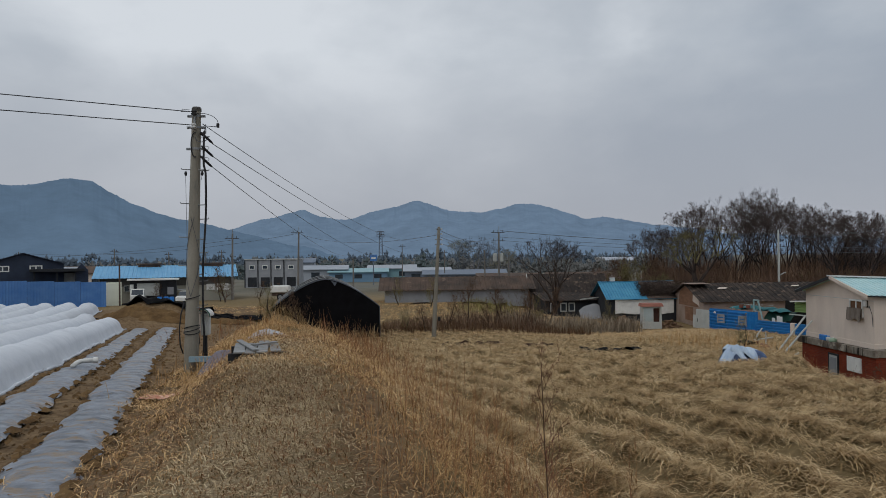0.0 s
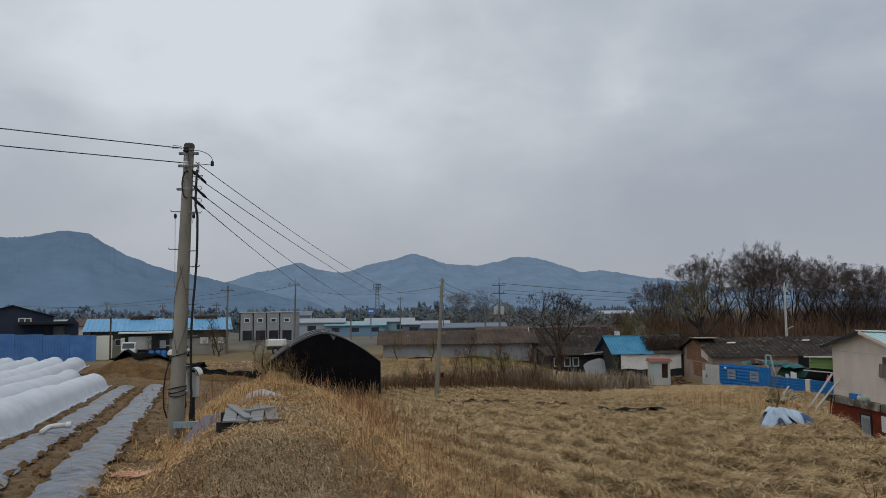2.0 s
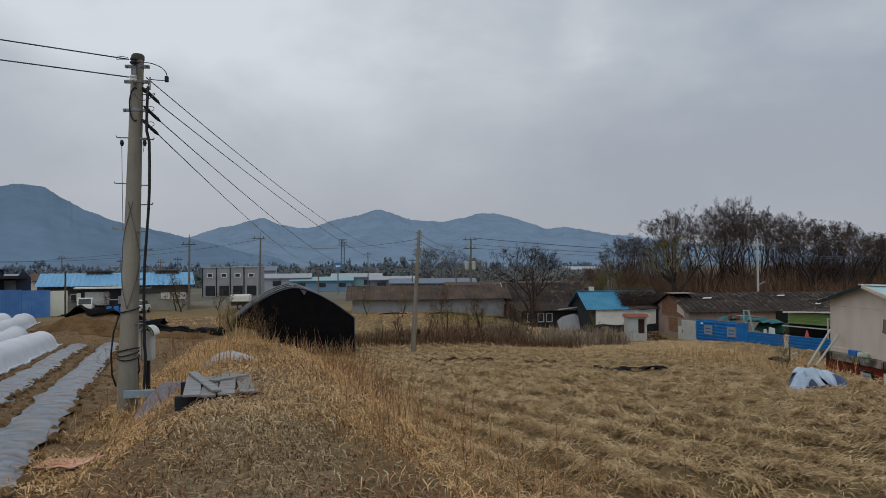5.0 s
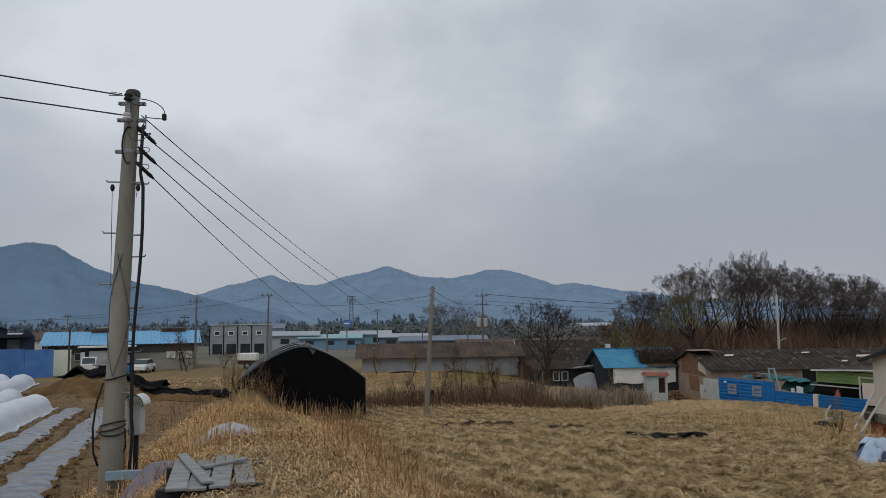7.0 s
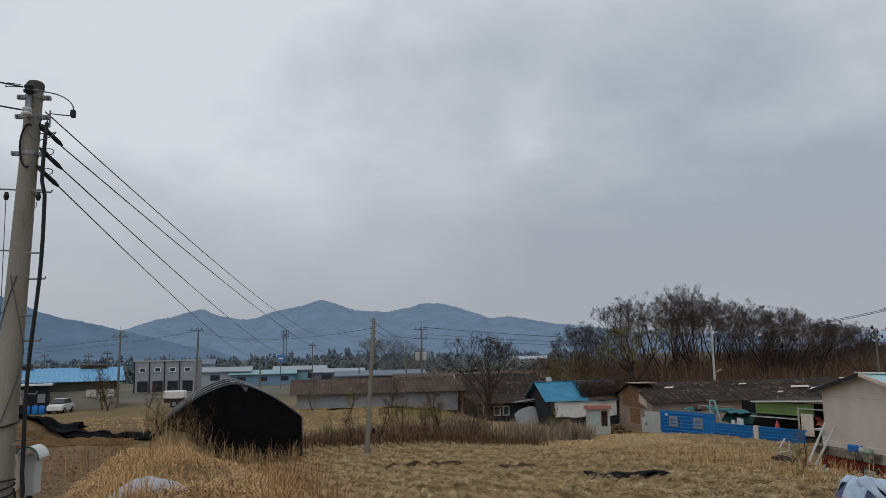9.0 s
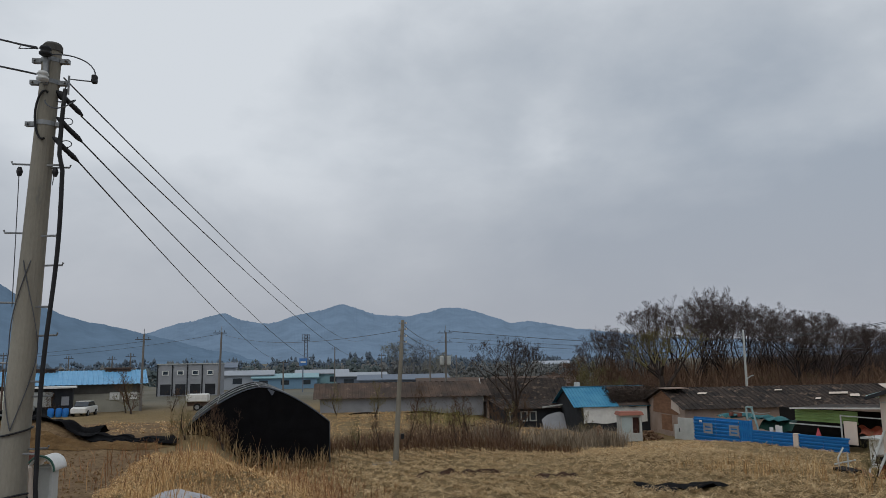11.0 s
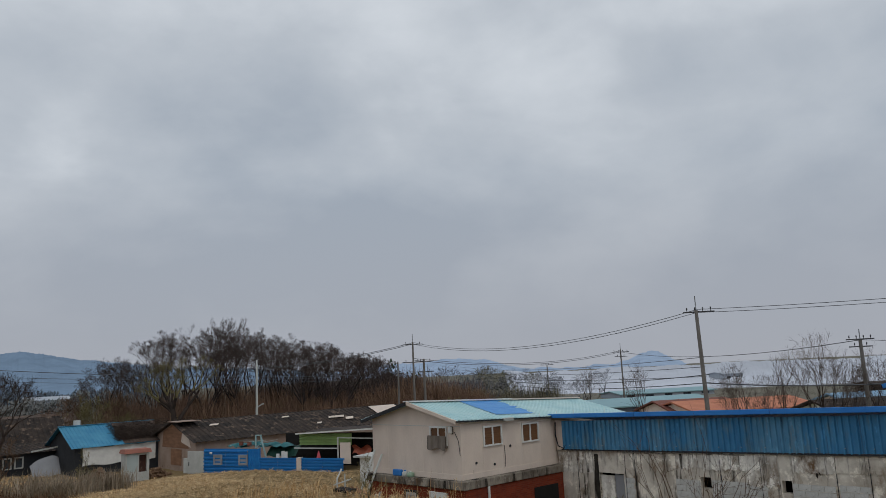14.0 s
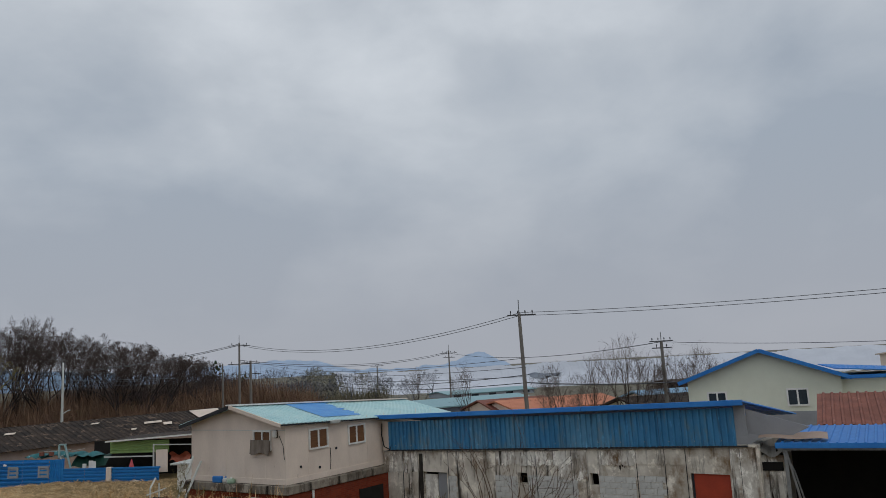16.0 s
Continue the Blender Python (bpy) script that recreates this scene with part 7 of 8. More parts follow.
def tufts(n, per, place, length, flat, width, spread=0.16, flow=1.0):
    """Tufts of straw: place gives their centres; each tuft combs one way and its blades fan out."""
    c = place(n)
    ang = 2.4 * waves(c[:, 0], c[:, 1], 0.55) * flow + rng.uniform(-2.2, 2.2, len(c)) + 0.6
    size = rng.uniform(0.6, 1.3, len(c))
    idx = np.repeat(np.arange(len(c)), per)
    k = len(idx)
    off = rng.normal(0, spread, (k, 2)) * size[idx][:, None]
    x, y = c[idx, 0] + off[:, 0], c[idx, 1] + off[:, 1]
    hump = np.exp(-(off ** 2).sum(-1) / (2 * (spread * size[idx]) ** 2)) * 0.15 * size[idx]
    z = land(x, y) + hump * rng.uniform(0.2, 1.0, k) - 0.01
    far = np.hypot(x, y - 3)
    return (np.stack([x, y, z], -1), rng.uniform(*length, k) * size[idx], width * rng.uniform(0.6, 1.4, k) * (0.5 + far / 22),
            ang[idx] + rng.normal(0, 0.8, k), rng.uniform(*flat, k), rng.uniform(0.3, 1.1, k))


def sheaves(n, per, place, length, width, spread):
    """Lodged straw: tufts that rise from one crown, comb over one way and fall back on the ground, with dark gaps beneath."""
    c, fall = place(n)
    size = rng.uniform(0.6, 1.3, len(c))
    ang = fall + 0.7 * waves(c[:, 0], c[:, 1], 0.8) + rng.normal(0, 0.5, len(c))
    idx = np.repeat(np.arange(len(c)), per)
    k = len(idx)
    off = rng.normal(0, spread, (k, 2)) * size[idx][:, None]
    x, y = c[idx, 0] + off[:, 0], c[idx, 1] + off[:, 1]
    hump = np.exp(-(off ** 2).sum(-1) / (2 * (spread * size[idx]) ** 2)) * 0.13 * size[idx]
    z = land(x, y) + hump * rng.uniform(0.1, 1.0, k) - 0.01
    far = np.hypot(x, y - 3)
    return (np.stack([x, y, z], -1), rng.uniform(*length, k) * size[idx], width * rng.uniform(0.5, 1.5, k) * (0.6 + far / 24),
            ang[idx] + rng.normal(0, 0.42, k), rng.normal(0.22, 0.2, k), rng.uniform(0.3, 0.85, k))



def in_field(n):
    """Roots in slanting rows over the straw field, denser where it is seen closer, with thin spots."""
    y = 5 + 49 * rng.random(n) ** 1.5
    lo, hi = crest_x(y) + 2.0, 9.5 + 0.9 * np.maximum(0, y - 18)
    x = lo + (np.minimum(hi, 26) - lo) * rng.random(n)
    p = row_phase(x, y)
    q = (np.round(p / 0.86 - 0.25) + 0.25) * 0.86 + rng.normal(0.0, 0.11, n) - p
    x, y = x + 0.963 * q, y + 0.27 * q
    keep = 0.7 * waves(x, y, 2.3) + 0.6 * waves(y, x, 4.6) + rng.uniform(-0.9, 0.5, n) < 0.3
    for bx, by, bw, bl in ((7.2, 28.4, 1.3, 1.2), (2.9, 37.4, 2.0, 0.55), (5.4, 34.0, 1.1, 0.6), (8.2, 17.2, 0.4, 0.25)):
        keep &= ((x - bx) / bw) ** 2 + ((y - by) / bl) ** 2 > 1
    return np.stack([x, y], -1)[keep], np.where(rng.random(keep.sum()) < 0.65, -0.55, 2.7)


def on_bank(n):
    y = 4.5 + 34 * rng.random(n) ** 1.3
    d = rng.uniform(-2.6, 3.0, n)
    keep = ((d > 0.75) | (y > 12) | ((d < -0.5) & (rng.random(n) < 0.1 + 0.02 * y))) & ~((np.abs(d - 0.95) < 0.4) & (y < 11) & (rng.random(n) < 0.85))
    x = crest_x(y) + d
    keep &= ~((np.abs(x + 3.07) < 0.75) & (np.abs(y - 14.1) < 1.2)) & ~((np.abs(x + 4.78) < 0.4) & (np.abs(y - 14.5) < 0.4))
    return np.stack([x, y], -1)[keep]


blades("field_straw", *sheaves(40000, 11, in_field, (0.09, 0.25), 0.0052, 0.055), FIELD_M, "matted dry straw lodged in combed rows over the field", "grass")
blades("bank_straw", *tufts(11000, 10, on_bank, (0.08, 0.24), (-0.25, 0.5), 0.005, 0.11), BANK_M, "dry matted grass along the bank", "grass")


def trodden(n):
    y = 4.5 + 12 * rng.random(n) ** 1.2
    return np.stack([crest_x(y) - 0.1 + rng.normal(0.0, 0.42, n), y], -1)


def litter(n):
    y = 4.5 + 16 * rng.random(n)
    return np.stack([crest_x(y) + rng.normal(0.1, 0.9, n), y], -1)


blades("path_straw", *tufts(2600, 8, trodden, (0.05, 0.16), (-0.12, 0.12), 0.0058, 0.12), blade_material("path_litter", [C(84, 66, 48), C(140, 118, 88), C(188, 166, 130), C(214, 196, 162)]), "short trodden straw on the path", "grass")
blades("bank_litter", *tufts(1700, 8, litter, (0.06, 0.2), (-0.1, 0.3), 0.006, 0.2), blade_material("red_brown_litter", [C(92, 60, 40), C(134, 98, 66), C(170, 138, 98)]), "reddish-brown straw litter on the bank", "grass")


def by_fence(n):
    y = 40 + 27 * rng.random(n)
    lo, hi = 9 + 0.25 * (y - 40), 31.5 - 0.38 * (y - 54)
    return np.stack([lo + (hi - lo) * rng.random(n), y], -1), np.where(rng.random(n) < 0.75, -0.5, 2.4)


blades("fence_straw", *sheaves(5200, 10, by_fence, (0.15, 0.4), 0.006, 0.12), FIELD_M, "matted dry straw up to the blue fence", "grass")


def far_grass(n):
    y = 46 + 44 * rng.random(n)
    return np.stack([rng.uniform(-16, 24, n), y], -1)


blades("far_straw", *tufts(3500, 9, far_grass, (0.1, 0.3), (0.0, 0.7), 0.008, 0.4), BANK_M, "rough dry grass on the plain", "grass")


def stalks(name, n, place, height, lean, width, material, label, branch=0):
    c = place(n)
    h = rng.uniform(*height, len(c))
    z = land(c[:, 0], c[:, 1])
    root = np.stack([c[:, 0], c[:, 1], z - 0.02], -1)
    az = rng.uniform(0, 6.28, len(c))
    el = np.pi / 2 - np.abs(rng.normal(0, lean, len(c)))
    far = np.hypot(c[:, 0], c[:, 1] - 3)
    w = width * (0.5 + far / 18)
    sets = [[root, h, w, az, el, rng.uniform(0.0, 0.5, len(c))]]
    for _ in range(branch):
        q = rng.uniform(0.35, 0.95, len(c))
        d0 = np.stack([np.cos(az) * np.cos(el), np.sin(az) * np.cos(el), np.sin(el)], -1)
        sets.append([root + d0 * (h * q * 0.6)[:, None], h * rng.uniform(0.15, 0.4, len(c)), w * 0.7, rng.uniform(0, 6.28, len(c)), rng.uniform(0.3, 1.3, len(c)), rng.uniform(-0.4, 0.6, len(c))])
    blades(name, *[np.concatenate([s[i] for s in sets]) for i in range(6)], material, label, "weeds")


def weed_strip(n):
    y = 5.5 + 28 * rng.random(n) ** 1.7
    d = 1.5 + 0.95 * rng.normal(0, 0.75, n) + 0.035 * y
    c = np.stack([crest_x(y) + d, y], -1)
    thick = waves(c[:, 0], c[:, 1], 1.1) + rng.uniform(-0.6, 0.9, n)
    return c[(thick > -0.1) & (d > 0.7)]


stalks("tall_weeds", 1500, weed_strip, (0.3, 1.0), 0.22, 0.0024, WEED_M, "tall dry brown weeds along the foot of the bank", 4)
blades("weed_tussocks", *tufts(420, 12, lambda n: weed_strip(n), (0.12, 0.42), (0.3, 1.4), 0.0045, 0.11), blade_material("orange_straw", [C(96, 70, 46), C(142, 108, 70), C(176, 142, 96), C(200, 172, 126)]), "tussocks of orange-brown dry grass", "grass")
stalks("weeds_by_pole", 700, lambda n: np.stack([-4.4 + rng.normal(0, 0.55, n), 19.5 + rng.normal(0, 2.4, n)], -1), (0.2, 0.6), 0.3, 0.004, BANK_M, "dry weeds round the pole and meter", 2)
stalks("weeds_by_shed", 420, lambda n: np.stack([rng.uniform(-9, -2.2, n), 42.6 + rng.normal(0, 0.5, n)], -1), (0.4, 1.3), 0.25, 0.004, SOILSTRAW_M, "dry weeds before the net-covered shed", 3)
stalks("weeds_bank_end", 420, lambda n: np.stack([rng.uniform(-9.5, -1.5, n), rng.uniform(27, 41, n)], -1), (0.3, 0.9), 0.25, 0.004, WEED_M, "dry weeds where the bank runs out", 2)
def reed_clumps(n):
    q = rng.random(46) ** 0.8
    c = np.stack([6.0 + 11.5 * q, 55.5 + 6 * q + rng.normal(0, 1.3, 46)], -1)
    return c[rng.integers(0, 46, n)] + rng.normal(0, 0.45, (n, 2))


stalks("reeds", 2300, reed_clumps, (0.3, 1.8), 0.2, 0.0048, REED_M, "pale dry reeds along the ditch", 1)
stalks("ditch_scrub", 2000, lambda n: np.stack([rng.uniform(-3, 12, n), 54 + rng.normal(0, 1.2, n)], -1), (0.2, 0.9), 0.4, 0.004, blade_material("dark_scrub", [C(70, 52, 38), C(98, 74, 54), C(128, 100, 72)]), "brown scrub in the ditch", 2)
stalks("yard_weeds", 1200, lambda n: np.stack([rng.uniform(10, 17, n), rng.uniform(22, 36, n)], -1), (0.3, 0.9), 0.3, 0.003, BANK_M, "dry weeds beside the brick house", 2)


# ---- bare trees ----
def bare_tree(seed, height, spread, levels=4, trunk_r=None, kids=(7, 6, 5, 4), start=0.25, up=0.35, twig=0.012, twist=0.25, droop=0.0, lead=0.75, rise=0.0):
    """The limbs of one leafless tree, as meshes: the trunk, and all that springs from it."""
    r = random.Random(seed)
    trunk, crown = G(), G()

    def wander(p, d, length, n, wob, lift):
        pts = [p]
        for _ in range(n):
            d = (d + Vector((r.gauss(0, wob), r.gauss(0, wob), r.gauss(0, wob) + lift))).normalized()
            p = p + d * (length / n)
            pts.append(p)
        return pts, d

    tr = trunk_r or height * 0.02
    pts, d = wander(Vector((0, 0, -0.3)), Vector((r.gauss(0, 0.06), r.gauss(0, 0.06), 1)), height * lead + 0.3, 9, twist * 0.4, 0.05)
    rad = [tr * (1 - (0.8 if lead > 0.6 else 0.4) * i / 9) * (1.35 if i == 0 else 1) for i in range(10)]
    trunk.tube(pts, rad, 8)

    def grow_on(pts, rad, length, level):
        n = kids[level]
        for k in range(n):
            q = start + (1 - start) * (k + r.random()) / n if level == 0 else r.uniform(0.25, 1.0)
            f = q * (len(pts) - 1)
            i = min(int(f), len(pts) - 2)
            p = pts[i].lerp(pts[i + 1], f - i)
            along = (pts[i + 1] - pts[i]).normalized()
            a = r.uniform(0, math.tau)
            side = along.cross(Vector((math.cos(a), math.sin(a), 0.3))).normalized()
            ang = r.uniform(0.5, 0.95)
            d = (along * math.cos(ang) + side * math.sin(ang) + Vector((0, 0, up - droop * level + (rise if level == 0 else 0)))).normalized()
            ln = length * r.uniform(0.6, 1.1) * ((1.15 - 0.6 * q) if level == 0 else 1)
            steps = (5, 4, 3, 2)[level]
            nn, _ = wander(p, d, ln, steps, twist, 0.06 - droop * 0.25 * level)
            r0 = max(twig, rad[i] * (0.55 if level == 0 else 0.5))
            rr = [max(twig * 0.6, r0 * (1 - 0.75 * j / steps)) for j in range(steps + 1)]
            crown.tube(nn, rr, (5, 4, 3, 3)[level], False)
            if level + 1 < levels:
                grow_on(nn, rr, ln * 0.55, level + 1)

    grow_on(pts, rad, spread, 0)
    return trunk, crown


def forked_tree(seed, height, width, fork=0.28, levels=7, trunk_r=0.25, twig=0.012, splay=0.5, lift=0.1, first=4, reach=0.8, tips=3, side=1):
    """A broad leafless tree: the trunk parts into a few rising limbs, and each limb forks again and again into a domed crown of twigs."""
    r = random.Random(seed)
    trunk, crown = G(), G()

    def limb(p, d, ln, rad, level, grid):
        n = 3 if level < 3 else 2
        pts, rads = [p], [rad]
        for k in range(n):
            d = (d + Vector((r.gauss(0, 0.13), r.gauss(0, 0.13), r.gauss(0, 0.08) + 0.03))).normalized()
            p = p + d * (ln / n)
            pts.append(p)
            rads.append(max(twig * 0.6, rad * (1 - 0.24 * (k + 1) / n)))
        grid.tube(pts, rads, (8, 6, 5, 4)[level] if level < 4 else 3, False)
        if level >= levels - 3 and level < levels:
            for _ in range(side):
                q = pts[0].lerp(pts[-1], r.random())
                dd = (d * 0.6 + Vector((r.gauss(0, 0.6), r.gauss(0, 0.6), r.gauss(0.15, 0.4)))).normalized()
                e = q + dd * ln * r.uniform(0.5, 0.9)
                grid.tube([q, e, e + (dd + Vector((r.gauss(0, 0.4), r.gauss(0, 0.4), r.gauss(0.2, 0.3)))).normalized() * ln * 0.5], [twig * 0.8, twig * 0.6, twig * 0.3], 3, False)
        if level >= levels:
            for _ in range(tips):
                q = pts[-2].lerp(pts[-1], r.random())
                dd = (d + Vector((r.gauss(0, 0.6), r.gauss(0, 0.6), r.gauss(0.1, 0.45)))).normalized()
                grid.tube([q, q + dd * ln * r.uniform(0.6, 1.3)], [twig * 0.7, twig * 0.35], 3, False)
            return
        n = first if level == 0 else (3 if r.random() < 0.32 else 2)
        a0 = r.uniform(0, math.tau)
        flat = d.cross(Vector((0.3, 0.5, 0.1) if abs(d.z) > 0.9 else (0, 0, 1))).normalized()
        other = d.cross(flat)
        for k in range(n):
            a = a0 + math.tau * k / n + r.gauss(0, 0.35)
            ang = splay * r.uniform(0.55, 1.3) * (1.0 if level else 0.9)
            nd = (d * math.cos(ang) + (flat * math.cos(a) + other * math.sin(a)) * math.sin(ang) + Vector((0, 0, lift))).normalized()
            out = math.hypot(p.x, p.y) / (width / 2)
            tall = (p.z - height * 0.45) / (height * 0.55)
            room = 1.0 if out * out + max(0, tall) ** 2 < 0.8 else 0.72
            limb(p, nd, ln * reach * r.uniform(0.8, 1.15) * room if level else (height * (1 - fork)) / 3.0 * r.uniform(0.85, 1.15), rads[-1] * (0.8 if k == 0 else 0.62), level + 1, trunk if level < 2 else crown)

    limb(Vector((0, 0, -0.3)), Vector((r.gauss(0, 0.07), r.gauss(0, 0.07), 1)).normalized(), height * fork, trunk_r, 0, trunk)
    return trunk, crown


def tree(name, seed, x, y, z, height, spread, label, trunk_m, crown_m, group="", forked=False, **kw):
    t = thing(name, x, y, z, 0, label, "tree", group)
    a, b = forked_tree(seed, height, spread, **kw) if forked else bare_tree(seed, height, spread, **kw)
    part("trunk", a, trunk_m, t, smooth=True)
    part("crown", b, crown_m, t, smooth=True)
    return t


dark_tree = tree("bare_tree", 5, 14.6, 80.0, -4.4, 8.0, 8.0, "dark leafless tree with fine upright twigs by the barns", BARK, BARK, forked=True, fork=0.2, levels=7, first=5, splay=0.5, lift=0.16, trunk_r=0.3, twig=0.013, tips=3)
willow = tree("bare_willow", 8, 31.2, 84, -4.6, 9.6, 10.0, "olive-twigged willow with a gnarled dark trunk behind the barn", BARK, BARK3, forked=True, fork=0.34, levels=7, first=4, splay=0.55, lift=0.1, trunk_r=0.5, twig=0.012, tips=5)
shrub_a = tree("bare_sapling", 9, 0.58, 3.56, land_at(0.58, 3.56) - 0.05, 1.42, 0.26, "thin reddish sapling standing in the straw", BARK2, mat("red_twig", C(124, 84, 66), C(104, 70, 56), 3, 0.9, bump=0), levels=3, trunk_r=0.0075, kids=(22, 3, 2, 2), start=0.42, up=0.35, twig=0.0011, twist=0.08, lead=0.95)

for x, y, h, sd in ((21.6, 23.2, 4.6, 3), (21.9, 22.2, 3.9, 4), (21.2, 20.3, 2.6, 7), (17.0, 28.2, 2.6, 6)):
    tree("bare_shrub", 90 + sd, x, y, land_at(x, y) - 0.05, h, h * 0.8, "sparse leafless shrub with long rising stems by the shed wall", BARK2, BARK2, "yard shrubs", forked=True, fork=0.1, levels=3, first=5, splay=0.4, lift=0.2, trunk_r=0.05, twig=0.008, tips=1, side=0, reach=0.85)

WOODBARK = mat("grey_bark", C(74, 66, 63), C(58, 52, 50), 2.0, 0.95, bump=0.2, var=0.12, spec=0.1)
WOODTWIG = mat("grey_brown_twig", C(92, 81, 78), C(76, 67, 64), 0.4, 0.95, bump=0, var=0.1, spec=0.05)
wood_kinds = [tree("wood_tree", 20 + k, 0, 0, 0, h, w, "tall leafless tree of the wood", WOODBARK, WOODTWIG, "wood", forked=True, fork=fk, levels=7, first=fi, splay=sp, lift=0.08, trunk_r=0.34, twig=0.019, tips=3, side=2)
              for k, (h, w, fk, fi, sp) in enumerate(((16, 11, 0.3, 4, 0.48), (15.5, 11, 0.34, 4, 0.46), (15, 11, 0.22, 5, 0.5), (14.5, 10.5, 0.2, 5, 0.5)))]
brown_kinds = [tree("scrub_tree", 40 + k, 0, 0, 0, h, s, "brown leafless scrub tree at the wood's edge", BARK2, m, "wood edge", kids=(11, 7, 6, 3), start=0.12, up=0.2, twig=0.015)
               for k, (h, s, m) in enumerate(((8, 4.4, BARK2), (7, 4.2, BARK3), (6, 3.8, mat("rust_twig", C(118, 94, 80), C(100, 80, 68), 1, 0.95, bump=0, spec=0.1))))]
r = random.Random(77)


def at_bearing(b, dist):
    return -1.7 + dist * math.sin(radians(b)), 9.4 + dist * math.cos(radians(b))


used = set()


def plant(kinds, b, dist, zscale, zfix=None):
    x, y = at_bearing(b, dist)
    src = kinds[r.randrange(len(kinds))] if all(q in used for q in kinds) else next(q for q in kinds if q not in used)
    m = Matrix.Translation((x, y, land_at(x, y) - 0.2 if zfix is None else zfix)) @ Matrix.Rotation(r.uniform(0, 6.28), 4, "Z") @ Matrix.Diagonal((zscale * r.uniform(0.9, 1.1), zscale * r.uniform(0.9, 1.1), zscale, 1))
    if src in used:
        o = copy_thing(src, m)
        o.matrix_basis = m
    else:
        used.add(src)
        src.matrix_basis = m


# tall trees of the wood, lower towards its ends
for b, d, s in ((22.6, 112, 0.68), (23.6, 106, 0.82), (24.6, 116, 0.92), (25.6, 108, 0.94), (26.6, 112, 0.98), (27.5, 118, 0.98), (28.4, 108, 0.88), (29.2, 114, 0.8), (29.9, 118, 0.66)):
    plant(wood_kinds, b, d, s * r.uniform(0.97, 1.03))
for k in range(22):
    b = 30.6 + 0.48 * k + r.uniform(-0.3, 0.3)
    plant(wood_kinds, b, r.uniform(106, 130), r.uniform(0.7, 0.82) * (1.0 - 0.06 * max(0, b - 33.2)))
for b, d, s in ((18.6, 118, 0.62), (19.6, 120, 0.68), (20.6, 122, 0.64), (21.6, 116, 0.64)):
    plant(wood_kinds, b, d, s)
for k in range(40):
    b = r.uniform(16.0, 46)
    plant(brown_kinds, b, r.uniform(92, 122), r.uniform(0.55, 0.85) * (1.0 - 0.012 * max(0, b - 32)))
for b, d, s in ((16.2, 95, 0.75), (17.6, 98, 0.85), (19.0, 92, 0.95)):
    plant(brown_kinds, b, d, s)
# row of slim bare trees past the blue shed, and others about the plain
slim = [tree("slim_bare_tree", 60 + k, 0, 0, 0, 8.6, 4.6, "slim leafless tree above the shed roofs", BARK, mat("grey_twig", C(104, 92, 84), C(86, 76, 70), 1, 0.95, bump=0, spec=0.1) if k == 0 else bpy.data.materials["grey_twig"], "slim trees", forked=True, fork=0.18, levels=5, first=5, splay=0.3, lift=0.24, trunk_r=0.13, twig=0.012, side=2, tips=2) for k in range(3)]
for b, d, s in ((63.6, 62, 0.68), (64.6, 66, 0.66), (66.0, 60, 0.6), (67.6, 62, 0.72), (68.5, 60, 0.86), (70.2, 66, 0.74), (71.4, 62, 0.68), (72.5, 66, 0.74), (73.4, 62, 0.72), (74.2, 64, 0.74), (57.6, 80, 0.7), (53.6, 110, 0.75)):
    plant(slim, b, d, s)
# far trees: the haze is in their grey and olive twig colours
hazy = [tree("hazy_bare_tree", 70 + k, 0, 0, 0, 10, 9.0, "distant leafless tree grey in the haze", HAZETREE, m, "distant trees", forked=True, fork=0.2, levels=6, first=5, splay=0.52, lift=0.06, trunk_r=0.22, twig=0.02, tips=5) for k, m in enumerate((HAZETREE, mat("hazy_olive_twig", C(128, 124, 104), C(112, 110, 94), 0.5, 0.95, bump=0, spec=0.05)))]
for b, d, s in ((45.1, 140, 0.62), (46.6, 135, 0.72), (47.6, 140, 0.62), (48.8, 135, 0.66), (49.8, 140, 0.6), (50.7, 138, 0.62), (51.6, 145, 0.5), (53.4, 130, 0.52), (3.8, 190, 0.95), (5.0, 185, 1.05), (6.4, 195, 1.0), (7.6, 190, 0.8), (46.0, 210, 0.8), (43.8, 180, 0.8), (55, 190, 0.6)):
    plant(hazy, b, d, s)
small = [tree("small_bare_tree", 80 + k, 0, 0, 0, 4.0, 2.0, "small leafless shrub on the plain", BARK, m, "plain shrubs", kids=(10, 7, 5, 3), start=0.08, up=0.3, twig=0.006) for k, m in enumerate((BARK2, BARK3))]
for x, y, s in ((-23.4, 92, 1.25), (-24.5, 94, 1.0), (-2.2, 82, 0.8), (1.2, 79, 0.85), (7.5, 68, 0.7), (9.5, 64, 0.8), (11.5, 66, 0.9), (-31, 91, 0.7), (3.4, 55, 0.75), (6.2, 55.5, 0.8), (0.4, 52.5, 0.6), (2.0, 54, 0.7), (4.9, 53.6, 0.55), (7.6, 54.5, 0.75), (9.0, 56.5, 0.7), (-1.0, 53.0, 0.5), (-6.6, 41.8, 0.55), (-8.2, 42.2, 0.5), (-20, 95, 0.7), (-18, 96, 0.6), (5.5, 84.0, 0.8), (16, 64, 0.7), (11.6, 27, 0.35), (17.2, 27.6, 0.6), (21.0, 18.6, 0.55), (21.0, 25.2, 0.5)):
    src = next((q for q in small if q not in used), None) or r.choice(small)
    m = Matrix.Translation((x, y, land_at(x, y) - 0.05)) @ Matrix.Rotation(r.uniform(0, 6.28), 4, "Z") @ Matrix.Diagonal((s, s, s, 1))
    if src in used:
        copy_thing(src, m).matrix_basis = m
    else:
        used.add(src)
        src.matrix_basis = m


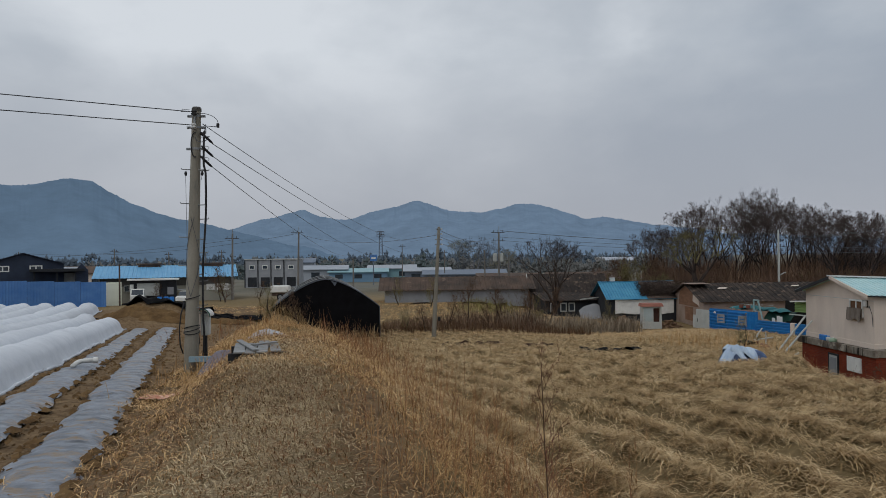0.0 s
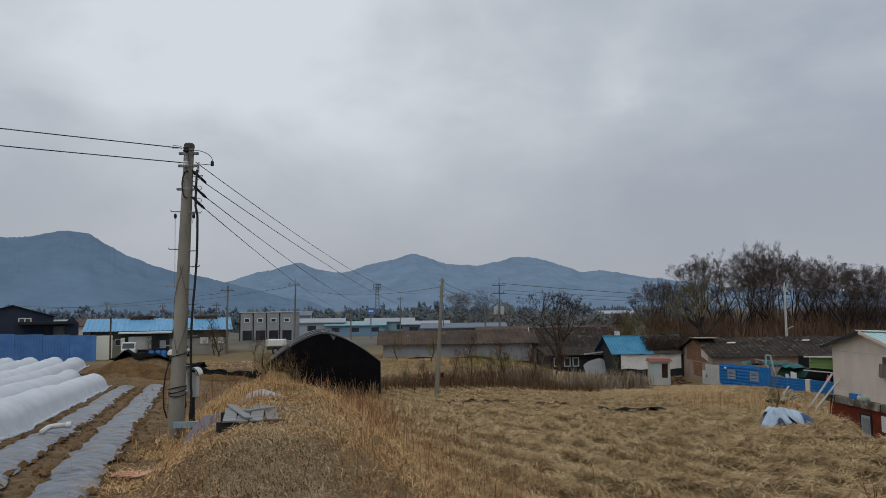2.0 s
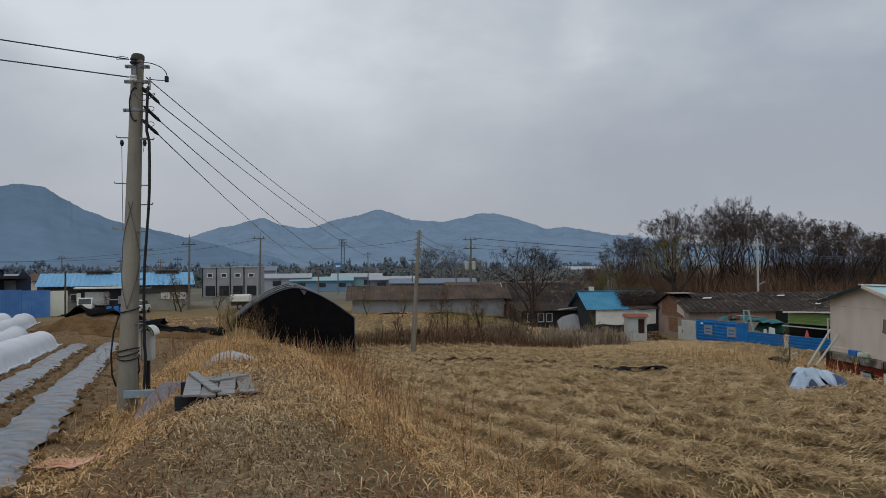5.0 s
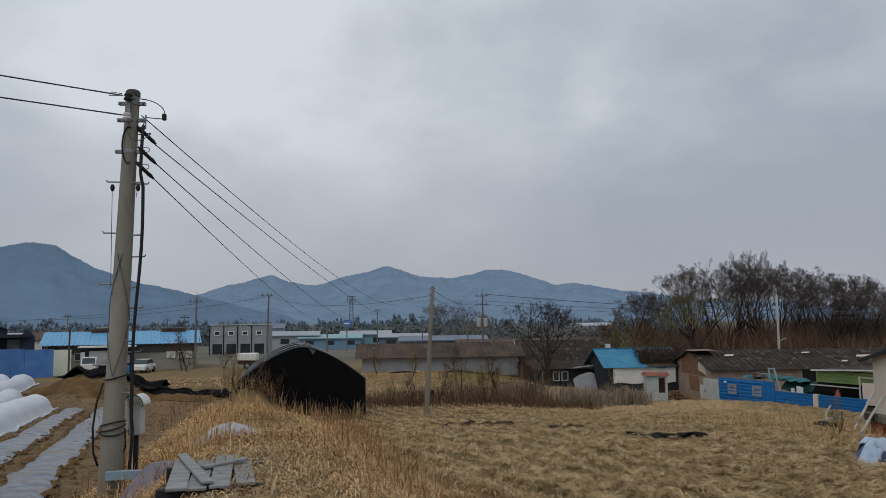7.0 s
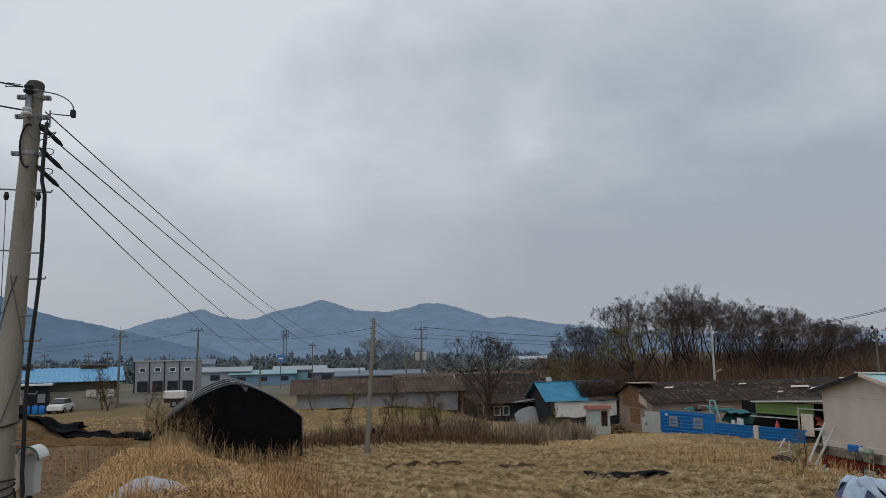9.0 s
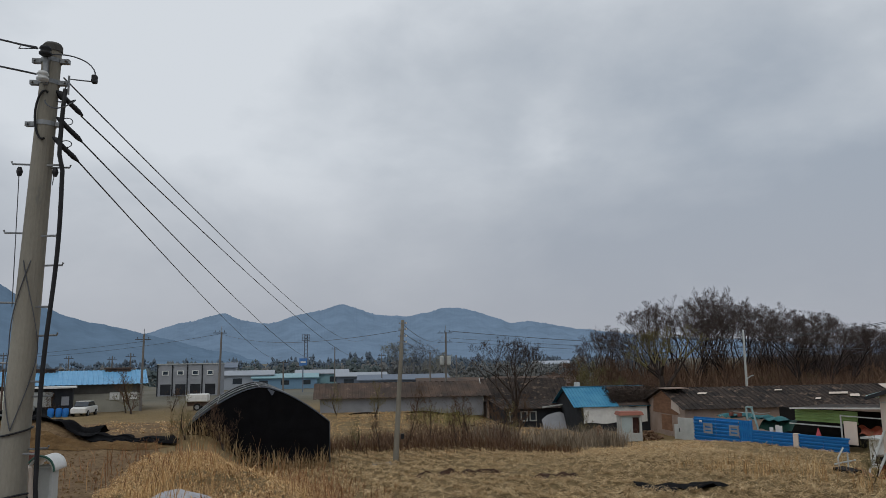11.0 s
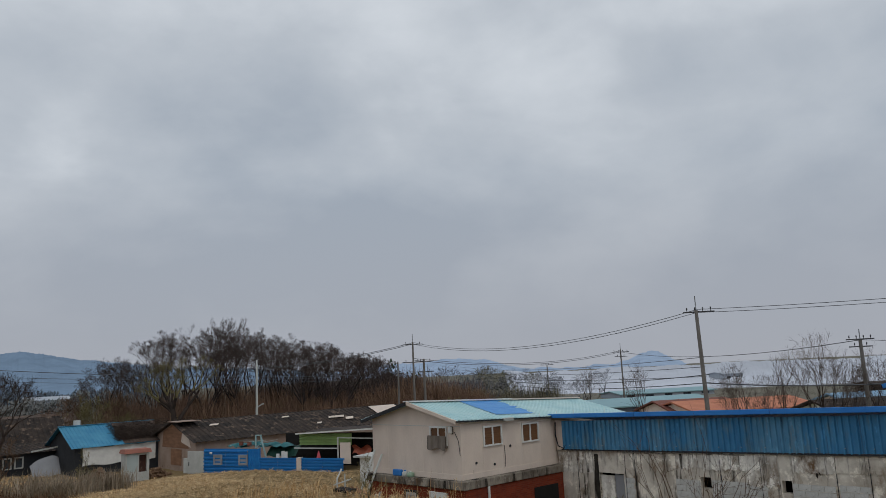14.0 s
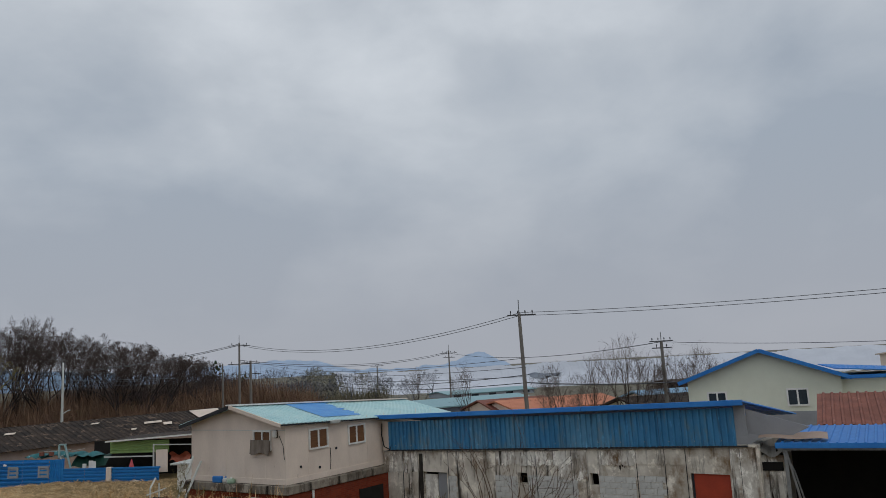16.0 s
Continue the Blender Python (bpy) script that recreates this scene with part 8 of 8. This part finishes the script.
def brush(name, b0, b1, d0, d1, n, per, height, material, label, wide=0.011):
    """Thickets of fine upright shoots, fanned from many roots, as one mesh."""
    b = rng.uniform(b0, b1, n)
    d = rng.uniform(d0, d1, n)
    cx, cy = -1.7 + d * np.sin(np.radians(b)), 9.4 + d * np.cos(np.radians(b))
    size = rng.uniform(*height, n) * (0.75 + 0.35 * waves(cx, cy, 0.11))
    idx = np.repeat(np.arange(n), per)
    k = len(idx)
    x, y = cx[idx] + rng.normal(0, 0.9, k), cy[idx] + rng.normal(0, 0.9, k)
    z = land(x, y) + size[idx] * rng.uniform(0, 0.55, k)
    el = np.pi / 2 - np.abs(rng.normal(0, 0.8, k))
    return blades(name, np.stack([x, y, z], -1), size[idx] * rng.uniform(0.25, 0.6, k), np.full(k, wide) * rng.uniform(0.6, 1.3, k), rng.uniform(0, 6.28, k), el, rng.uniform(-0.2, 0.3, k), material, label, "thicket")


BRUSH_M = blade_material("brown_shoots", [C(80, 63, 53), C(104, 82, 68), C(124, 99, 80), C(114, 97, 75)], 0.5)
OLIVE_M = blade_material("olive_shoots", [C(78, 66, 44), C(104, 92, 58), C(122, 110, 70)], 0.5)
brush("wood_thicket", 19, 46, 100, 128, 760, 80, (4.0, 8.2), BRUSH_M, "brown leafless thicket filling the wood", 0.022)
brush("wood_thicket", 16, 33, 88, 104, 230, 80, (2.2, 4.6), OLIVE_M, "olive-brown leafless thicket at the wood's edge", 0.022)
brush("wood_thicket", 29.5, 42, 118, 150, 620, 80, (4.5, 8.5), blade_material("dark_shoots", [C(68, 57, 55), C(86, 73, 69), C(100, 86, 79)], 0.5), "dark leafless thicket deep in the wood", 0.022)
# greyed olive: haze put into the shoots' colour
brush("far_thicket", 44.2, 51.5, 132, 146, 90, 90, (3.0, 6.0), blade_material("hazy_olive_shoots", [C(96, 92, 80), C(116, 110, 92), C(128, 122, 104)], 0.5), "hazy olive-brown trees beyond the village", 0.03)
brush("ditch_brush", 0.0, 12.5, 44, 47.5, 80, 70, (0.8, 1.9), BRUSH_M, "brown brush along the ditch")
brush("green_bush", 17.2, 18.6, 90, 93, 10, 120, (2.6, 3.4), blade_material("spring_green", [C(92, 98, 44), C(112, 116, 54)]), "bush just turning green behind the shack")
brush("forsythia", 6.0, 9.2, 60, 63, 10, 120, (1.4, 2.2), blade_material("yellow_green_shoots", [C(126, 120, 70), C(150, 142, 90)]), "pale yellow-green bushes by the ditch")

# ---- the far plain: tree belts, low sheds, a mast ----
def belt(name, b0, b1, dist, h0, h1, material, seed, label, depth=14):
    """A far belt of trees: many small upright clumps with an uneven top."""
    r = random.Random(seed)
    g = G()
    n = int((b1 - b0) * 7)
    for k in range(n):
        b = b0 + (b1 - b0) * (k + r.random()) / n
        x, y = at_bearing(b, dist + r.uniform(-depth, depth))
        h = r.uniform(h0, h1) * (0.7 + 0.6 * abs(noise.noise(Vector((b * 0.7, seed, 0)))))
        w = dist * 0.0045 * r.uniform(0.6, 1.5)
        z = -4.0
        for c in range(18):
            q = r.random()
            cx, cy = x + r.uniform(-w, w) * (1.15 - 0.6 * q), y + r.uniform(-w, w)
            cz = z + h * (0.05 + 0.95 * q)
            s = w * r.uniform(0.25, 0.6)
            vs = [(cx + s * math.cos(a) * r.uniform(0.5, 1.2), cy + s * math.sin(a), cz - s * r.uniform(0.2, 1.2)) for a in (0, 1.57, 3.14, 4.7)] + [(cx + s * 0.3 * r.uniform(-1, 1), cy, cz + s * r.uniform(0.6, 1.3)), (cx, cy, cz - s * 1.4)]
            g.add(vs, [(0, 1, 4), (1, 2, 4), (2, 3, 4), (3, 0, 4), (1, 0, 5), (2, 1, 5), (3, 2, 5), (0, 3, 5)])
    return tagged(mesh_object(name, g, material), label, "trees", kind="stuff")


# belts in greyed colours that carry the haze of their distance
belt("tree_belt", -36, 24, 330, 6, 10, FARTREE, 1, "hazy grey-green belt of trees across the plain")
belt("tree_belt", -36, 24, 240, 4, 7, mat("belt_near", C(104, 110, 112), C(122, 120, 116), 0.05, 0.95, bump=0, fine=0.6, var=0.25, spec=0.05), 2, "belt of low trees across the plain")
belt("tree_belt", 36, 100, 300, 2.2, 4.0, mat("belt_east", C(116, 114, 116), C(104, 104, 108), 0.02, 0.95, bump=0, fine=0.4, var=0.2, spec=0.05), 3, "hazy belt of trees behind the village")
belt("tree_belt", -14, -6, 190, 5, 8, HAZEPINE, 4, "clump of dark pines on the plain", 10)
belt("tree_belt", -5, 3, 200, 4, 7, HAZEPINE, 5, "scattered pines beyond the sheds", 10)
belt("tree_belt", 38.5, 41.5, 150, 7, 9.5, PINE, 6, "dark pines at the end of the wood", 6)


def far_shed(b, dist, w, d, h, rise, wall_m, roof_m, label, rz=0.0):
    x, y = at_bearing(b, dist)
    t = thing("distant_shed", x, y, land_at(x, y) - 0.3, rz - b * 0.5, label, "building", "distant sheds")
    part("wall", G().prism([(0, 0), (d, 0), (d, h), (d / 2, h + rise), (0, h)], -w / 2, w / 2, "x"), wall_m, t)
    for s in (0, 1):
        y0, y1 = (-0.4, d / 2) if s == 0 else (d / 2, d + 0.4)
        z0, z1 = (h - 0.1, h + rise + 0.1) if s == 0 else (h + rise + 0.1, h - 0.1)
        part("roof", G().add([(-w / 2 - 0.4, y0, z0), (w / 2 + 0.4, y0, z0), (w / 2 + 0.4, y1, z1), (-w / 2 - 0.4, y1, z1), (-w / 2 - 0.4, y0, z0 + 0.15), (w / 2 + 0.4, y0, z0 + 0.15), (w / 2 + 0.4, y1, z1 + 0.15), (-w / 2 - 0.4, y1, z1 + 0.15)],
                              [(3, 2, 1, 0), (4, 5, 6, 7), (0, 1, 5, 4), (1, 2, 6, 5), (2, 3, 7, 6), (3, 0, 4, 7)]), roof_m, t)
    n = max(2, int(w / 4))
    for k in range(n):
        part("window", G().box(-w / 2 + w * (k + 0.3) / n, -w / 2 + w * (k + 0.7) / n, -0.05, 0.02, h * 0.45, h * 0.8), GLASS, t)
    return t


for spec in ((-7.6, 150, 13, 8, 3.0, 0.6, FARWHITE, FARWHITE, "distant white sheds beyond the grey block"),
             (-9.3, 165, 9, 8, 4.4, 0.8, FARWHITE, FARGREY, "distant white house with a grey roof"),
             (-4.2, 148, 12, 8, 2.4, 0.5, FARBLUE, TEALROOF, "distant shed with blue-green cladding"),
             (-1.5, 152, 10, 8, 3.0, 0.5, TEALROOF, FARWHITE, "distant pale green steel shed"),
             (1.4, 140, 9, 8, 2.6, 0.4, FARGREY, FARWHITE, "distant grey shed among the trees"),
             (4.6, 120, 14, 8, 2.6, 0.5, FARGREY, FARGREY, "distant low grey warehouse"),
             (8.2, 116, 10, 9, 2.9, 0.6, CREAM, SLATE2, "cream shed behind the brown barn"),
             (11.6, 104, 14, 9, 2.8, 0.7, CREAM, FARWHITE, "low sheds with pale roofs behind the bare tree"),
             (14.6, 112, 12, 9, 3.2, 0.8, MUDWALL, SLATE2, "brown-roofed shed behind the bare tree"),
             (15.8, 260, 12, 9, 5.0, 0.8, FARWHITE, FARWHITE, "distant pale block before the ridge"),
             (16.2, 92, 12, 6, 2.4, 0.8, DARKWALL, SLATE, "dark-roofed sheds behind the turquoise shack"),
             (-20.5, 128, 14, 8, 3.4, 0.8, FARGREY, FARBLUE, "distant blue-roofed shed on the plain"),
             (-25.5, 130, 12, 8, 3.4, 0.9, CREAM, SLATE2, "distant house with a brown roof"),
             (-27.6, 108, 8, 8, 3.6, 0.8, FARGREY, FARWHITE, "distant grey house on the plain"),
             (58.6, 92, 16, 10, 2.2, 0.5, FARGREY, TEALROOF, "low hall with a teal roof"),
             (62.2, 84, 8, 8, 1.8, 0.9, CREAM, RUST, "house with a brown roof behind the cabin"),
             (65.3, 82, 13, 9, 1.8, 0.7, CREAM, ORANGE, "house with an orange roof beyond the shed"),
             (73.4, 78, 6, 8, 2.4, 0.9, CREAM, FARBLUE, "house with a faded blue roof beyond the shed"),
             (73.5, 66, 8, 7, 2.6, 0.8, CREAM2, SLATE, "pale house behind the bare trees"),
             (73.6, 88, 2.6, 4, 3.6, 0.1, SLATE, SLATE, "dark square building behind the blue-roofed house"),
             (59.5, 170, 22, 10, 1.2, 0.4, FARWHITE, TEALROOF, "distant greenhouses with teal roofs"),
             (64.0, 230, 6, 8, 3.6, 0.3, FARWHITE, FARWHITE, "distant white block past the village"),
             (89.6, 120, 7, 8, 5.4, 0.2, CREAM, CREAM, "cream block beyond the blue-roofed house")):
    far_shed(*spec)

mast = thing("lattice_mast", -21.4, 430, -3.5, 0, "tall steel lattice mast with a square antenna cage", "mast")
for sx in (-1, 1):
    for sy in (-1, 1):
        part("leg", G().beam((sx * 1.1, sy * 1.1, 0), (sx * 0.7, sy * 0.7, 20.3), 0.28, 0.28), FARGREY, mast)
for k in range(10):
    part("ring", G().beam((-1, -1, k * 2.0 + 1), (1, -1, k * 2.0 + 2.4), 0.16, 0.16).beam((1, -1, k * 2.0 + 1), (-1, -1, k * 2.0 + 2.4), 0.16, 0.16), FARGREY, mast)
g = G()
for z in (16.8, 18.2, 19.9):
    for a, b in (((-2, -2), (2, -2)), ((2, -2), (2, 2)), ((2, 2), (-2, 2)), ((-2, 2), (-2, -2))):
        g.beam((*a, z), (*b, z), 0.25, 0.25)
for sx in (-2, 0, 2):
    g.beam((sx, -2, 16.8), (sx, -2, 20.2), 0.3, 0.3)
part("antenna_cage", g, FARGREY, mast)
sign = thing("blue_sign", -8.4, 139, -3, 0, "blue and white sign board on a post far off", "sign")
part("post", G().box(0, 0.2, 0, 0.2, 0, 5.6), FARGREY, sign)
part("board", G().box(-0.5, 0.8, -0.1, 0.0, 4.4, 5.6), FADEBLUE, sign)
part("bar", G().box(-0.3, 0.55, -0.13, -0.1, 4.85, 5.1), WHITE, sign)

# ---- parked vehicles and drums before the far halls ----
TYRE = mat("tyre_rubber", C(30, 30, 30), C(40, 40, 40), 4, 0.9, bump=0.1)


def wheel(parent, x, y, r_):
    w = part("wheel", G().tube([(x, y - 0.1, r_), (x, y + 0.1, r_)], r_, 14), TYRE, parent)
    part("rim", G().tube([(x, y - 0.115, r_), (x, y - 0.1, r_)], r_ * 0.6, 12), GALV, w)


truck = thing("small_truck", -31.9, 88.6, land_at(-32.4, 89), 106, "small white flatbed truck parked by the annex", "truck")
part("cab", G().prism([(0, 0.45), (1.5, 0.45), (1.5, 1.85), (0.55, 1.85), (0.1, 1.15), (0, 1.1)], 0, 1.5), WHITE, truck, bevel=0.05)
part("side_glass", G().prism([(0.3, 1.15), (1.25, 1.15), (1.25, 1.7), (0.62, 1.7)], -0.01, 0.01), GLASS, truck)
part("windscreen", G().add([(0.09, 0.12, 1.2), (0.09, 1.38, 1.2), (0.48, 1.36, 1.76), (0.48, 0.14, 1.76)], [(0, 3, 2, 1)]), GLASS, truck)
part("bed", G().box(1.56, 3.9, -0.05, 1.55, 0.6, 0.75).box(1.56, 3.9, -0.05, 0.0, 0.75, 1.1).box(3.85, 3.9, 0.0, 1.55, 0.75, 1.1), LTGREY, truck)
part("chassis", G().box(0.3, 3.7, 0.3, 1.2, 0.4, 0.6), DARKWALL, truck)
for x in (0.7, 3.1):
    for y in (0.05, 1.45):
        wheel(truck, x, y, 0.32)
car = thing("parked_car", -27.3, 90.0, land_at(-28.2, 90), 88, "small white car parked on the plain", "car")
part("body", G().prism([(0, 0.3), (3.6, 0.3), (3.6, 0.85), (3.0, 0.95), (0.7, 0.95), (0, 0.8)], 0, 1.5), WHITE, car, bevel=0.06)
part("cabin", G().prism([(0.6, 0.95), (3.1, 0.95), (2.5, 1.42), (1.2, 1.42)], 0.08, 1.42), GLASS, car, bevel=0.04)
part("roof_panel", G().box(1.2, 2.5, 0.1, 1.4, 1.42, 1.46), WHITE, car)
part("windscreen", G().add([(0.62, 0.15, 0.97), (0.62, 1.35, 0.97), (1.18, 1.3, 1.38), (1.18, 0.2, 1.38)], [(0, 3, 2, 1)]), DARKWALL, car)
for x in (0.7, 2.9):
    for y in (0.05, 1.45):
        wheel(car, x, y, 0.3)
tank = thing("box_trailer", -18.6, 95, land_at(-17.6, 95), 0, "white box trailer standing on the plain", "trailer")
part("box", G().box(0, 2.3, 0, 1.6, 0.95, 1.8), WHITE, tank, bevel=0.1)
part("frame", G().box(0.1, 2.2, 0.3, 1.3, 0.5, 0.95), SLATE2, tank)
for y in (0.2, 1.4):
    wheel(tank, 1.2, y, 0.4)
drum = thing("plastic_drum", -29.9, 90.2, land_at(-29.9, 90.2), 0, "blue plastic drum by the annex", "drum", "drums")
part("body", G().tube([(0, 0, 0), (0, 0, 0.05), (0, 0, 0.4), (0, 0, 0.8), (0, 0, 0.86)], [0.26, 0.29, 0.31, 0.29, 0.24], 14), BLUE, drum, smooth=True)
part("lid", G().tube([(0, 0, 0.86), (0, 0, 0.9)], 0.2, 12), BLUE, drum)
for dx, dy in ((-0.7, -0.2), (0.62, 0.1)):
    copy_thing(drum, Matrix.Translation((-29.9 + dx, 90.2 + dy, land_at(-29.9 + dx, 90.2 + dy)))).matrix_basis = Matrix.Translation((-29.9 + dx, 90.2 + dy, land_at(-29.9 + dx, 90.2 + dy)))
